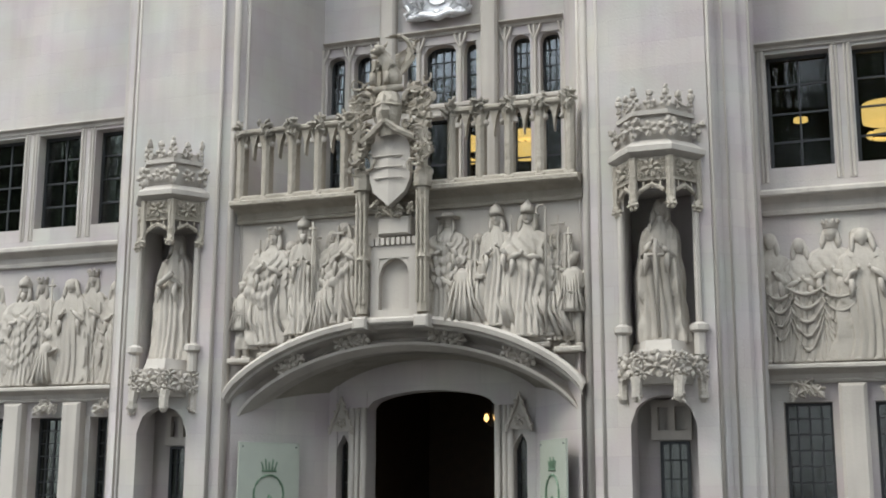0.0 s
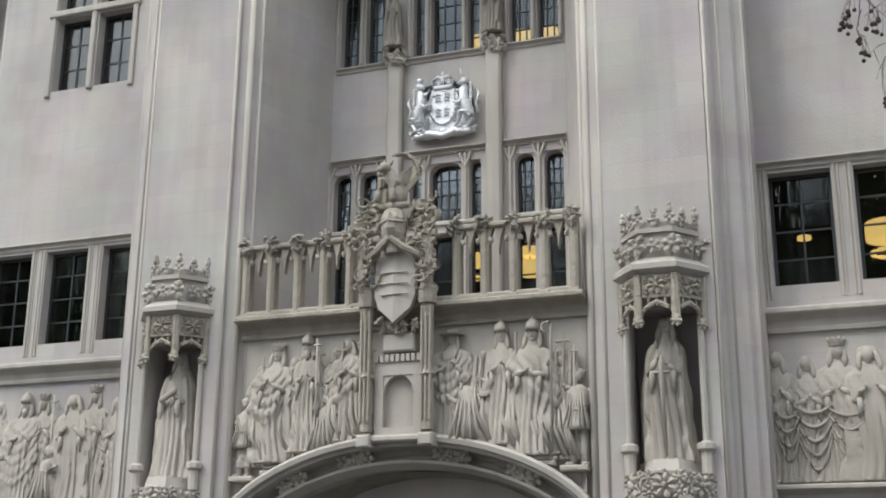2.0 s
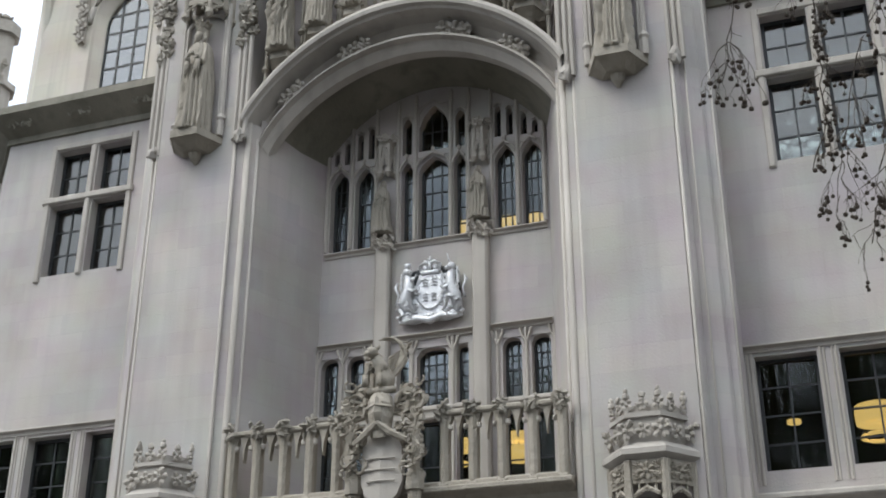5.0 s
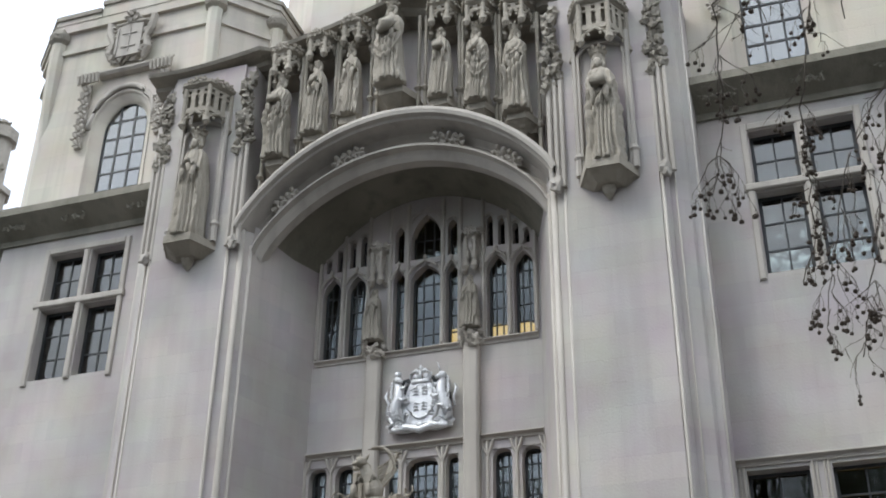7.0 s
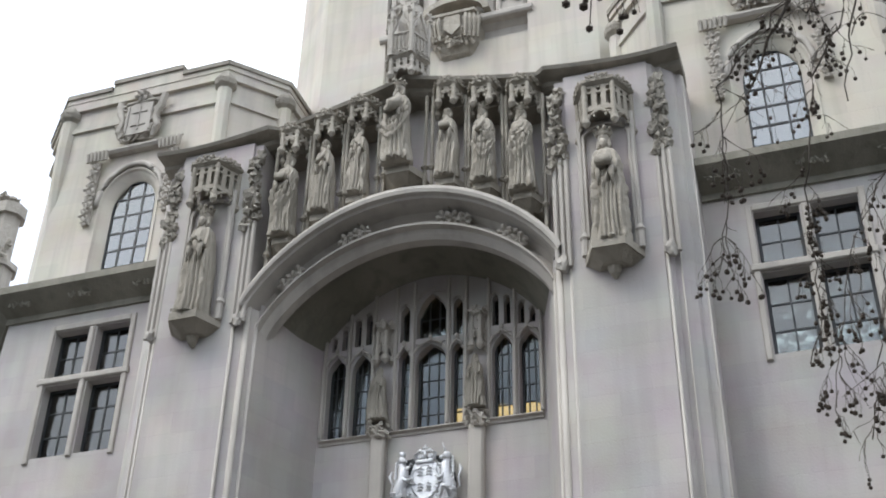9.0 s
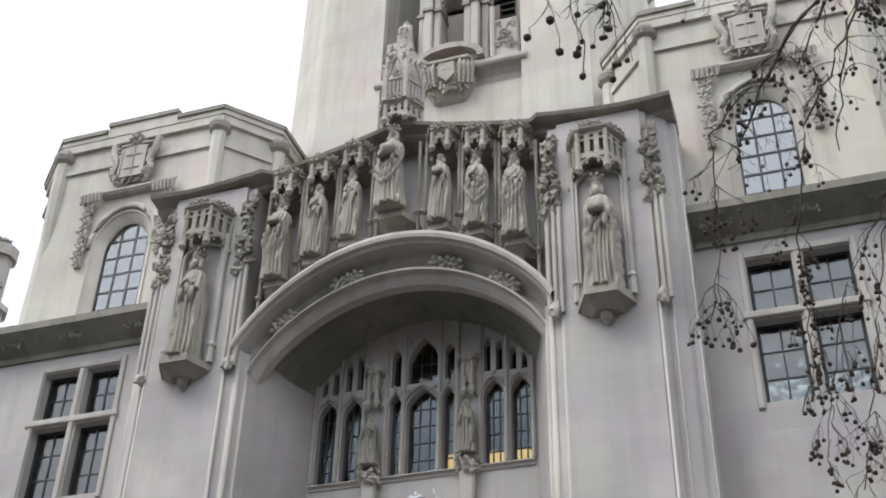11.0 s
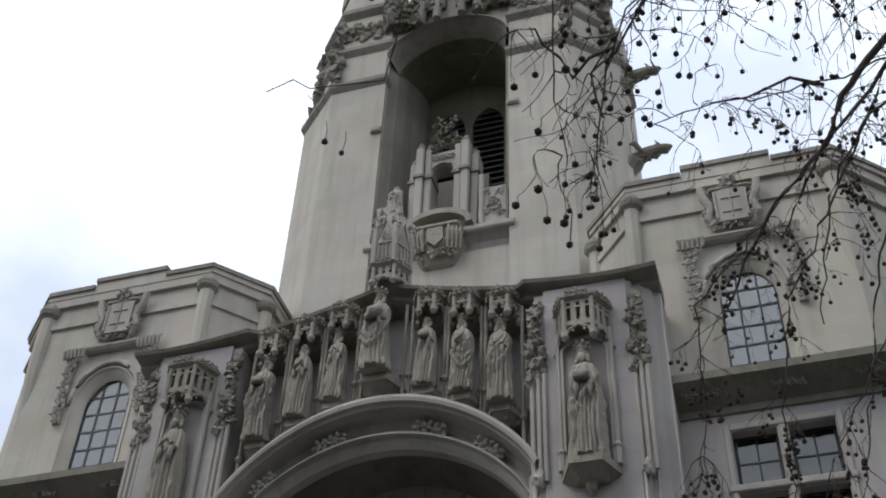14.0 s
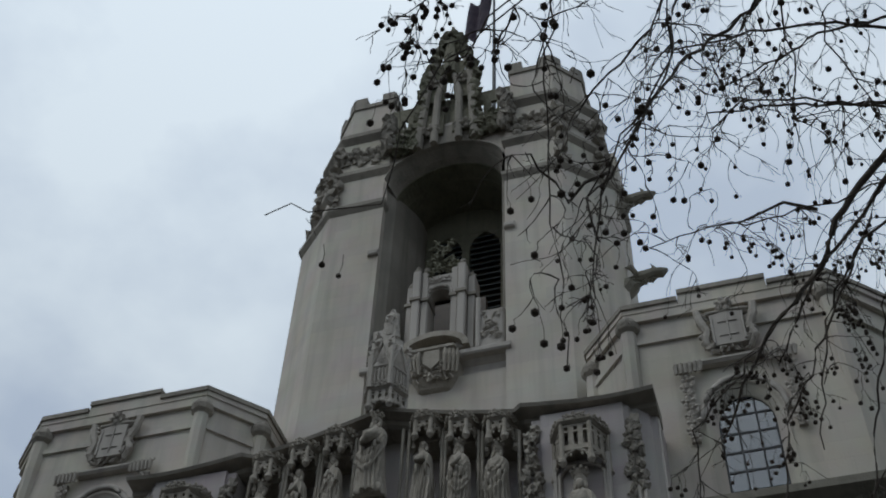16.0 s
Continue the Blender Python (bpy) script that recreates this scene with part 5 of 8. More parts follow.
BODY = [(0.0, 0.150, 0.125), (0.04, 0.152, 0.125), (0.15, 0.140, 0.112), (0.30, 0.134, 0.104), (0.44, 0.132, 0.100), (0.55, 0.126, 0.094), (0.63, 0.128, 0.090),
        (0.70, 0.126, 0.082), (0.76, 0.118, 0.074), (0.795, 0.098, 0.064), (0.82, 0.066, 0.054), (0.84, 0.044, 0.046), (0.875, 0.040, 0.042)]


def figure(bm, h, seed, hat="crown", held="", wide=1.0, flat=1.0, mantle=True, at=(0, 0, 0), bent=0.0):
    """A plain robed stone figure facing the street: draped robe and cloak in one skin, forearms, head and headgear."""
    rng = random.Random(seed)
    ox, oy, oz = at
    ph, ph2, ph3 = rng.uniform(0, 6), rng.uniform(0, 6), rng.uniform(0, 6)
    side = rng.choice((-1, 1))
    hip = side * rng.uniform(0.01, 0.028)
    style = rng.choice(("open", "looped", "open", "slung")) if flat == 1.0 else rng.choice(("looped", "open", "looped", "slung"))
    split, n_fold = rng.uniform(0.62, 0.95), rng.choice((15, 17, 19, 21))
    hem = rng.uniform(0.16, 0.34)
    head_turn = rng.uniform(-0.012, 0.012)
    bite = 1.2 if flat == 1.0 else 1.6

    def put(x, y, z):
        return (ox + (x + hip * math.sin(z * 3.6)) * h * wide, oy + (y - bent * z) * h * flat, oz + z * h)

    def width(z):
        for (za, xa, ya), (zb, xb, yb) in zip(BODY, BODY[1:]):
            if z <= zb:
                t = (z - za) / (zb - za)
                return xa + (xb - xa) * t, ya + (yb - ya) * t
        return BODY[-1][1:]

    def skin(th, z):
        """Radius factor at angle th from the front and height z."""
        low = 1 - ease(0.45, 0.68, z)
        q = th + 0.10 * math.sin(z * 7 + ph3)
        f = 1 + bite * (0.13 * low + 0.02) * groove(0.5 * n_fold * q * (1 + 0.1 * math.sin(z * 5 + ph)) + ph) + 0.07 * low * math.sin(n_fold * 0.37 * q + ph2 - z * 6)
        f -= 0.05 * ease(0.55, 0.61, z) * (1 - ease(0.61, 0.68, z))
        on = 1 - ease(0.78, 0.83, z)
        if style == "looped":
            edge = hem + 0.30 * (abs(th - 0.2 * side) / 1.5) ** 1.6
            over = ease(edge - 0.012, edge + 0.012, z) * on
            f += over * (0.14 + bite * 0.11 * groove(z * 31 - 5.0 * (th - 0.2 * side) ** 2 + ph2) * (1 - 0.7 * ease(0.68, 0.79, z)))
        elif style == "slung":
            edge = 0.46 + 0.17 * side * th
            over = ease(edge - 0.012, edge + 0.012, z) * on if abs(th) < 1.5 else on
            f += over * (0.13 + bite * 0.10 * groove(z * 31 - side * 5.0 * th + ph2) * (1 - 0.6 * ease(0.68, 0.79, z)))
        if mantle:
            cut = split + 0.20 * (0.6 - z) + 0.07 * math.sin(z * 15 + ph) + 0.05 * math.sin(z * 31 + ph2)
            over = ease(cut - 0.05, cut + 0.05, abs(th)) * on
            lip = math.exp(-((abs(th) - cut - 0.12) / 0.1) ** 2) * on
            f += over * (0.17 + bite * 0.11 * groove(abs(th) * 7.5 + ph3 + z * 3.2) * (1 - 0.7 * ease(0.65, 0.8, z))) + 0.1 * lip
        return f

    around, up = 86, 54
    prev = None
    for k in range(up + 1):
        z = 0.875 * k / up
        rx, ry = width(z)
        row = []
        for j in range(around):
            u = 2 * j / around - 1
            th = 2.35 * u + (math.pi - 2.35) * u ** 7
            f = skin(th, z)
            row.append(bm.verts.new(put(rx * f * math.sin(th), -ry * f * math.cos(th), z)))
        if prev:
            for j in range(around):
                i = (j + 1) % around
                bm.faces.new([prev[j], prev[i], row[i], row[j]])
        else:
            bm.faces.new(row[::-1])
        prev = row
    bm.faces.new(prev)
    # forearms in wide sleeves with a hanging cuff
    for s in (-1, 1):
        hx, hz = rng.uniform(0.012, 0.045), rng.uniform(0.60, 0.68)
        tube(bm, [put(s * 0.12, -0.06, 0.585), put(s * 0.105, -0.095, 0.585), put(s * 0.07, -0.125, 0.4 * 0.59 + 0.6 * hz), put(s * hx, -0.137, hz)], [0.016 * h, 0.026 * h, 0.025 * h, 0.012 * h], 8)
        tube(bm, [put(s * 0.08, -0.115, 0.60), put(s * 0.078, -0.122, 0.54), put(s * 0.09, -0.118, 0.45)], [0.018 * h, 0.024 * h, 0.004 * h], 7)
        ball(bm, put(s * hx * 0.8, -0.138, hz + 0.012), (0.017 * h, 0.017 * h * max(flat, 0.6), 0.022 * h))
    for s in (-1, 1):
        ball(bm, put(s * 0.05, -0.12, 0.012), (0.03 * h, 0.045 * h * max(flat, 0.6), 0.018 * h))
    # head: skull, jaw, brow and nose as soft lumps, hair to the shoulders
    deep = max(flat, 0.75)
    cx, cz, big = head_turn, 0.918, 1.0 if flat == 1.0 else 1.14

    def lump(x, y, z, a, b, c, rough=0.0, detail=1):
        ball(bm, put(cx + x * big, y * big, cz + z * big), (a * h * big, b * h * deep * big, c * h * big), rough, detail, seed)

    lump(0, -0.008, 0.004, 0.045, 0.052, 0.056, 0, 2)
    lump(0, -0.026, -0.032, 0.030, 0.030, 0.030)
    lump(0, -0.058, -0.006, 0.008, 0.012, 0.018)
    lump(0, -0.050, 0.016, 0.032, 0.012, 0.009)
    if rng.random() < 0.45 and hat != "hood":
        tube(bm, [put(cx, -0.046, cz - 0.03), put(cx, -0.06, cz - 0.07), put(cx, -0.07, cz - 0.115)], [0.026 * h, 0.03 * h, 0.008 * h], 7)
    for s in (-1, 1):
        tube(bm, [put(cx + s * 0.036, -0.015, cz + 0.03), put(cx + s * 0.05, -0.012, cz - 0.02), put(cx + s * 0.058, -0.02, cz - 0.07), put(cx + s * 0.06, -0.045, cz - 0.12)],
             [0.014 * h, 0.022 * h, 0.024 * h, 0.01 * h], 7)
    lump(0, 0.012, 0.008, 0.05, 0.05, 0.056, 0.12, 2)
    hx, hy, hz = put(cx, -0.006, cz)
    if hat == "crown":
        tube(bm, [(hx, hy, hz + 0.028 * h), (hx, hy, hz + 0.034 * h), (hx, hy, hz + 0.058 * h), (hx, hy, hz + 0.064 * h)], [0.05 * h, 0.055 * h, 0.054 * h, 0.06 * h], 14)
        for k in range(8):
            a = k * math.pi / 4 + 0.39
            tube(bm, [(hx + 0.054 * h * math.cos(a), hy + 0.054 * h * math.sin(a) * deep, hz + 0.06 * h), (hx + 0.058 * h * math.cos(a), hy + 0.058 * h * math.sin(a) * deep, hz + 0.082 * h),
                      (hx + 0.06 * h * math.cos(a), hy + 0.06 * h * math.sin(a) * deep, hz + 0.098 * h)], [0.012 * h, 0.016 * h, 0.003 * h], 5)
    elif hat == "mitre":
        for d in (-0.02, 0.022):
            tube(bm, [(hx, hy + d * h, hz + 0.03 * h), (hx, hy + d * h, hz + 0.05 * h), (hx, hy + d * h, hz + 0.085 * h), (hx, hy + 0.6 * d * h, hz + 0.14 * h)], [0.052 * h, 0.056 * h, 0.048 * h, 0.004 * h], 12)
        tube(bm, [(hx + 0.054 * h * math.cos(a), hy + 0.054 * h * math.sin(a), hz + 0.034 * h) for a in (k * math.pi / 7 for k in range(15))], 0.009 * h, 5)
    elif hat == "hat":
        tube(bm, [(hx, hy, hz + 0.03 * h), (hx, hy, hz + 0.042 * h), (hx, hy, hz + 0.05 * h), (hx, hy, hz + 0.085 * h), (hx, hy, hz + 0.09 * h)], [0.10 * h, 0.122 * h, 0.062 * h, 0.05 * h, 0.02 * h], 18)
        for s in (-1, 1):
            tube(bm, [put(cx + s * 0.06, -0.05, cz + 0.03), put(cx + s * 0.07, -0.075, cz - 0.08), put(cx + s * 0.06, -0.1, cz - 0.2)], 0.008 * h, 5)
    elif hat == "hood":
        prev = None
        for z, r, b in ((0.075, 0.012, 0.0), (0.066, 0.040, 0.0), (0.040, 0.058, 0.2), (0.0, 0.062, 0.75), (-0.04, 0.062, 0.95), (-0.075, 0.075, 0.8), (-0.11, 0.098, 0.6), (-0.15, 0.112, 0.5)):
            row = []
            for j in range(25):
                th = b + (2 * math.pi - 2 * b) * j / 24
                g = 1 + 0.05 * groove(th * 3 + ph)
                row.append(bm.verts.new(put(cx + r * g * math.sin(th), -0.9 * r * g * math.cos(th) + 0.006, cz + z)))
            if prev:
                for j in range(24):
                    bm.faces.new([prev[j], row[j], row[j + 1], prev[j + 1]])
            prev = row
    if held == "sword":
        tube(bm, [put(0, -0.175, 0.03), put(0, -0.175, 0.60), put(0, -0.165, 0.69)], [0.012 * h, 0.018 * h, 0.013 * h], 4)
        tube(bm, [put(-0.065, -0.172, 0.58), put(0.065, -0.172, 0.58)], 0.011 * h, 5)
    elif held == "staff":
        d = side * 0.15
        tube(bm, [put(d, -0.13, 0.02), put(d, -0.13, 0.98)], 0.010 * h, 5)
        tube(bm, [put(d - 0.04, -0.13, 0.92), put(d + 0.04, -0.13, 0.92)], 0.011 * h, 5)
    elif held == "crook":
        d = 0.15
        tube(bm, [put(d, -0.13, 0.02), put(d, -0.13, 0.93)] + [put(d - 0.035 + 0.035 * math.cos(t), -0.13, 0.95 + 0.04 * math.sin(t)) for t in (0.4, 1.2, 2.0, 2.8, 3.6, 4.4)], 0.010 * h, 5)
    elif held == "scroll":
        tube(bm, [put(-0.07, -0.155, 0.58), put(0.08, -0.16, 0.67)], 0.022 * h, 7)
    elif held == "shield":
        tube(bm, [put(-0.09, -0.15, 0.52), put(0.0, -0.17, 0.60), put(0.11, -0.15, 0.66)], [0.02 * h, 0.07 * h, 0.04 * h], 8)
    elif held == "box":
        x, y, z = put(0, -0.155, 0.63)
        box(bm, x - 0.055 * h, x + 0.055 * h, y - 0.03 * h, y + 0.05 * h, z - 0.03 * h, z + 0.035 * h, 0.008 * h)


def kneeler(bm, h, seed, at, flat=0.7, turn=1):
    """A plain kneeling figure in a gown, turned to one side, its arms raised."""
    ox, oy, oz = at
    p = lambda x, y, z: (ox + turn * x * h, oy - y * h * flat, oz + z * h)
    tube(bm, [p(-0.30, 0.05, 0.03), p(-0.12, 0.1, 0.10), p(0.04, 0.14, 0.13), p(0.16, 0.14, 0.08)], [0.06 * h, 0.12 * h, 0.15 * h, 0.06 * h], 9)
    tube(bm, [p(0.02, 0.12, 0.05), p(0.0, 0.12, 0.3), p(0.02, 0.12, 0.5), p(0.05, 0.12, 0.66), p(0.06, 0.12, 0.74)], [0.19 * h, 0.15 * h, 0.11 * h, 0.125 * h, 0.05 * h], 12)
    for k in range(5):
        tube(bm, [p(-0.07 + 0.045 * k, 0.31, 0.55), p(-0.12 + 0.07 * k, 0.35, 0.28), p(-0.18 + 0.1 * k, 0.38, 0.03)], [0.01 * h, 0.018 * h, 0.024 * h], 6)
    for d in (0.05, 0.2):
        tube(bm, [p(0.04, d, 0.64), p(0.16, d + 0.05, 0.52), p(0.3, d + 0.05, 0.62)], [0.05 * h, 0.048 * h, 0.03 * h], 7)
    ball(bm, p(0.09, 0.12, 0.85), (0.085 * h, 0.085 * h, 0.1 * h), 0.1, 2)
    ball(bm, p(0.05, 0.1, 0.88), (0.095 * h, 0.095 * h, 0.095 * h), 0.35, 2, seed)


def page(bm, h, seed, at, flat=0.6):
    """A plain small figure in a tunic with bare legs."""
    ox, oy, oz = at
    for s in (-1, 1):
        tube(bm, [(ox + s * 0.06 * h, oy - 0.06 * h, oz), (ox + s * 0.055 * h, oy - 0.04 * h, oz + 0.2 * h), (ox + s * 0.05 * h, oy - 0.04 * h, oz + 0.42 * h)], [0.035 * h, 0.048 * h, 0.06 * h], 7)
        ball(bm, (ox + s * 0.08 * h, oy - 0.1 * h, oz + 0.02 * h), (0.05 * h, 0.07 * h, 0.025 * h))
        tube(bm, [(ox + s * 0.12 * h, oy - 0.03 * h, oz + 0.78 * h), (ox + s * 0.15 * h, oy - 0.06 * h, oz + 0.62 * h), (ox + s * 0.06 * h, oy - 0.12 * h, oz + 0.58 * h)], [0.045 * h, 0.042 * h, 0.03 * h], 6)
    tube(bm, [(ox, oy - 0.03 * h, oz + 0.36 * h), (ox, oy - 0.03 * h, oz + 0.42 * h), (ox, oy - 0.03 * h, oz + 0.58 * h), (ox, oy - 0.03 * h, oz + 0.76 * h), (ox, oy - 0.03 * h, oz + 0.83 * h)],
         [0.15 * h, 0.14 * h, 0.105 * h, 0.125 * h, 0.05 * h], 14)
    ball(bm, (ox, oy - 0.05 * h, oz + 0.91 * h), (0.062 * h, 0.066 * h, 0.076 * h), 0.05, 2)
    ball(bm, (ox, oy - 0.03 * h, oz + 0.94 * h), (0.08 * h, 0.075 * h, 0.06 * h), 0.3, 2)
    for k in range(7):
        x = -0.105 + 0.035 * k
        tube(bm, [(ox + x * 0.75 * h, oy - 0.135 * h, oz + 0.74 * h), (ox + x * 0.85 * h, oy - 0.14 * h, oz + 0.57 * h), (ox + x * 1.25 * h, oy - 0.16 * h, oz + 0.36 * h)], [0.008 * h, 0.01 * h, 0.014 * h], 5)
    tube(bm, [(ox - 0.11 * h, oy - 0.09 * h, oz + 0.57 * h), (ox, oy - 0.15 * h, oz + 0.56 * h), (ox + 0.11 * h, oy - 0.09 * h, oz + 0.57 * h)], 0.014 * h, 5)


def statue(x, y, z, h, seed, hat, held, mat, label, group, wide=1.0):
    bm = bmesh.new()
    figure(bm, h, seed, hat, held, wide)
    ob = link("statue", bm, mat, None, True)
    ob.location = (x, y, z)
    return tagged(ob, label, "statue", group)


def half_oct(cx, y, w, f, out):
    """Half-octagon outline in front of the wall: half width w at the wall, half width f at the front."""
    return [(cx - w, y), (cx - f, y - out), (cx + f, y - out), (cx + w, y)]


# ---------------------------------------------------------------- lower niches
for s in (-1, 1):
    cx = s * 4.21
    statue(cx, 18.26, 3.74, 2.24, 31 if s < 0 else 37, "hood", "scroll" if s < 0 else "sword", SCULPTED,
           "robed limestone statue holding a book in a wall niche" if s < 0 else "robed limestone statue with a long sword in a wall niche", "niche statues", 0.86)
    can = thing("niche_canopy", "carved limestone crown-like canopy over the niche statue", "canopy", "niche canopies")
    rr = random.Random(50 + s)
    outer = half_oct(cx, 18.0, 0.74, 0.33, 0.55)
    inner = half_oct(cx, 18.0, 0.64, 0.28, 0.44)
    fw = [Vector((x, y, 0)) for x, y in inner]
    bm = bmesh.new()
    prism(bm, half_oct(cx, 18.0, 0.60, 0.26, 0.40), 6.44, 6.52, outer)
    prism(bm, outer, 6.521, 6.60)
    prism(bm, outer, 6.601, 6.72, half_oct(cx, 18.0, 0.56, 0.25, 0.40))
    part("ledge", bm, DRESSED, can)
    for a, b in zip(fw, fw[1:]):
        d = (b - a)
        nrm = Vector((d.y, -d.x, 0)).normalized()
        bm = bmesh.new()
        # pierced face: two posts, band and an ogee head between them
        for u in (0.04, 0.96):
            p = a.lerp(b, u)
            tube(bm, [(p.x, p.y, 5.78), (p.x, p.y, 6.45)], 0.045, 6)
        for k in range(8):
            u0, u1 = k / 8, (k + 1) / 8
            zc = [6.1, 6.1]
            p, q = a.lerp(b, u0), a.lerp(b, u1)
            pin, qin = p - nrm * 0.08, q - nrm * 0.08
            faces(bm, [(p.x, p.y, zc[0]), (q.x, q.y, zc[1]), (q.x, q.y, 6.45), (p.x, p.y, 6.45), (pin.x, pin.y, zc[0]), (qin.x, qin.y, zc[1]), (qin.x, qin.y, 6.45), (pin.x, pin.y, 6.45)],
                  [(0, 1, 2, 3), (5, 4, 7, 6), (0, 4, 5, 1), (3, 2, 6, 7)])
        tube(bm, [(v.x, v.y, 5.8 + 0.24 * (1 - abs(2 * u - 1)) ** 0.55) for u, v in ((j / 10, a.lerp(b, j / 10) - nrm * 0.03) for j in range(11))], 0.036, 6)
        for w in (0.28, 0.5, 0.72):
            v = a.lerp(b, w) - nrm * 0.03
            tube(bm, [(v.x, v.y, 5.98), (v.x, v.y, 6.12)], 0.022, 5)
        bmesh.ops.remove_doubles(bm, verts=bm.verts, dist=1e-4)
        part("pierced_face", bm, AGED, can)
        bm = bmesh.new()
        for w, z, r in ((0.5, 6.28, 0.13), (0.24, 6.36, 0.06), (0.76, 6.36, 0.06), (0.24, 6.21, 0.06), (0.76, 6.21, 0.06)):
            rosette(bm, (*(a.lerp(b, w) + nrm * 0.015).xy, z), nrm, r, 7)
        tagged(part("carved_leafwork", bm, AGED, can), kind="stuff")
    for p in fw[1:3] + [fw[0] + Vector((0.04, -0.03, 0)), fw[3] + Vector((-0.04, -0.03, 0))]:
        bm = bmesh.new()
        tube(bm, [(p.x, p.y, 5.66), (p.x, p.y, 5.72), (p.x, p.y, 5.82)], [0.05, 0.085, 0.05], 7)
        rosette(bm, (p.x, p.y - 0.04, 5.72), (0, -1, 0), 0.085, 6)
        part("pendant", bm, AGED, can)
    bm = bmesh.new()
    prism(bm, half_oct(cx, 18.0, 0.54, 0.24, 0.39), 6.72, 7.1)
    prism(bm, half_oct(cx, 18.0, 0.60, 0.27, 0.44), 7.1, 7.17)
    prism(bm, half_oct(cx, 18.0, 0.50, 0.22, 0.36), 7.17, 7.3)
    drum = part("crown_drum", bm, DRESSED, can)
    low = [Vector((x, y, 0)) for x, y in half_oct(cx, 18.0, 0.62, 0.27, 0.46)]
    rim = [Vector((x, y, 0)) for x, y in half_oct(cx, 18.0, 0.55, 0.24, 0.41)]
    for k in range(3):
        e = low[k + 1] - low[k]
        nrm = Vector((e.y, -e.x, 0)).normalized()
        for u in (0.0, 0.5, 1.0) if k == 1 else ((0.0, 0.5) if k == 0 else (0.5, 1.0)):
            q, big = low[k].lerp(low[k + 1], u), 0.15 if u != 0.5 else 0.12
            bm = bmesh.new()
            rosette(bm, (q.x, q.y, 6.88), nrm, big, 5)
            if u != 0.5:
                for j in range(2):
                    ball(bm, (q.x + rr.uniform(-0.09, 0.09), q.y + rr.uniform(-0.03, 0.04), 6.98 + 0.03 * j), 0.055, 0.4, 1, j + u)
            part("crown_rosette", bm, CARVED, drum)
            q = rim[k].lerp(rim[k + 1], u)
            bm = bmesh.new()
            rosette(bm, (q.x, q.y, 7.3), nrm, 0.1, 4)
            ball(bm, (q.x, q.y, 7.44), (0.06, 0.06, 0.07), 0.4, 1, u)
            if u != 0.5:
                ball(bm, (q.x, q.y, 7.52), (0.04, 0.04, 0.05), 0.4, 1, u)
            part("crown_fleuron", bm, CARVED, drum)
    # side shafts with moulded bases
    for d in (-1, 1):
        bm = bmesh.new()
        x = cx + d * 0.56
        tube(bm, [(x, 17.97, 3.9), (x, 17.97, 5.75)], 0.05, 8)
        tube(bm, [(x, 17.95, 3.55), (x, 17.95, 3.86), (x, 17.95, 3.9), (x, 17.95, 3.98), (x, 17.95, 4.02)], [0.085, 0.085, 0.14, 0.14, 0.06], 8)
        part("side_shaft", bm, DRESSED, can)
    cor = thing("niche_corbel", "leaf-carved limestone corbel carrying the niche statue", "corbel", "niche corbels")
    bm = bmesh.new()
    prism(bm, half_oct(cx, 18.3, 0.52, 0.2, 0.62), 3.58, 3.76, half_oct(cx, 18.3, 0.48, 0.18, 0.56))
    prism(bm, half_oct(cx, 18.1, 0.50, 0.22, 0.42), 3.12, 3.579, half_oct(cx, 18.1, 0.56, 0.26, 0.50))
    part("bracket", bm, DRESSED, cor)
    oc = [Vector((x, y, 0)) for x, y in half_oct(cx, 18.0, 0.64, 0.3, 0.46)]
    for k in range(3):
        bm = bmesh.new()
        e = oc[k + 1] - oc[k]
        for u, z, r in ((0.5, 3.37, 0.17), (0.14, 3.48, 0.11), (0.86, 3.48, 0.11), (0.14, 3.27, 0.11), (0.86, 3.27, 0.11)):
            rosette(bm, (*oc[k].lerp(oc[k + 1], u).xy, z), (e.y, -e.x, 0), r, 7)
        for _ in range(4):
            q = oc[k].lerp(oc[k + 1], rr.random())
            ball(bm, (q.x, q.y + rr.uniform(0.0, 0.05), rr.uniform(3.16, 3.58)), 0.05, 0.5, 1, rr.random() * 9)
        tagged(part("carved_leafwork", bm, CARVED, cor), kind="stuff")
    for p in (oc[1], oc[2], oc[0] + Vector((0.06, 0, 0)), oc[3] - Vector((0.06, 0, 0))):
        bm = bmesh.new()
        tube(bm, [(p.x, p.y + 0.05, 3.2), (p.x, p.y + 0.02, 3.05), (p.x, p.y + 0.02, 2.92), (p.x, p.y + 0.02, 2.86)], [0.1, 0.075, 0.08, 0.04], 7)
        foliage(bm, p.x - 0.06, p.x + 0.06, p.y, 2.88, 2.98, 5, 0.05, rr, 0.04)
        part("pendant", bm, CARVED, cor)
    bm = bmesh.new()
    pierced(bm, cx - 0.3, cx + 0.3, 2.36, 2.95, 18.6, 18.7, [(cx - 0.2, cx - 0.05, 2.5, 2.85), (cx + 0.05, cx + 0.2, 2.5, 2.85)])
    part("tracery", bm, DRESSED, cor)

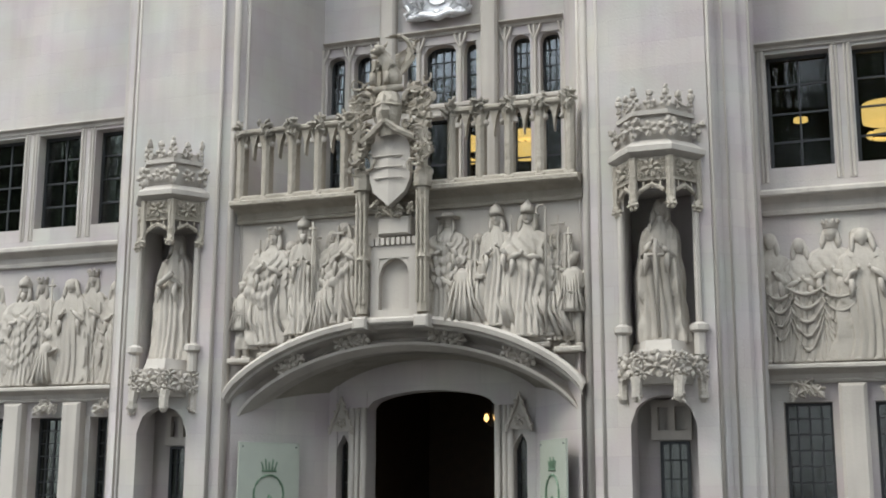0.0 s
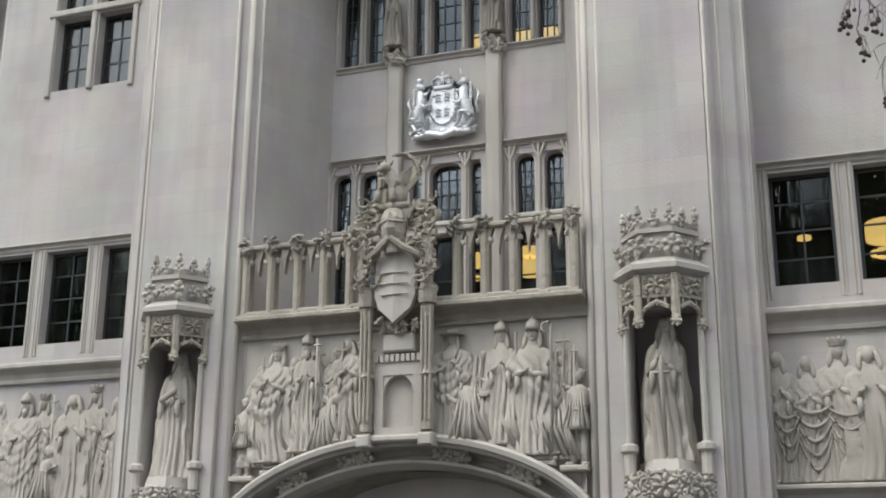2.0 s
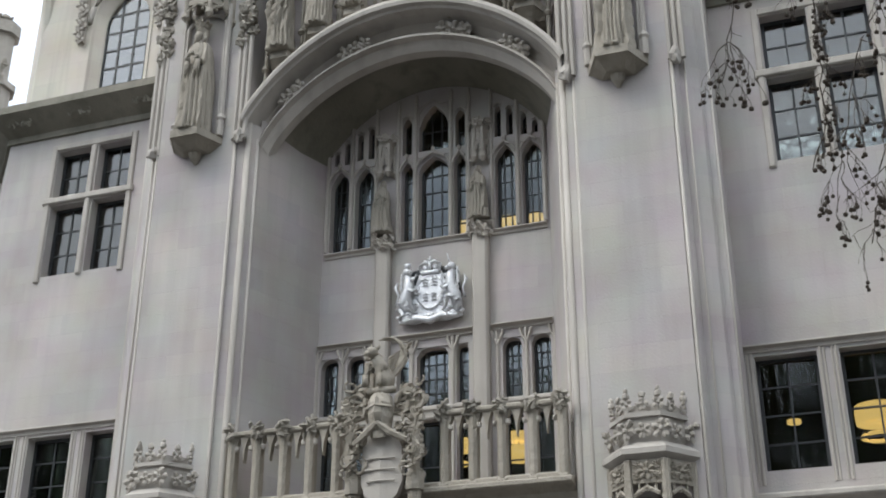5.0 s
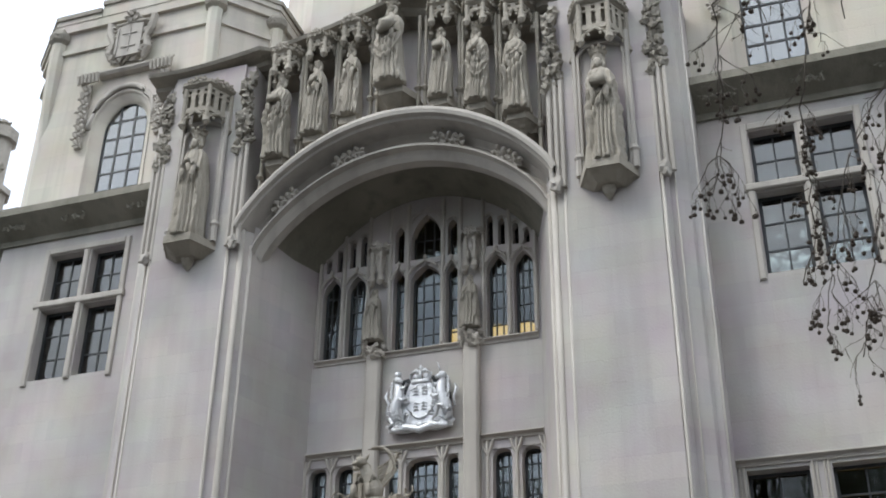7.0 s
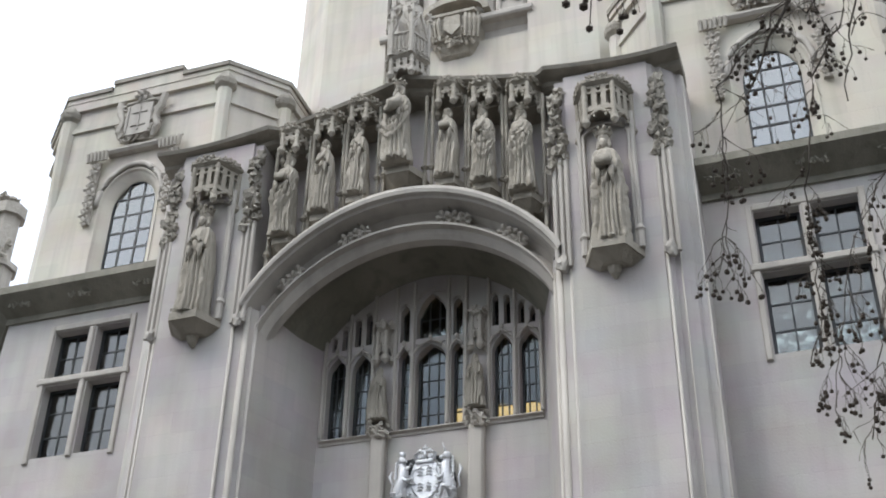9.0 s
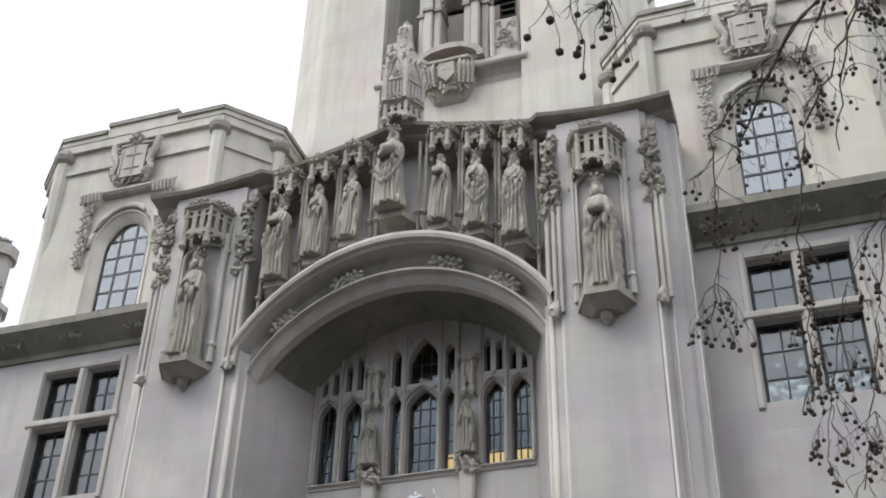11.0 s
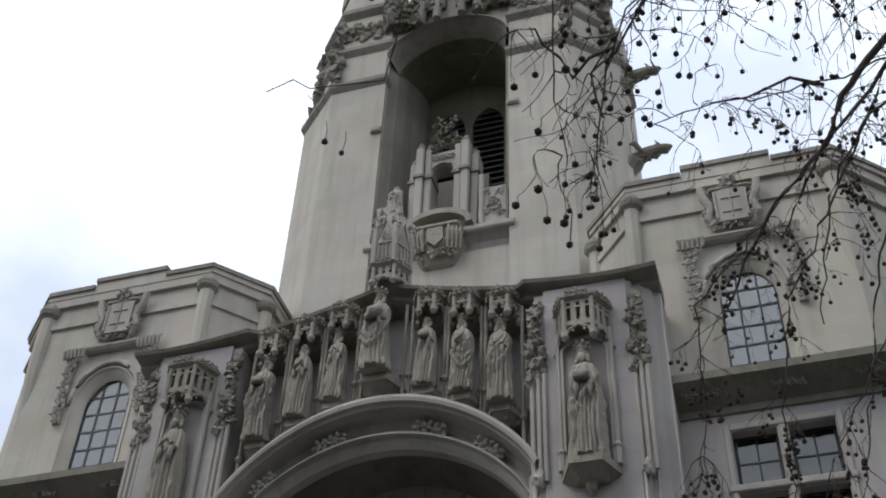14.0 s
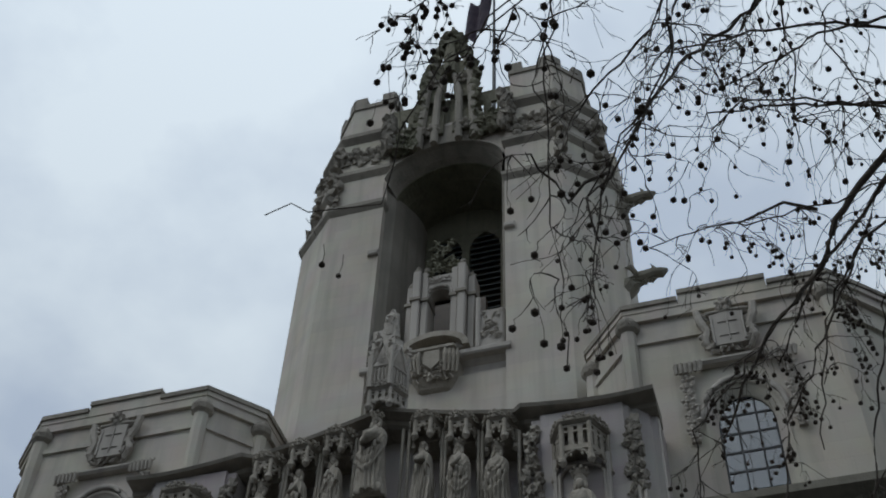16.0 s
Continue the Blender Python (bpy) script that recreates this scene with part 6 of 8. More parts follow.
# ---------------------------------------------------------------- upper statues
SOOT = "soot-darkened robed stone statue under a carved canopy"
def canopy_small(cx, y, z0, z1, w, mat=AGED, deep=0.0):
    """A half-hexagonal hanging canopy: slit faces between posts, arched below with pendants, leafy cornice above."""
    can = thing("statue_canopy", "dark pierced stone canopy hung over a statue", "canopy", "statue canopies")
    out, tall = w * (1.25 if deep else 0.95), z1 - z0
    poly = half_oct(cx, y, w, w * 0.52, out)
    p = [Vector((a, b, 0)) for a, b in poly]
    bm = bmesh.new()
    prism(bm, half_oct(cx, y, w * 0.7, w * 0.3, out * 0.6), z0 + (0.42 if w > 0.4 else 0.62) * tall, z1 - 0.16)
    prism(bm, half_oct(cx, y, w * 1.02, w * 0.54, out * 1.03), z1 - 0.2, z1 - 0.15, half_oct(cx, y, w * 1.14, w * 0.6, out * 1.15))
    prism(bm, half_oct(cx, y, w * 1.14, w * 0.6, out * 1.15), z1 - 0.149, z1 - 0.08)
    if deep:
        box(bm, cx - w, cx + w, y + 0.001, y + deep, z0 + 0.3 * tall, z1 - 0.06)
    part("block", bm, mat, can)
    zs = z0 + (0.3 if w > 0.4 else 0.5) * tall
    for a, b in zip(p, p[1:]):
        ln = (b - a).length
        n = 3 if ln > 0.4 else 2

        def build():
            g = ln / n
            slits = [(g * (k + 0.28), g * (k + 0.72), zs + 0.1 * tall, z1 - 0.2 - 0.16 * tall) for k in range(n)]
            holes = [(g * (k + 0.3), g * (k + 0.7), z1 - 0.2 - 0.12 * tall, z1 - 0.2 - 0.05 * tall) for k in range(n)]
            pierced(bm, 0.01, ln - 0.01, zs, z1 - 0.2, 0.0, 0.05, slits + holes)
            rise = zs - z0 - 0.08
            tube(bm, [(ln * j / 8, 0.0, z0 + 0.08 + rise * (1 - abs(j / 4 - 1)) ** 0.5) for j in range(9)], 0.034, 6)
            tube(bm, [(ln * j / 8, 0.03, z0 + 0.08 + 0.45 * rise + 0.6 * rise * (1 - abs(j / 4 - 1)) ** 0.5) for j in range(9)], 0.026, 6)
            for u in (0.3, 0.7):
                ball(bm, (ln * u, 0.0, z0 + 0.08 + 0.5 * rise), (0.03, 0.03, 0.045))

        bm = bmesh.new()
        on_face(bm, a, b, build)
        part("slit_face", bm, mat, can)
        e = b - a
        nrm = Vector((e.y, -e.x, 0))
        for u in (0.22, 0.5, 0.78):
            bm = bmesh.new()
            rosette(bm, (*(a.lerp(b, u) * 1.0 + nrm.normalized() * 0.07).xy, z1 - 0.07), nrm, 0.085 if u != 0.5 else 0.11, 5)
            part("leaf_crest", bm, mat, can)
    for q in p:
        bm = bmesh.new()
        tube(bm, [(q.x, q.y, z0 - 0.03), (q.x, q.y, z0 + 0.05), (q.x, q.y, z0 + 0.14), (q.x, q.y, z0 + 0.16), (q.x, q.y, z1 - 0.2)], [0.025, 0.085, 0.07, 0.045, 0.045], 8)
        part("pendant_post", bm, mat, can)
    return can


def niche_hollow(cx):
    """Carved back panel and arched head behind a pier statue."""
    t = thing("statue_surround", "shallow moulded stone surround behind the pier statue", "surround", "statue surrounds")
    bm = bmesh.new()
    for d in (-1, 1):
        box(bm, *sorted((cx + d * 0.4, cx + d * 0.46)), 17.9, 17.998, 13.64, 16.3, 0.012)
    tube(bm, [(cx + 0.43 * math.cos(a), 17.95, 16.25 + 0.3 * math.sin(a)) for a in (k * math.pi / 10 for k in range(11))], 0.045, 6)
    part("moulded_frame", bm, DRESSED, t)


def pedestal(cx, y, z, w, mat=AGED, deep=0.0):
    t = thing("statue_pedestal", "moulded half-octagonal stone pedestal below a statue", "pedestal", "statue pedestals")
    bm = bmesh.new()
    prism(bm, half_oct(cx, y, w, w * 0.55, w * 1.05), z - 0.16, z)
    prism(bm, half_oct(cx, y, w * 0.55, w * 0.3, w * 0.5), z - 0.31, z - 0.161, half_oct(cx, y, w * 0.95, w * 0.5, w))
    if deep:
        box(bm, cx - w * 0.9, cx + w * 0.9, y + 0.001, y + deep, z - 0.3, z)
    part("slab", bm, mat, t)
    bm = bmesh.new()
    tube(bm, [(cx, y - 0.02, z - 0.52), (cx, y - 0.06, z - 0.42), (cx, y - 0.08, z - 0.3)], [0.03, 0.1, 0.14], 8)
    part("corbel", bm, mat, t)


for s in (-1, 1):
    cx = s * 4.13
    statue(cx, 17.78, 13.62, 2.6, 61 if s < 0 else 67, "crown", "" if s < 0 else "box", AGED, "weathered stone statue on a pier bracket, crowned and robed", "pier statues", 0.58)
    pedestal(cx, 18.0, 13.62, 0.53)
    canopy_small(cx, 18.0, 16.2, 17.36, 0.52)
    niche_hollow(cx)
    fr = thing("colonnette_pair", "slender stone shafts framing the pier statue", "shaft", "statue frames")
    for d in (-1, 1):
        bm = bmesh.new()
        x = cx + d * 0.5
        tube(bm, [(x, 17.93, 13.7), (x, 17.93, 16.7)], 0.05, 6)
        tube(bm, [(x, 17.92, 13.62), (x, 17.92, 13.95), (x, 17.92, 14.0), (x, 17.92, 14.1)], [0.07, 0.07, 0.1, 0.05], 7)
        part("shaft", bm, DRESSED, fr)
    # leafy pinnacles at the edges of the pier
    for x, y in ((s * 5.12, 18.05), (s * 3.2, 17.98)):
        pn = thing("edge_pinnacle", "crocketed stone pinnacle on the edge of the pier", "pinnacle", "edge pinnacles")
        rr = random.Random(int(x * 10))
        bm = bmesh.new()
        for d in (-0.09, 0.03, 0.14):
            tube(bm, [(x + d * s, y - 0.02, 13.5), (x + d * s, y - 0.02, 16.0)], 0.05, 6)
        ball(bm, (x, y - 0.04, 13.55), (0.11, 0.1, 0.15), 0.8, 2)
        part("shaft", bm, DRESSED, pn)
        for k in range(34):
            bm = bmesh.new()
            u = k / 33
            ball(bm, (x + rr.uniform(-0.15, 0.15) * (1 - 0.35 * u), y + rr.uniform(-0.12, 0.04), 15.7 + 1.85 * u), (0.085, 0.08, 0.11), 1.1, 2, k)
            part("crocket", bm, WEATHERED_AND_SHADE, pn)

row = [(-2.49, 15.34, 2.12, "crown", "box"), (-1.70, 15.74, 1.93, "hood", "scroll"), (-0.95, 16.02, 1.84, "crown", ""),
       (0.0, 16.42, 2.1, "crown", "shield"), (0.95, 16.02, 1.84, "", "box"), (1.70, 15.74, 1.93, "crown", "scroll"), (2.49, 15.34, 2.12, "crown", "")]
for k, (x, z, h, hat, held) in enumerate(row):
    y = 18.05 if x else 17.78
    statue(x, y, z, h, 71 + k, hat, held, AGED, SOOT, "statues over the arch", 0.6 if x else 0.68)
    pedestal(x, 18.3, z, 0.33 if x else 0.46, deep=0.6)
    if x:
        canopy_small(x, 18.3, z + h - 0.02, parapet_z(x) - 0.14, 0.31, deep=0.6)
for x in (-2.88, -2.13, -2.05, -1.36, -1.29, -0.58, -0.44, 0.44, 0.58, 1.29, 1.36, 2.05, 2.13, 2.88):
    sh = thing("niche_shaft", "slender stone shaft between the statue niches", "shaft", "shafts between statues")
    z0 = upper_arch(math.asin(x / 3.16) / (math.pi / 2))[1] + 0.1
    bm = bmesh.new()
    tube(bm, [(x, 18.2, z0), (x, 18.2, parapet_z(x) - 0.4)], 0.04, 6)
    tube(bm, [(x, 18.18, z0 + 0.6), (x, 18.18, z0 + 0.66), (x, 18.18, z0 + 0.74)], [0.04, 0.085, 0.04], 6)
    part("shaft", bm, AGED, sh)
# tall canopy with lantern over the central statue
cc = canopy_small(0.0, 18.2, 18.75, 19.45, 0.44, CARVED)
lan = thing("canopy_lantern", "tall pierced stone lantern with gables above the central statue", "lantern")
for k, (a, q) in enumerate(((-0.44, 18.15), (-0.22, 17.72), (0.22, 17.72), (0.44, 18.15))):
    bm = bmesh.new()
    tube(bm, [(a, q, 19.3), (a, q, 20.4), (a * 1.1, q, 20.7)], [0.06, 0.055, 0.02], 6)
    foliage(bm, a - 0.05, a + 0.05, q, 20.35, 20.75, 7, 0.07, random.Random(k), 0.05)
    part("buttress", bm, CARVED, lan)
bm = bmesh.new()
for a, b in (((-0.44, 18.15), (-0.22, 17.72)), ((-0.22, 17.72), (0.22, 17.72)), ((0.22, 17.72), (0.44, 18.15))):
    for k in range(1, 5):
        u = k / 5
        x, y = a[0] + (b[0] - a[0]) * u, a[1] + (b[1] - a[1]) * u
        tube(bm, [(x, y, 19.3), (x, y, 19.85)], 0.025, 4)
    mx, my = (a[0] + b[0]) / 2, (a[1] + b[1]) / 2
    tube(bm, [(*a, 19.9), (mx, my - 0.02, 20.55), (*b, 19.9)], 0.045, 5)
    tube(bm, [(*a, 19.88), (*b, 19.88)], 0.04, 5)
tagged(part("tracery", bm, CARVED, lan), kind="stuff")
bm = bmesh.new()
prism(bm, half_oct(0, 18.4, 0.3, 0.16, 0.5), 19.3, 20.75)
part("core", bm, CARVED, lan)
bm = bmesh.new()
prism(bm, half_oct(0, 18.3, 0.24, 0.12, 0.3), 20.75, 21.1)
foliage(bm, -0.25, 0.25, 18.05, 20.7, 21.0, 14, 0.08, random.Random(1), 0.08)
part("cap", bm, CARVED, lan)
statue(0, 18.12, 21.1, 0.95, 91, "", "", CARVED, "small pale stone figure crowning the lantern", "lantern figures", 0.9)
# pair of small statues on the pilasters of the recess
for x in (-0.98, 0.98):
    statue(x, 19.8, 11.95, 1.16, 95 if x < 0 else 96, "hood", "", WEATHERED_AND_SHADE, "slim stone figure on a leafy pilaster between windows", "recess statues", 0.85)
    canopy_small(x, 20.0, 13.25, 14.15, 0.17, CARVED)

# ---------------------------------------------------------------- carved friezes
def relief(name, spec, wall_y, label, flat=0.74):
    """Figures carved in high relief against the wall: (x, foot z, height, headgear, held, kind)."""
    t = thing(name, label, "relief")
    for k, (x, z, h, hat, held, kind) in enumerate(spec):
        bm = bmesh.new()
        if kind == "page":
            page(bm, h, k, (x, wall_y, z))
        elif kind == "kneel":
            kneeler(bm, h, k, (x, wall_y, z), 0.7, 1 if x < 0 or x > 5 else -1)
        else:
            figure(bm, h, 200 + k * 7 + int(abs(x) * 10), hat, held, {"broad": 1.08, "gown": 1.3}.get(kind, 0.9), flat, True, (x, wall_y + (0.015 if kind == "back" else -0.05), z))
        part("carved_figure", bm, SCULPTED, t, smooth=True)
    return t


relief("carved_frieze", [
    (-2.84, 3.74, 1.34, "", "", "page"), (-2.3, 3.95, 1.98, "crown", "", "broad"), (-1.74, 4.1, 1.9, "mitre", "staff", ""), (-2.02, 4.02, 1.72, "", "", "back"),
    (-1.42, 4.1, 1.0, "", "", "kneel"), (-0.98, 4.25, 1.72, "hood", "staff", "broad"), (-0.62, 4.3, 1.3, "", "", "back"),
    (0.82, 4.25, 1.72, "hat", "", "broad"), (1.12, 4.16, 1.2, "", "", "kneel"), (1.4, 4.12, 1.22, "", "box", ""), (1.62, 4.1, 1.88, "mitre", "", ""),
    (2.14, 3.92, 2.06, "mitre", "crook", "broad"), (-2.62, 3.9, 1.75, "", "", "back"), (-1.25, 4.2, 1.66, "hood", "", "back"), (-0.72, 4.32, 1.5, "hood", "staff", ""),
    (1.3, 4.15, 1.5, "", "", "back"), (1.9, 4.02, 1.6, "hood", "", "back"), (2.58, 3.85, 1.78, "", "staff", "back"), (2.84, 3.74, 1.5, "", "", "page")], 18.24,
    "pale limestone frieze of robed figures in high relief")
for s in (-1, 1):
    spec = [(5.72, 3.5, 2.05, "", "", "back"), (5.95, 3.5, 1.5, "", "", "back"), (6.12, 3.5, 1.95, "", "", "back"), (6.4, 3.5, 1.55, "", "", "back"), (6.6, 3.5, 2.14, "crown", "", "back"),
            (7.04, 3.5, 2.02, "hood", "", "gown"), (7.52, 3.5, 1.1, "", "", "kneel"), (7.72, 3.5, 2.05, "crown", "staff", "back"), (8.1, 3.5, 2.0, "mitre", "", "broad"), (8.5, 3.5, 1.4, "", "box", ""),
            (8.75, 3.5, 2.0, "hood", "staff", "back"), (9.1, 3.5, 1.2, "", "", "kneel"), (9.35, 3.5, 2.0, "crown", "", "broad")]
    relief("carved_frieze", [(s * x, *rest) for x, *rest in spec], 19.2, "limestone frieze of robed figures under the wing windows", 0.42)
# the great cloth held by the small figures of the east frieze
cloth = thing("carved_drapery", "looped cloth carved in relief across the east frieze", "relief")
for x0, x1, top, n in ((5.62, 6.02, 4.6, 4), (5.92, 6.5, 4.66, 5), (6.42, 7.0, 4.6, 5)):
    for k in range(n):
        bm = bmesh.new()
        drop, sag = 0.2 * k, 0.14 + 0.09 * k
        a, b = x0 + 0.012 * k, x1 - 0.012 * k
        tube(bm, [(a + (b - a) * u, 19.07 + 0.008 * k, top - drop * 0.6 - sag * 4 * u * (1 - u)) for u in (j / 10 for j in range(11))], [0.008 + 0.02 * math.sin(math.pi * j / 10) for j in range(11)], 6)
        part("fold", bm, SCULPTED, cloth, smooth=True)
# banners, staffs, books and cloak hems carved between the figures
prop = thing("carved_banner_group", "staffs, banners and cloak hems carved between frieze figures", "relief")
rr = random.Random(88)
for x, z0, z1, kind in ((-2.55, 4.0, 5.75, "staff"), (-1.52, 4.1, 5.85, "cross"), (-1.1, 4.2, 5.9, "cross"), (1.86, 4.0, 5.85, "staff"), (2.62, 4.4, 5.8, "cross"), (2.42, 4.2, 5.5, "banner"), (2.74, 4.6, 5.5, "banner"), (-2.02, 4.6, 5.5, "banner"), (1.2, 4.5, 5.5, "banner")):
    bm = bmesh.new()
    tube(bm, [(x, 18.1, z0), (x + 0.03, 18.1, z1)], 0.022, 6)
    if kind == "cross":
        tube(bm, [(x - 0.09, 18.1, z1 - 0.14), (x + 0.13, 18.1, z1 - 0.14)], 0.025, 6)
    elif kind == "banner":
        for k in range(5):
            tube(bm, [(x + 0.05 * k - 0.1, 18.15, z1), (x + 0.05 * k - 0.1, 18.11 + 0.03 * (k % 2), z1 - 0.3), (x + 0.06 * k - 0.14, 18.14, z1 - 0.62)], [0.02, 0.034, 0.03], 5)
    part(kind, bm, CARVED, prop)
for x, z in ((-2.5, 3.95), (-2.0, 4.02), (-1.62, 4.08), (-1.2, 4.18), (-0.8, 4.26), (0.9, 4.24), (1.3, 4.16), (1.75, 4.06), (2.25, 3.96), (2.55, 3.9)):
    for k in range(4):
        bm = bmesh.new()
        q, w = rr.uniform(-0.16, 0.16), rr.uniform(0.1, 0.25)
        tube(bm, [(x + q - w * 0.3, 18.1, z + rr.uniform(0.7, 1.0)), (x + q + rr.uniform(-0.05, 0.05), 18.02, z + 0.42), (x + q + w, 18.06, z + 0.02)], [0.015, 0.034, 0.05], 6)
        part("hem_fold", bm, SCULPTED, prop, smooth=True)
# steps and floor lines under the figures
bm = bmesh.new()
for s in (-1, 1):
    box(bm, s * 2.8 - 0.22, s * 2.8 + 0.22, 17.98, 18.249, 3.66, 3.75, 0.02)
    for k in range(3):
        box(bm, s * 2.2 - 0.3 + 0.05 * k, s * 2.2 + 0.3 - 0.05 * k, 18.06 + 0.03 * k, 18.249, 3.76 + 0.09 * k, 3.84 + 0.09 * k, 0.02)
structure("trim_frieze_steps", bm, CARVED, "small carved steps below the frieze figures")

# bosses on the two arches
for outer, inner, y, us, r in ((lower_arch, lower_arch_in, 18.28, (-0.47, -0.19, 0.17, 0.46), 0.062), (upper_arch, upper_arch_in, 18.34, (-0.56, -0.22, 0.22, 0.52), 0.075)):
    f = between(outer, inner, 0.5)
    for u in us:
        bs = thing("arch_boss", "carved leaf boss set in the hollow of the arch", "boss", "arch bosses")
        bm = bmesh.new()
        rr = random.Random(int(u * 100) + 300)
        for k in range(26):
            x, z = f(u + rr.uniform(-0.055, 0.055))
            ball(bm, (x, y + rr.uniform(-0.05, 0.04), z + rr.uniform(-0.06, 0.06)), (r * 1.2, r, r), 0.9, 1, rr.random() * 9)
        for d in (-0.045, 0.0, 0.045):
            x, z = f(u + d)
            rosette(bm, (x, y - 0.03, z), (0, -1, -0.5), r * 2.1, 5)
            tube(bm, [(x, y, z), (x, y + 0.26, z)], r, 6)
        tagged(part("leafwork", bm, CARVED, bs), kind="stuff")
# flat bosses under the wing ledges
for s in (-1, 1):
    for x in (6.12, 7.45, 8.75):
        bs = thing("ledge_boss", "square carved flower boss under the ledge", "boss", "ledge bosses")
        bm = bmesh.new()
        foliage(bm, s * x - 0.24, s * x + 0.24, 19.06, 3.0, 3.22, 20, 0.07, random.Random(12), 0.03)
        part("flower", bm, CARVED, bs)

# ---------------------------------------------------------------- armorial centrepiece of the balcony
ach = thing("armorial_carving", "tall carved stone shield with helm and curling mantling", "carving")
bm = bmesh.new()
pts = [(-0.33, 7.22), (-0.35, 6.5), (-0.27, 6.28), (0.0, 6.04), (0.27, 6.28), (0.35, 6.5), (0.33, 7.22), (0.12, 7.27), (0.0, 7.2), (-0.12, 7.27)]
front = [bm.verts.new((x, 17.62 + 0.5 * x * x, z)) for x, z in pts]
back = [bm.verts.new((x, 17.8, z)) for x, z in pts]
c = bm.verts.new((0, 17.6, 6.75))
for k in range(len(pts)):
    j = (k + 1) % len(pts)
    bm.faces.new([front[k], c, front[j]][::-1])
    bm.faces.new([front[k], front[j], back[j], back[k]])
part("shield", bm, DRESSED, ach)
for z in (6.5, 6.68, 6.86):
    bm = bmesh.new()
    tube(bm, [(-0.25, 17.62, z), (0, 17.59, z), (0.25, 17.62, z)], 0.014, 5)
    for x in (-0.16, -0.2):
        ball(bm, (x, 17.62, z), 0.03, 0.4)
    part("seax", bm, DRESSED, ach)
rr = random.Random(77)
bm = bmesh.new()
tube(bm, [(0, 17.66, 7.22), (0, 17.62, 7.34), (0, 17.6, 7.5), (0, 17.6, 7.72), (0, 17.62, 7.86), (0, 17.64, 7.96)], [0.2, 0.17, 0.2, 0.22, 0.18, 0.06], 12)
faces(bm, [(-0.21, 17.56, 7.6), (0, 17.28, 7.52), (0.21, 17.56, 7.6), (0, 17.38, 7.84), (0, 17.42, 7.34), (0, 17.62, 7.6)], [(0, 1, 3), (1, 2, 3), (0, 4, 1), (1, 4, 2), (0, 3, 5), (2, 5, 3), (0, 5, 4), (2, 4, 5)])
tube(bm, [(-0.22, 17.5, 7.66), (0.0, 17.33, 7.66), (0.22, 17.5, 7.66)], 0.022, 5)
for s in (-1, 1):
    tube(bm, [(0, 17.42, 7.4), (s * 0.2, 17.48, 7.24), (s * 0.44, 17.58, 7.12), (s * 0.5, 17.62, 7.2)], [0.045, 0.06, 0.055, 0.02], 6)
part("helm", bm, AGED, ach, "visored stone helm")
bm = bmesh.new()
tube(bm, [(-0.24, 17.62, 7.98), (0, 17.5, 7.95), (0.24, 17.62, 7.98)], 0.06, 7)
tube(bm, [(0.02, 17.68, 7.98), (0.05, 17.64, 8.18), (-0.04, 17.6, 8.4), (-0.1, 17.54, 8.55)], [0.15, 0.17, 0.12, 0.08], 9)
ball(bm, (-0.13, 17.48, 8.6), (0.1, 0.12, 0.09), 0.3, 2)
tube(bm, [(-0.16, 17.42, 8.58), (-0.22, 17.36, 8.54)], [0.05, 0.03], 6)
for d in (-1, 1):
    tube(bm, [(-0.1 + d * 0.06, 17.5, 8.66), (-0.08 + d * 0.08, 17.52, 8.76)], [0.03, 0.008], 5)
    tube(bm, [(-0.04 + d * 0.1, 17.56, 8.35), (-0.12 + d * 0.12, 17.46, 8.2), (-0.1 + d * 0.13, 17.44, 8.02)], [0.07, 0.05, 0.05], 6)
part("crest", bm, AGED, ach, "carved winged beast crest", True)
for k in range(9):
    bm = bmesh.new()
    a = 0.35 + 0.17 * k
    tube(bm, [(0.08, 17.7, 8.15 + 0.05 * k), (0.2 + 0.03 * k, 17.72, 8.3 + 0.06 * k), (0.12 + 0.3 * math.cos(a), 17.7, 8.3 + 0.6 * math.sin(a)), (0.06 + 0.36 * math.cos(a + 0.25), 17.62, 8.28 + 0.62 * math.sin(a + 0.2))], [0.03, 0.045, 0.03, 0.012], 5)
    part("feather", bm, AGED, ach)
for k in range(3):
    bm = bmesh.new()
    x = -0.3 + 0.1 * k
    box(bm, x - 0.045, x + 0.045, 17.66, 17.76, 8.0, 8.42 + 0.1 * (k != 1), 0.02)
    ball(bm, (x, 17.7, 8.5 + 0.1 * (k != 1)), 0.065, 0.3, 1, k)
    part("turret", bm, AGED, ach)
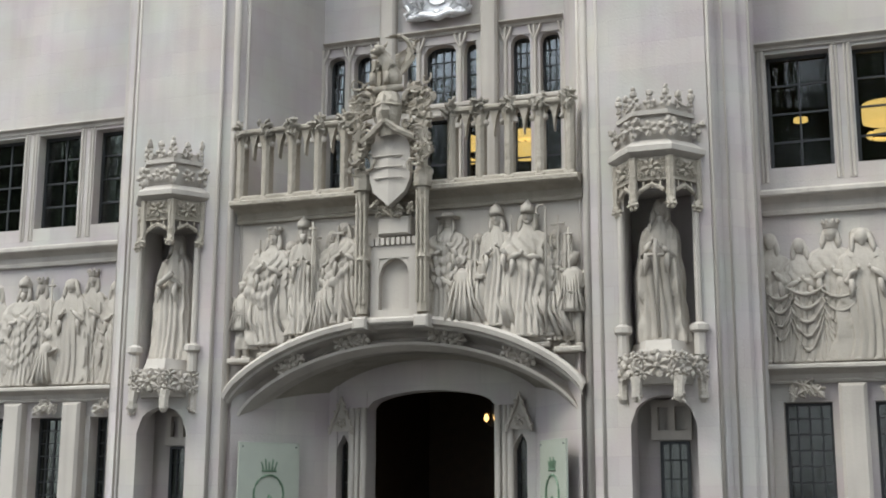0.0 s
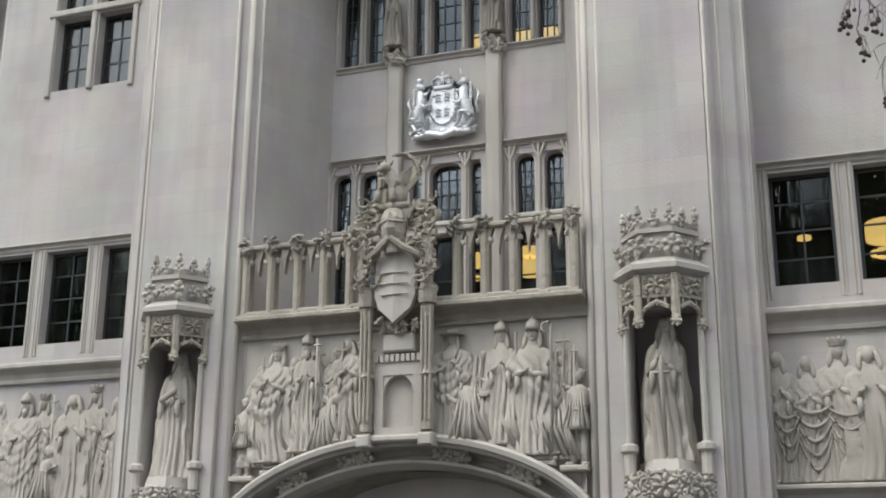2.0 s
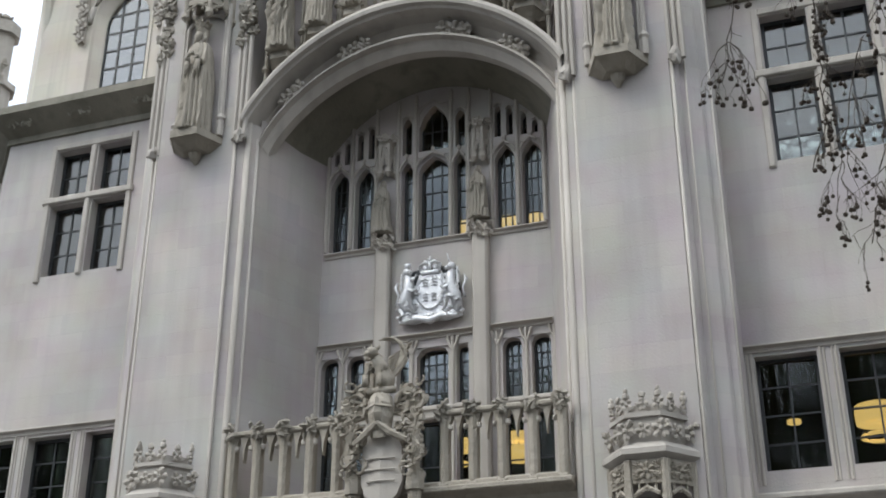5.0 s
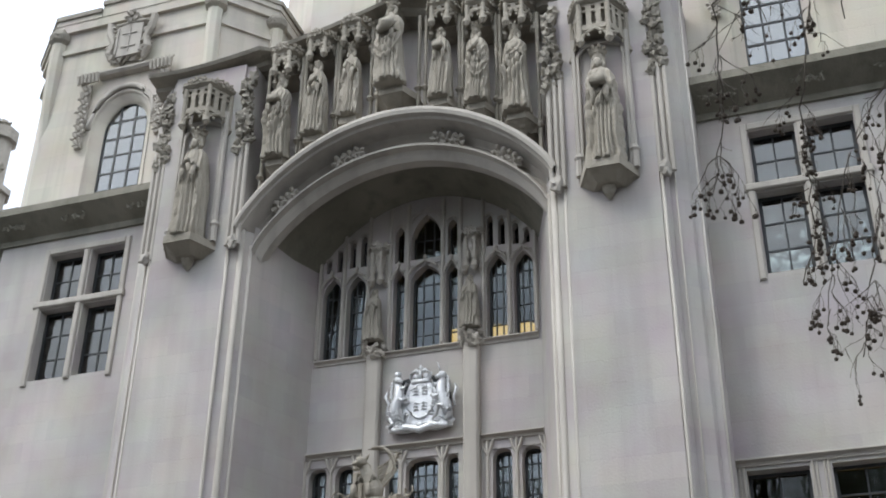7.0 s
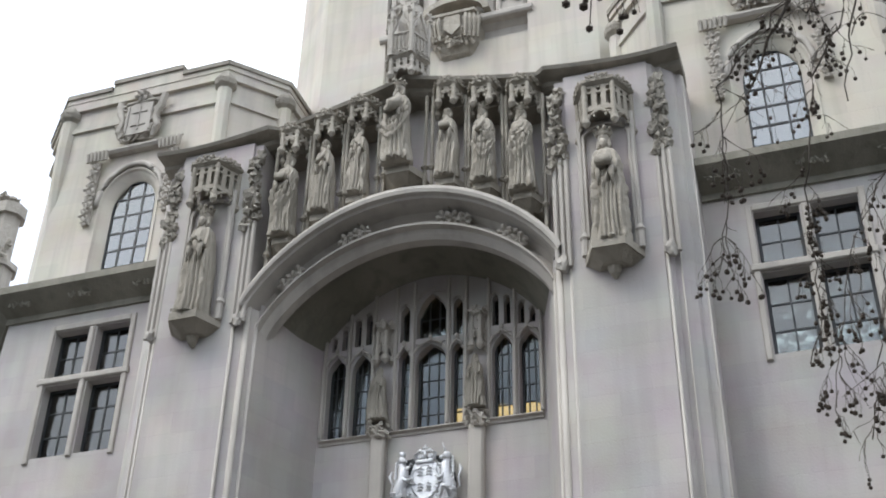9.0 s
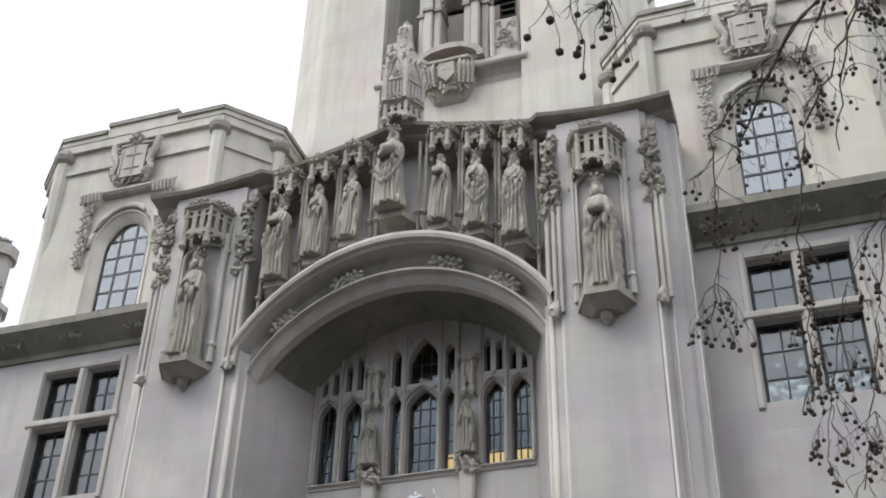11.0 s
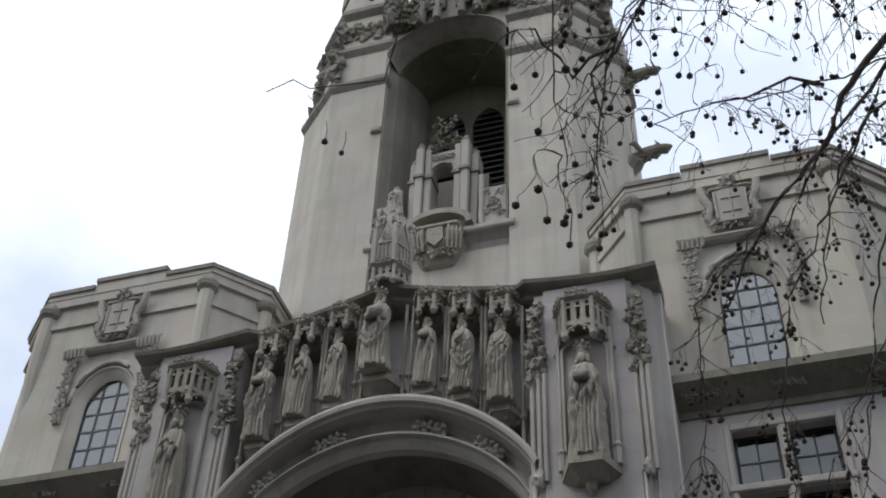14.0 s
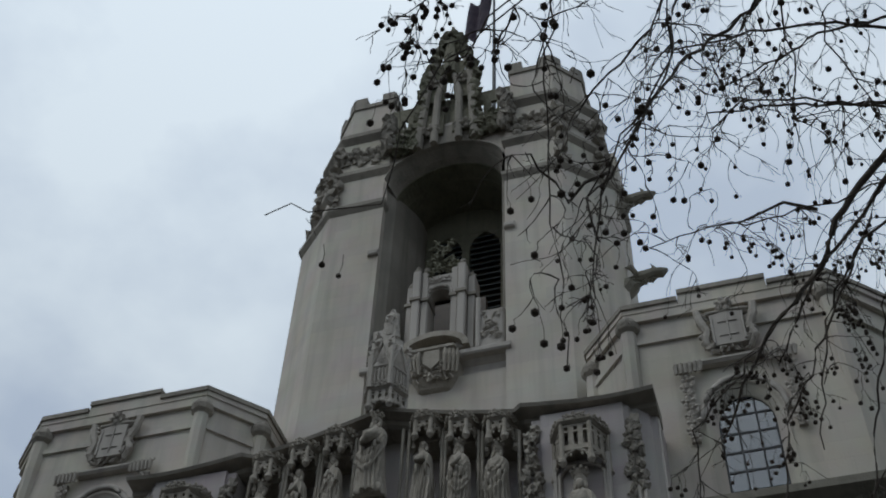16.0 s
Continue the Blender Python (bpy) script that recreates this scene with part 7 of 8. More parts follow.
for s in (-1, 1):
    for k, (x, z, r, t0, fl) in enumerate(((0.42, 7.75, 0.22, 0.5, 1), (0.55, 7.45, 0.2, 2.0, -1), (0.48, 7.12, 0.17, 1.0, 1), (0.5, 6.8, 0.16, 3.0, -1), (0.62, 7.85, 0.18, 2.4, 1), (0.6, 7.2, 0.15, 0.9, 1), (0.62, 6.95, 0.13, 4.0, -1), (0.36, 7.98, 0.14, 5.0, 1), (0.58, 6.62, 0.12, 2.2, 1))):
        bm = bmesh.new()
        scroll(bm, s * x, 17.66 + 0.02 * k, z, r, t0 if s > 0 else math.pi - t0, fl * s, 0.05, rr)
        part("mantling", bm, AGED, ach)
    for k in range(15):
        bm = bmesh.new()
        z = 6.62 + 1.5 * (k + 0.5) / 15
        scroll(bm, s * rr.uniform(0.3, 0.68) * (1.0 if z > 7.1 else 0.92), 17.6 + rr.uniform(-0.04, 0.08), z, rr.uniform(0.1, 0.17), rr.uniform(0, 6.28), rr.choice((-1, 1)), 0.026, rr)
        part("curl", bm, AGED, ach)
    for k in range(5):
        bm = bmesh.new()
        o, dz = 0.05 * k, -0.12 * k
        tube(bm, [(s * 0.2, 17.7, 7.8 + dz * 0.4), (s * (0.42 + o), 17.64, 7.98 + dz), (s * (0.66 - o * 0.4), 17.7, 7.72 + dz), (s * (0.5 + o * 0.3), 17.66, 7.42 + dz * 1.2), (s * (0.64 - o * 0.3), 17.72, 7.1 + dz * 1.2), (s * (0.46 + o * 0.2), 17.7, 6.86 + dz)],
             [0.03, 0.06, 0.065, 0.055, 0.05, 0.018], 6)
        part("ribbon", bm, AGED, ach)
    # tall side posts with lantern heads
    bm = bmesh.new()
    tube(bm, [(s * 0.52, 17.85, 4.35), (s * 0.52, 17.85, 5.9), (s * 0.52, 17.8, 6.35)], [0.1, 0.085, 0.11], 8)
    tube(bm, [(s * 0.52, 17.8, 6.35), (s * 0.52, 17.8, 6.42), (s * 0.52, 17.8, 6.6), (s * 0.52, 17.8, 6.7)], [0.15, 0.16, 0.15, 0.08], 8)
    for k in range(3):
        tube(bm, [(s * (0.45 + 0.07 * k), 17.76, 4.5), (s * (0.45 + 0.07 * k), 17.74, 6.3)], 0.025, 5)
    tube(bm, [(s * 0.52, 17.84, 5.15), (s * 0.52, 17.84, 5.22), (s * 0.52, 17.84, 5.3)], [0.09, 0.14, 0.09], 8)
    part("side_post", bm, AGED, ach)
bm = bmesh.new()
pierced(bm, -0.4, 0.4, 4.3, 5.45, 17.9, 18.2, [(-0.26, 0.26, 4.42, 5.25)])
head(bm, -0.26, 0.26, 4.95, 5.25, 17.92, 18.1, 0.5, 12)
box(bm, -0.26, 0.26, 18.05, 18.2, 4.42, 5.25)
part("blank_niche", bm, DRESSED, ach, "blank arched panel")
bm = bmesh.new()
for k in range(9):
    box(bm, -0.4 + 0.09 * k, -0.34 + 0.09 * k, 17.86, 18.1, 5.46, 5.58)
part("battlement", bm, DRESSED, ach)
bm = bmesh.new()
box(bm, -0.28, 0.28, 17.86, 18.2, 5.62, 5.92, 0.03)
part("tablet", bm, DRESSED, ach)
bm = bmesh.new()
foliage(bm, -0.34, 0.34, 17.8, 5.93, 6.12, 18, 0.07, rr, 0.05)
tagged(part("leaf_base", bm, AGED, ach), kind="stuff")
bm = bmesh.new()
box(bm, -0.52, 0.52, 17.78, 18.2, 4.18, 4.29, 0.03)
for s in (-1, 1):
    box(bm, s * 0.52 - 0.12, s * 0.52 + 0.12, 17.72, 18.2, 4.1, 4.3, 0.03)
part("base", bm, DRESSED, ach)

# ---------------------------------------------------------------- silvered royal arms in the recess
arms = thing("royal_arms", "silver-white metal coat of arms fixed to the recess wall", "coat of arms")
Y = 19.9
bm = bmesh.new()
pts = [(-0.22, 10.95), (-0.23, 10.55), (-0.14, 10.35), (0, 10.26), (0.14, 10.35), (0.23, 10.55), (0.22, 10.95)]
slab(bm, pts, Y - 0.06, Y + 0.06)
part("shield", bm, SILVER, arms)
bm = bmesh.new()
tube(bm, [(0.25 * math.cos(a), Y - 0.05, 10.62 + 0.33 * math.sin(a)) for a in (k * math.pi / 12 for k in range(25))], 0.024, 6)
part("garter", bm, SILVER, arms, "", True)
for x, z in ((-0.09, 10.8), (0.09, 10.8), (-0.08, 10.5), (0.08, 10.5)):
    bm = bmesh.new()
    for k in range(3):
        tube(bm, [(x - 0.06, Y - 0.07, z - 0.06 + 0.06 * k), (x, Y - 0.085, z - 0.04 + 0.06 * k), (x + 0.06, Y - 0.07, z - 0.06 + 0.06 * k)], [0.008, 0.02, 0.008], 5)
    part("quarter", bm, SILVER, arms)
bm = bmesh.new()
box(bm, -0.18, 0.18, Y - 0.1, Y + 0.05, 10.98, 11.05, 0.015)
for s in (-1, 1):
    tube(bm, [(s * 0.17, Y - 0.05, 11.04), (s * 0.2, Y - 0.06, 11.16), (s * 0.1, Y - 0.07, 11.24), (0, Y - 0.07, 11.19)], 0.035, 6)
    ball(bm, (s * 0.1, Y - 0.03, 11.12), (0.07, 0.04, 0.08), 0.2)
tube(bm, [(0, Y - 0.07, 11.05), (0, Y - 0.08, 11.22)], 0.03, 6)
tube(bm, [(0, Y - 0.07, 11.2), (0, Y - 0.07, 11.34)], 0.018, 4)
tube(bm, [(-0.05, Y - 0.07, 11.28), (0.05, Y - 0.07, 11.28)], 0.018, 4)
part("crown", bm, SILVER, arms, "", True)
for s in (-1, 1):
    bm = bmesh.new()
    tube(bm, [(s * 0.54, Y - 0.02, 10.3), (s * 0.5, Y - 0.06, 10.48), (s * 0.42, Y - 0.08, 10.7), (s * 0.41, Y - 0.08, 10.88), (s * 0.45, Y - 0.07, 11.0)], [0.08, 0.115, 0.1, 0.1, 0.065], 9)
    ball(bm, (s * 0.44, Y - 0.1, 11.06), (0.085, 0.08, 0.085), 0.2, 2)
    tube(bm, [(s * 0.4, Y - 0.14, 11.04), (s * 0.33, Y - 0.17, 11.0)], [0.05, 0.03], 6)
    for k in range(6):
        tube(bm, [(s * (0.5 + 0.015 * k), Y - 0.08, 11.1 - 0.05 * k), (s * (0.56 + 0.01 * (k % 2)), Y - 0.1, 11.02 - 0.06 * k), (s * 0.53, Y - 0.11, 10.95 - 0.06 * k)], [0.012, 0.026, 0.01], 5)
    tube(bm, [(s * 0.4, Y - 0.12, 10.86), (s * 0.3, Y - 0.15, 10.88), (s * 0.24, Y - 0.13, 10.97)], [0.045, 0.035, 0.028], 6)
    tube(bm, [(s * 0.42, Y - 0.13, 10.7), (s * 0.32, Y - 0.17, 10.62), (s * 0.24, Y - 0.13, 10.68)], [0.045, 0.035, 0.028], 6)
    tube(bm, [(s * 0.5, Y - 0.1, 10.46), (s * 0.38, Y - 0.16, 10.44), (s * 0.33, Y - 0.12, 10.26), (s * 0.26, Y - 0.12, 10.2)], [0.075, 0.055, 0.035, 0.03], 6)
    tube(bm, [(s * 0.54, Y - 0.06, 10.44), (s * 0.6, Y - 0.1, 10.3), (s * 0.52, Y - 0.1, 10.2), (s * 0.58, Y - 0.1, 10.12)], [0.085, 0.06, 0.04, 0.035], 6)
    tube(bm, [(s * 0.56, Y - 0.02, 10.4), (s * 0.68, Y - 0.03, 10.46), (s * 0.64, Y - 0.03, 10.64), (s * 0.7, Y - 0.03, 10.8), (s * 0.66, Y - 0.03, 10.9)], [0.02, 0.024, 0.02, 0.034, 0.012], 6)
    if s < 0:
        tube(bm, [(s * 0.44, Y - 0.09, 11.13), (s * 0.44, Y - 0.09, 11.17), (s * 0.44, Y - 0.09, 11.22)], [0.05, 0.055, 0.07], 8)
    else:
        tube(bm, [(s * 0.42, Y - 0.12, 11.12), (s * 0.36, Y - 0.14, 11.32)], [0.02, 0.006], 6)
    part("supporter", bm, SILVER, arms, "silvered beast supporter", True)
bm = bmesh.new()
tube(bm, [(-0.66, Y - 0.02, 10.2), (-0.5, Y - 0.06, 10.08), (-0.25, Y - 0.07, 10.12), (0, Y - 0.07, 10.04), (0.25, Y - 0.07, 10.12), (0.5, Y - 0.06, 10.08), (0.66, Y - 0.02, 10.2)], [0.03, 0.055, 0.07, 0.075, 0.07, 0.055, 0.03], 7)
for x in (-0.45, -0.2, 0, 0.2, 0.45):
    ball(bm, (x, Y - 0.07, 10.14), (0.09, 0.05, 0.06), 0.6, 1, x)
part("ribbon", bm, SILVER, arms, "silver ribbon below the arms", True)
bm = bmesh.new()
slab(bm, [(-0.6, 10.1), (0.6, 10.1), (0.58, 10.6), (0.5, 11.1), (0.2, 11.15), (-0.2, 11.15), (-0.5, 11.1), (-0.58, 10.6)], 19.935, 19.955)
part("backing", bm, IRON, arms, "dark backing behind the arms")
bm = bmesh.new()
slab(bm, [(-0.62, 10.08), (-0.3, 10.03), (0.0, 10.08), (0.3, 10.03), (0.62, 10.08), (0.6, 10.42), (0.5, 10.6), (0.46, 10.9), (0.3, 10.78), (0.22, 11.0), (-0.22, 11.0), (-0.3, 10.78), (-0.46, 10.9), (-0.5, 10.6), (-0.6, 10.42)], 19.87, 19.934)
part("ground_plate", bm, SILVER, arms, "silvered plate behind the beasts")
rr = random.Random(19)
for s in (-1, 1):
    for k in range(16):
        bm = bmesh.new()
        z = rr.uniform(10.1, 10.72)
        scroll(bm, s * rr.uniform(0.24, 0.58 - 0.25 * max(0, z - 10.4)), 19.83, z, rr.uniform(0.05, 0.1), rr.uniform(0, 6.28), rr.choice((-1, 1)), 0.02, rr)
        part("curl", bm, SILVER, arms)


# ---------------------------------------------------------------- plane tree reaching in front of the building
tree = thing("plane_tree", "bare London plane tree with hanging round seed balls", "tree")
bm = bmesh.new()
tube(bm, [(11.6, 4.2, 0), (11.6, 4.2, 0.5), (11.5, 4.25, 2.5), (11.35, 4.2, 5.0), (11.3, 4.1, 7.2), (11.5, 3.9, 10.5)], [0.48, 0.36, 0.31, 0.27, 0.22, 0.12], 14)
part("trunk", bm, BARK, tree, "mottled grey-brown trunk", True)
rng = random.Random(404)
twigs, balls = bmesh.new(), bmesh.new()


def crooked(points, wob, rng):
    """More points along a line, jittered, so that it bends like wood."""
    out = []
    for a, b in zip(points, points[1:]):
        a, b = Vector(a), Vector(b)
        n = max(1, int((b - a).length / 0.075))
        for k in range(n):
            p = a.lerp(b, k / n)
            out.append(p + Vector((rng.gauss(0, wob), rng.gauss(0, wob), rng.gauss(0, wob))))
    return out + [Vector(points[-1])]


def hang_ball(p, rng):
    """A seed ball on its thin stalk below p."""
    drop = rng.uniform(0.03, 0.11)
    q = p + Vector((rng.uniform(-0.02, 0.02), rng.uniform(-0.02, 0.02), -drop))
    tube(twigs, [p, p.lerp(q, 0.5) + Vector((0.006, 0, 0)), q], 0.0014, 3)
    r = rng.uniform(0.0095, 0.015)
    ball(balls, q, (r, r, r), 0.12, 1, rng.random() * 9)


def sprout(p, way, length, r, depth, n_balls, rng, droop=0.2):
    """A wavy twig that bends down under its own weight, with side twigs and seed balls."""
    pts, dirs = [p], []
    d = way.normalized()
    steps = max(4, int(length / 0.032))
    bend = Vector((rng.gauss(0, 0.2), rng.gauss(0, 0.16), 0))
    for k in range(steps):
        if k % 4 == 3:
            bend = Vector((rng.gauss(0, 0.22), rng.gauss(0, 0.18), rng.gauss(0, 0.10)))
        d = (d + bend + Vector((rng.gauss(0, 0.13), rng.gauss(0, 0.11), rng.gauss(0, 0.09) - droop))).normalized()
        dirs.append(d.copy())
        pts.append(pts[-1] + d * (length / steps))
    tube(twigs, pts, [max(0.0011, 0.68 * r * (1 - 0.65 * k / steps)) * (1.35 if k % 3 == 1 else 1.0) for k in range(steps + 1)], 4)
    if depth > 0:
        for _ in range(rng.randint(1, 3)):
            k = rng.randint(1, steps - 1)
            side = Vector((rng.gauss(0, 0.7), rng.gauss(0, 0.5), rng.gauss(-0.15, 0.4)))
            sprout(pts[k], dirs[k] * 0.9 + side.normalized() * 0.8, length * rng.uniform(0.22, 0.5), r * 0.68, depth - 1, max(0, n_balls - 1), rng, droop)
    for _ in range(max(0, rng.randint(-1, n_balls))):
        hang_ball(pts[rng.randint(steps // 2, steps)], rng)


def branch(name, first_r, last_r, join, count, nb, *pts):
    """A bough through the given points: first and last radius, where it joins the tree, twigs grown from it, balls on each."""
    line = crooked(pts, 0.008 if first_r > 0.01 else 0.010, rng)
    if join:
        line = crooked([join, Vector(join).lerp(Vector(pts[0]), 0.5) + Vector((0, 0, 0.25)), pts[0]], 0.012, rng) + line[1:]
    n = len(line)
    bm = bmesh.new()
    start = first_r * (1.9 if first_r > 0.015 else 1.25 if join else 1)
    tube(bm, line, [start + (last_r - start) * (k / (n - 1)) ** (0.7 if join else 1) for k in range(n)], 7)
    part("branch", bm, TWIG, tree, "dark bare branch", True)
    inner = crooked(pts, 0.004, rng)
    for _ in range(count):
        p = inner[rng.randrange(1, len(inner))]
        way = Vector((rng.gauss(-0.15, 0.9), rng.gauss(0, 0.6), rng.gauss(-0.2, 0.8))) if name in "abjk" else Vector((rng.gauss(-0.05, 0.5), rng.gauss(0, 0.35), rng.gauss(-0.7, 0.4)))
        sprout(p, way, rng.uniform(0.25, 0.62) * (0.22 if name == "e" else 0.5 if name in "fghimn" else 1.45 if name == "q" else 1.0), 0.0024 if name == "e" else 0.0038, 2 if name in "abcdjhkq" else 1, nb, rng)


branch("a", 0.045, 0.005, (11.35, 4.2, 5.6), 17, 2,
       (9.01, 4.18, 7.59), (8.28, 4.36, 6.99), (8.03, 4.4, 6.73), (7.76, 4.49, 6.28), (7.51, 4.5, 6.01), (7.31, 4.61, 5.75), (7.17, 4.68, 5.51))
branch("b", 0.018, 0.004, (11.3, 4.1, 7.0), 13, 2,
       (8.58, 3.9, 6.64), (8.21, 3.68, 6.51), (7.9, 3.53, 6.41), (7.64, 3.38, 6.3), (7.39, 3.32, 6.24))
branch("c", 0.016, 0.004, (11.3, 4.1, 7.2), 18, 2,
       (8.14, 2.76, 6.86), (7.66, 2.93, 6.36), (7.31, 2.84, 5.96), (7.12, 2.88, 5.69), (6.96, 2.97, 5.48), (6.86, 2.96, 5.36), (6.89, 3.03, 5.17))
branch("d", 0.012, 0.004, (9.0, 3.4, 7.2), 16, 2,
       (7.55, 2.5, 6.49), (7.33, 2.66, 6.07), (7.28, 2.72, 5.79), (7.09, 2.83, 5.59))
branch("e", 0.0065, 0.002, (8.14, 2.76, 6.86), 7, 1,
       (7.05, 1.89, 5.78), (6.8, 2.04, 5.35), (6.65, 2.08, 5.19), (6.54, 2.06, 5.06), (6.47, 2.12, 4.95), (6.36, 2.22, 4.8), (6.28, 2.29, 4.71), (6.16, 2.28, 4.68), (6.07, 2.26, 4.66), (6.02, 2.22, 4.68), (5.94, 2.2, 4.65))
branch("f", 0.0065, 0.002, (8.14, 2.76, 6.86), 16, 2,
       (7.04, 1.89, 5.56), (6.95, 1.98, 5.17), (6.9, 2.07, 5.0), (6.88, 2.23, 4.77), (6.84, 2.38, 4.52), (6.83, 2.51, 4.41), (6.81, 2.64, 4.29), (6.8, 2.7, 4.24))
branch("g", 0.008, 0.003, None, 6, 1,
       (6.96, 2.97, 5.48), (6.79, 2.94, 5.36), (6.69, 2.71, 5.39), (6.65, 2.65, 5.31))
branch("h", 0.010, 0.003, (9.01, 4.18, 7.59), 32, 4,
       (8.2, 4.95, 7.16), (7.79, 5.21, 6.54), (7.5, 5.35, 6.1), (7.39, 5.5, 5.6), (7.34, 5.7, 5.31), (7.34, 5.83, 4.9), (7.23, 5.96, 4.7))
branch("i", 0.006, 0.002, None, 24, 4,
       (7.51, 4.5, 6.01), (7.05, 4.57, 5.48), (7.01, 4.85, 5.12), (6.95, 4.98, 4.92), (6.89, 5.08, 4.77))
branch("j", 0.018, 0.004, (11.4, 4.0, 8.6), 14, 2,
       (8.5, 3.77, 7.38), (8.03, 3.6, 7.09), (7.8, 3.57, 6.89), (7.53, 3.51, 6.7))
branch("k", 0.016, 0.003, (11.35, 4.2, 5.4), 13, 3,
       (8.38, 4.25, 6.53), (8.02, 4.29, 6.29), (7.79, 4.45, 6.03), (7.72, 4.49, 5.86), (7.61, 4.76, 5.41))
branch("m", 0.007, 0.003, (8.38, 4.25, 6.53), 18, 5,
       (7.9, 5.45, 5.9), (7.67, 5.65, 5.0), (7.57, 5.78, 4.57), (7.46, 5.94, 4.23))
branch("b", 0.012, 0.003, (11.3, 4.1, 7.1), 10, 2,
       (8.23, 3.93, 6.3), (7.9, 3.96, 6.2), (7.57, 3.92, 6.13), (7.29, 3.9, 6.16), (7.01, 3.87, 6.04))
branch("n", 0.008, 0.002, (8.14, 2.76, 6.86), 40, 3,
       (6.84, 1.91, 6.2), (6.54, 2.11, 5.85), (6.41, 2.19, 5.66), (6.34, 2.28, 5.48))
branch("m", 0.007, 0.002, (8.38, 4.25, 6.53), 20, 5,
       (7.89, 5.06, 5.48), (7.74, 5.2, 5.3), (7.54, 5.38, 5.06), (7.4, 5.63, 4.64), (7.32, 5.78, 4.35))
branch("g", 0.005, 0.002, None, 14, 2,
       (6.96, 2.97, 5.48), (6.88, 3.08, 5.26), (6.82, 3.17, 5.04), (6.77, 3.22, 4.98))
for p in ((6.11, 2.31, 4.58), (6.16, 2.36, 4.57), (6.8, 2.72, 4.27), (7.13, 2.74, 4.86), (7.23, 2.77, 5.1), (7.02, 2.94, 5.2), (6.76, 2.1, 5.28)):
    hang_ball(Vector(p), rng)
branch("p", 0.007, 0.003, (7.4, 2.2, 6.4), 12, 2, (7.32, 2.3, 5.58), (7.3, 2.46, 5.49), (7.18, 2.61, 5.39), (6.95, 2.78, 5.25), (6.89, 2.83, 5.2))
branch("p", 0.009, 0.004, (7.4, 2.3, 6.4), 14, 2, (7.35, 2.35, 5.78), (7.24, 2.48, 5.71), (7.11, 2.58, 5.65), (6.92, 2.68, 5.56))
branch("p", 0.012, 0.004, (9.01, 4.18, 7.59), 20, 2, (8.21, 3.58, 6.33), (7.78, 3.5, 6.45), (7.56, 3.47, 6.49), (7.4, 3.56, 6.43))
branch("p", 0.006, 0.003, (7.9, 2.6, 6.3), 10, 2, (7.88, 2.7, 6.01), (7.89, 2.87, 5.89), (8.01, 3.06, 5.75))
branch("p", 0.006, 0.003, (7.75, 2.5, 6.3), 10, 2, (7.76, 2.56, 5.87), (7.73, 2.78, 5.73), (7.7, 2.98, 5.6))
branch("p", 0.012, 0.005, (8.1, 2.7, 6.7), 14, 2, (7.71, 2.75, 6.23), (7.56, 2.91, 6.14), (7.43, 2.87, 6.18))
branch("k", 0.02, 0.006, (11.35, 4.2, 5.9), 16, 2, (8.23, 4.18, 6.62), (7.96, 4.42, 6.45), (7.8, 4.51, 6.39), (7.51, 4.84, 6.08))
branch("p", 0.011, 0.004, None, 16, 3, (7.82, 4.04, 6.27), (7.65, 4.0, 6.32), (7.45, 4.04, 6.3), (7.34, 4.04, 6.3))
branch("p", 0.006, 0.0025, (7.6, 1.9, 5.8), 8, 2, (6.95, 1.88, 5.11), (6.84, 1.92, 5.08), (6.72, 1.96, 5.04), (6.66, 2.01, 5.0))
branch("p", 0.005, 0.0025, (7.3, 2.0, 5.7), 4, 1, (6.97, 1.92, 5.09), (6.91, 2.04, 5.02), (6.88, 2.08, 4.99))
branch("q", 0.02, 0.006, (11.4, 4.0, 8.6), 13, 2, (8.33, 2.61, 6.22), (7.63, 2.6, 6.32), (7.17, 2.54, 6.36), (6.77, 2.46, 6.38))
branch("q", 0.016, 0.005, (11.4, 4.0, 8.2), 9, 2, (8.44, 3.43, 6.64), (8.07, 3.34, 6.76), (7.68, 3.33, 6.82), (7.27, 3.33, 6.83))
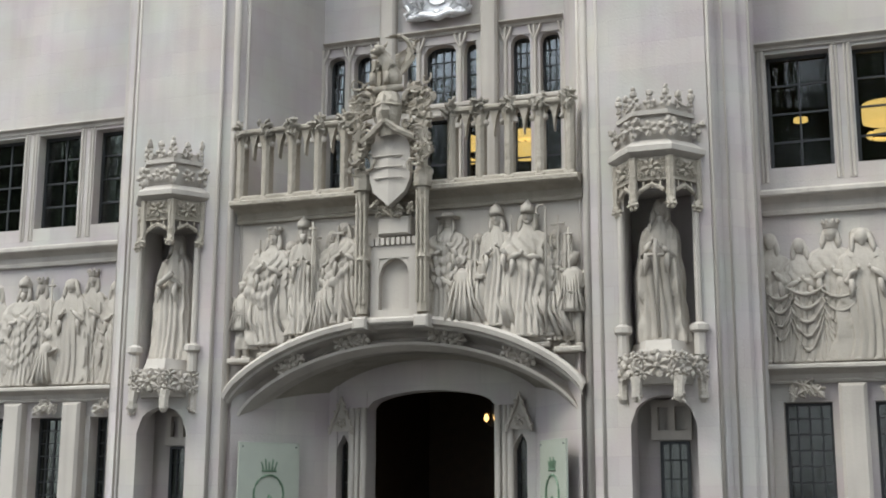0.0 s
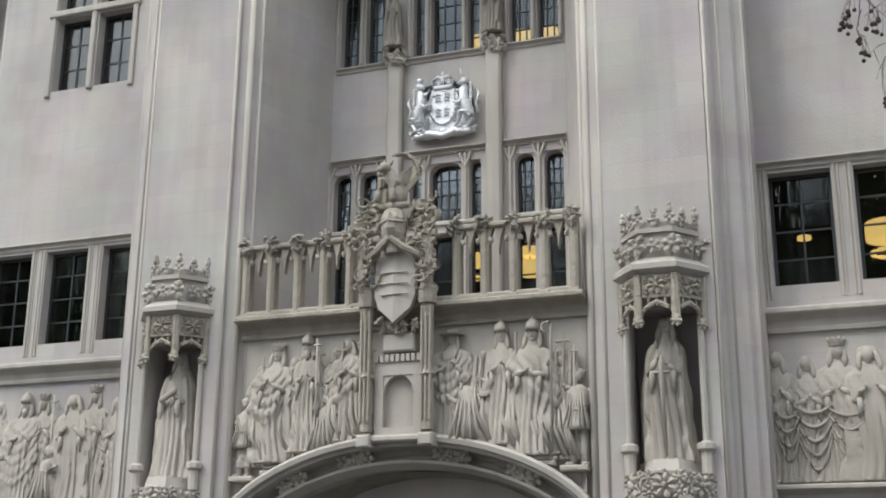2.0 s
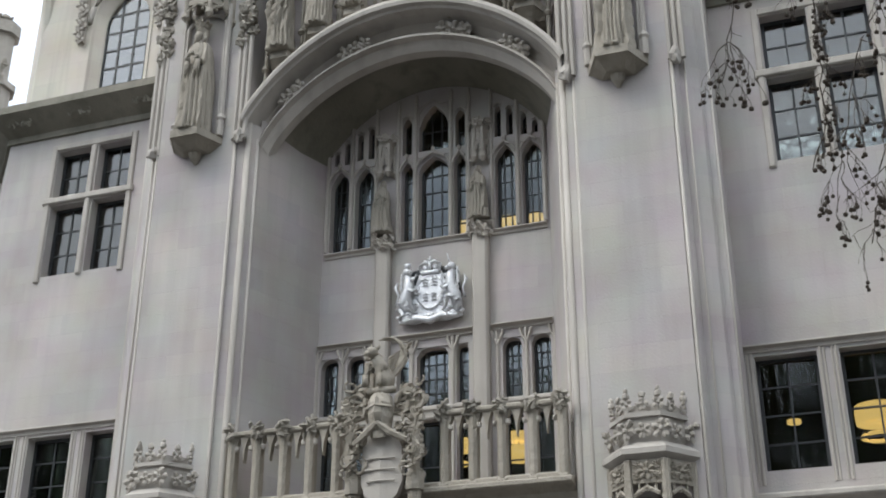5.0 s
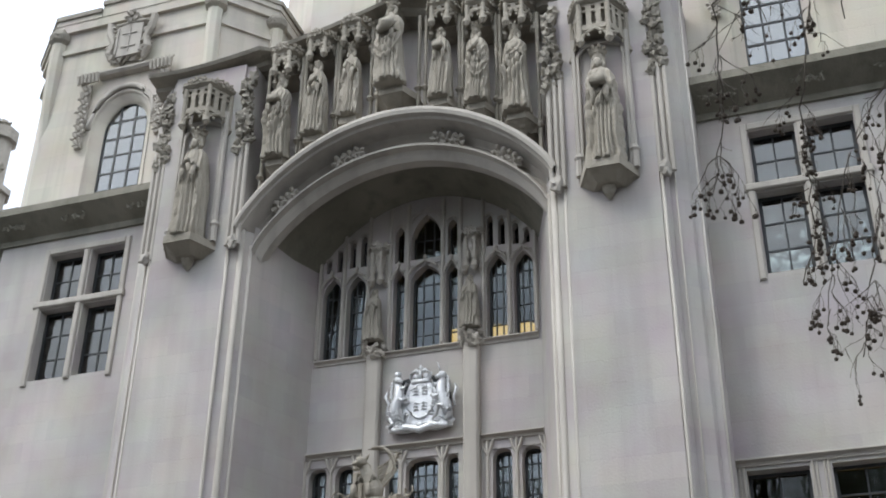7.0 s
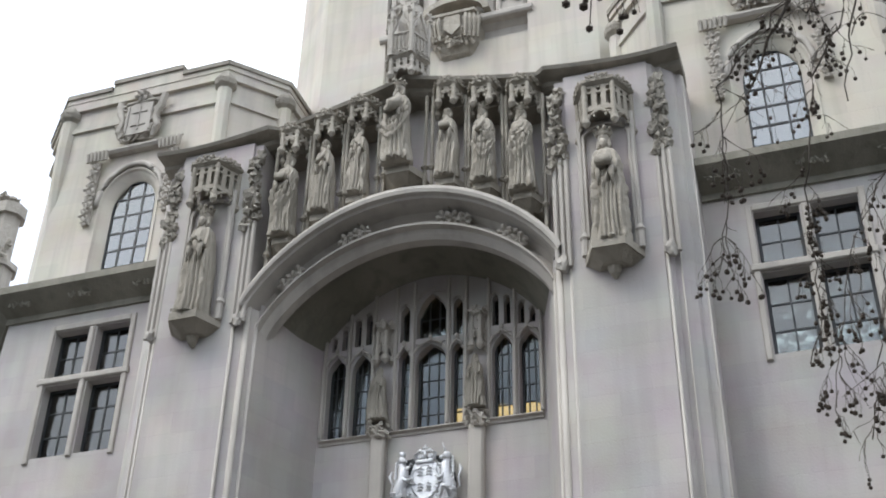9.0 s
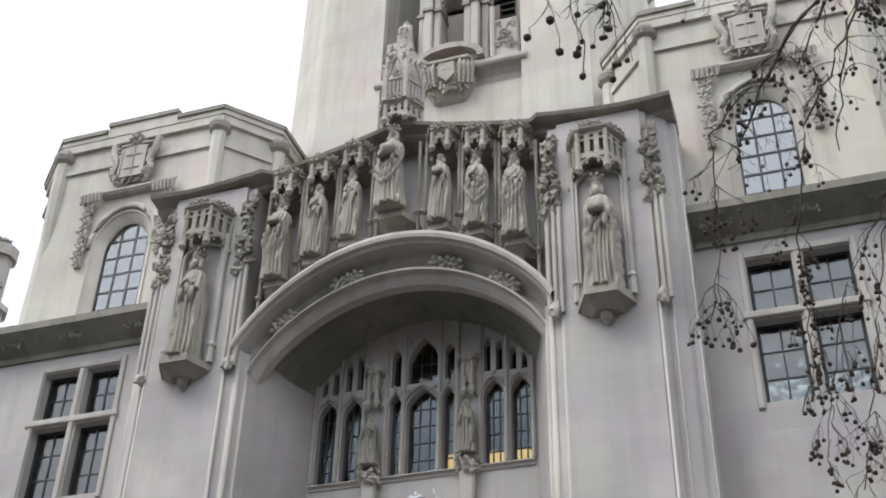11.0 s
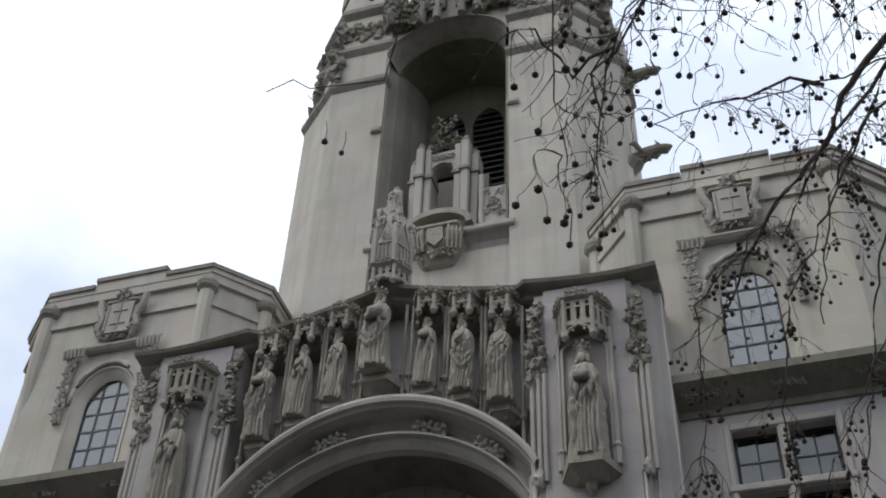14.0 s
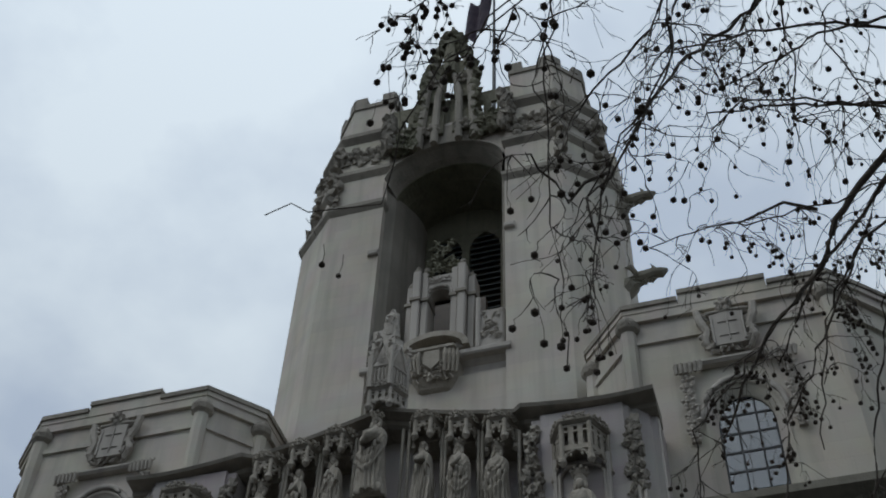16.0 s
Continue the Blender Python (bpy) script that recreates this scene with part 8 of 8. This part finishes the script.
# unseen boughs that fill out the crown, added to shade the east wing
for k in range(26):
    a, z = rng.uniform(-2.6, 0.55), 5.4 + 0.22 * k
    reach = rng.uniform(2.0, 4.2)
    foot = Vector((11.35, 4.15, z * 0.93))
    tip = foot + Vector((reach * math.cos(a) * (1 if math.cos(a) > 0 else 0.2), reach * math.sin(a), rng.uniform(0.8, 2.6)))
    line = crooked([foot, foot.lerp(tip, 0.5) + Vector((0, 0, 0.35)), tip], 0.02, rng)
    bm = bmesh.new()
    tube(bm, line, [0.075 - 0.065 * j / (len(line) - 1) for j in range(len(line))], 6)
    part("branch", bm, BARK, tree, "grey-brown bough out of view, added to shade the east wing", True)
    for _ in range(9):
        sprout(line[rng.randrange(len(line) // 3, len(line))], Vector((rng.gauss(0.4, 0.6), rng.gauss(-0.1, 0.7), rng.gauss(0.2, 0.6))), rng.uniform(0.6, 1.3), 0.009, 1, 1, rng, 0.08)
tagged(part("twig_tangle", twigs, TWIG, tree, "tangle of thin dark twigs"), kind="stuff")
tagged(part("seed_ball", balls, SEED, tree, "small round brown seed balls"), kind="stuff")


# ---------------------------------------------------------------- leafy trees out of view, for window reflections and to shade the east wing
def street_tree(x, y, h, seed):
    rng = random.Random(seed)
    t = thing("street_tree", "unseen dark leafy tree, added for window reflections and east wing shade", "tree", "trees of the square")
    bm = bmesh.new()
    tube(bm, [(0, 0, 0), (0, 0, h * 0.2), (0.1, 0, h * 0.45), (0.1, 0.1, h * 0.8)], [0.4, 0.3, 0.24, 0.06], 10)
    for k in range(9):
        a, z = rng.uniform(0, 6.28), h * rng.uniform(0.3, 0.55)
        tube(bm, [(0.05, 0, z), (1.4 * math.cos(a), 1.4 * math.sin(a), z + h * 0.12), (3.0 * math.cos(a), 3.0 * math.sin(a), z + h * 0.3)], [0.13, 0.08, 0.03], 6)
    part("trunk", bm, BARK, t)
    bm = bmesh.new()
    for _ in range(9000):
        v = Vector((rng.gauss(0, 1), rng.gauss(0, 1), rng.gauss(0, 1))).normalized() * rng.random() ** 0.4
        c = Vector((v.x * 5.0, v.y * 5.0, h * 0.66 + v.z * h * 0.34))
        if noise.noise(c * 0.5) < -0.12:
            continue
        u = Vector((rng.gauss(0, 1), rng.gauss(0, 1), rng.gauss(0, 1))).normalized() * 0.26
        w = u.orthogonal().normalized() * 0.19
        faces(bm, [c - u, c + w, c + u, c - w], [(0, 1, 2, 3)])
    part("crown", bm, LEAF, t)
    t.location = (x, y, 0)
    return t


first = street_tree(4, -9, 22, 1)
# the trees at x 19.5 and 27 are added only to shade the east wing
for x, y, turn in ((13, -8, 70), (19.5, 4, 150), (-9, -13, 250), (-28, -10, 200), (27, 9, 20), (-35, -11, 300)):
    copy_thing(first, pose(x, y, 0, 0, 0, turn))
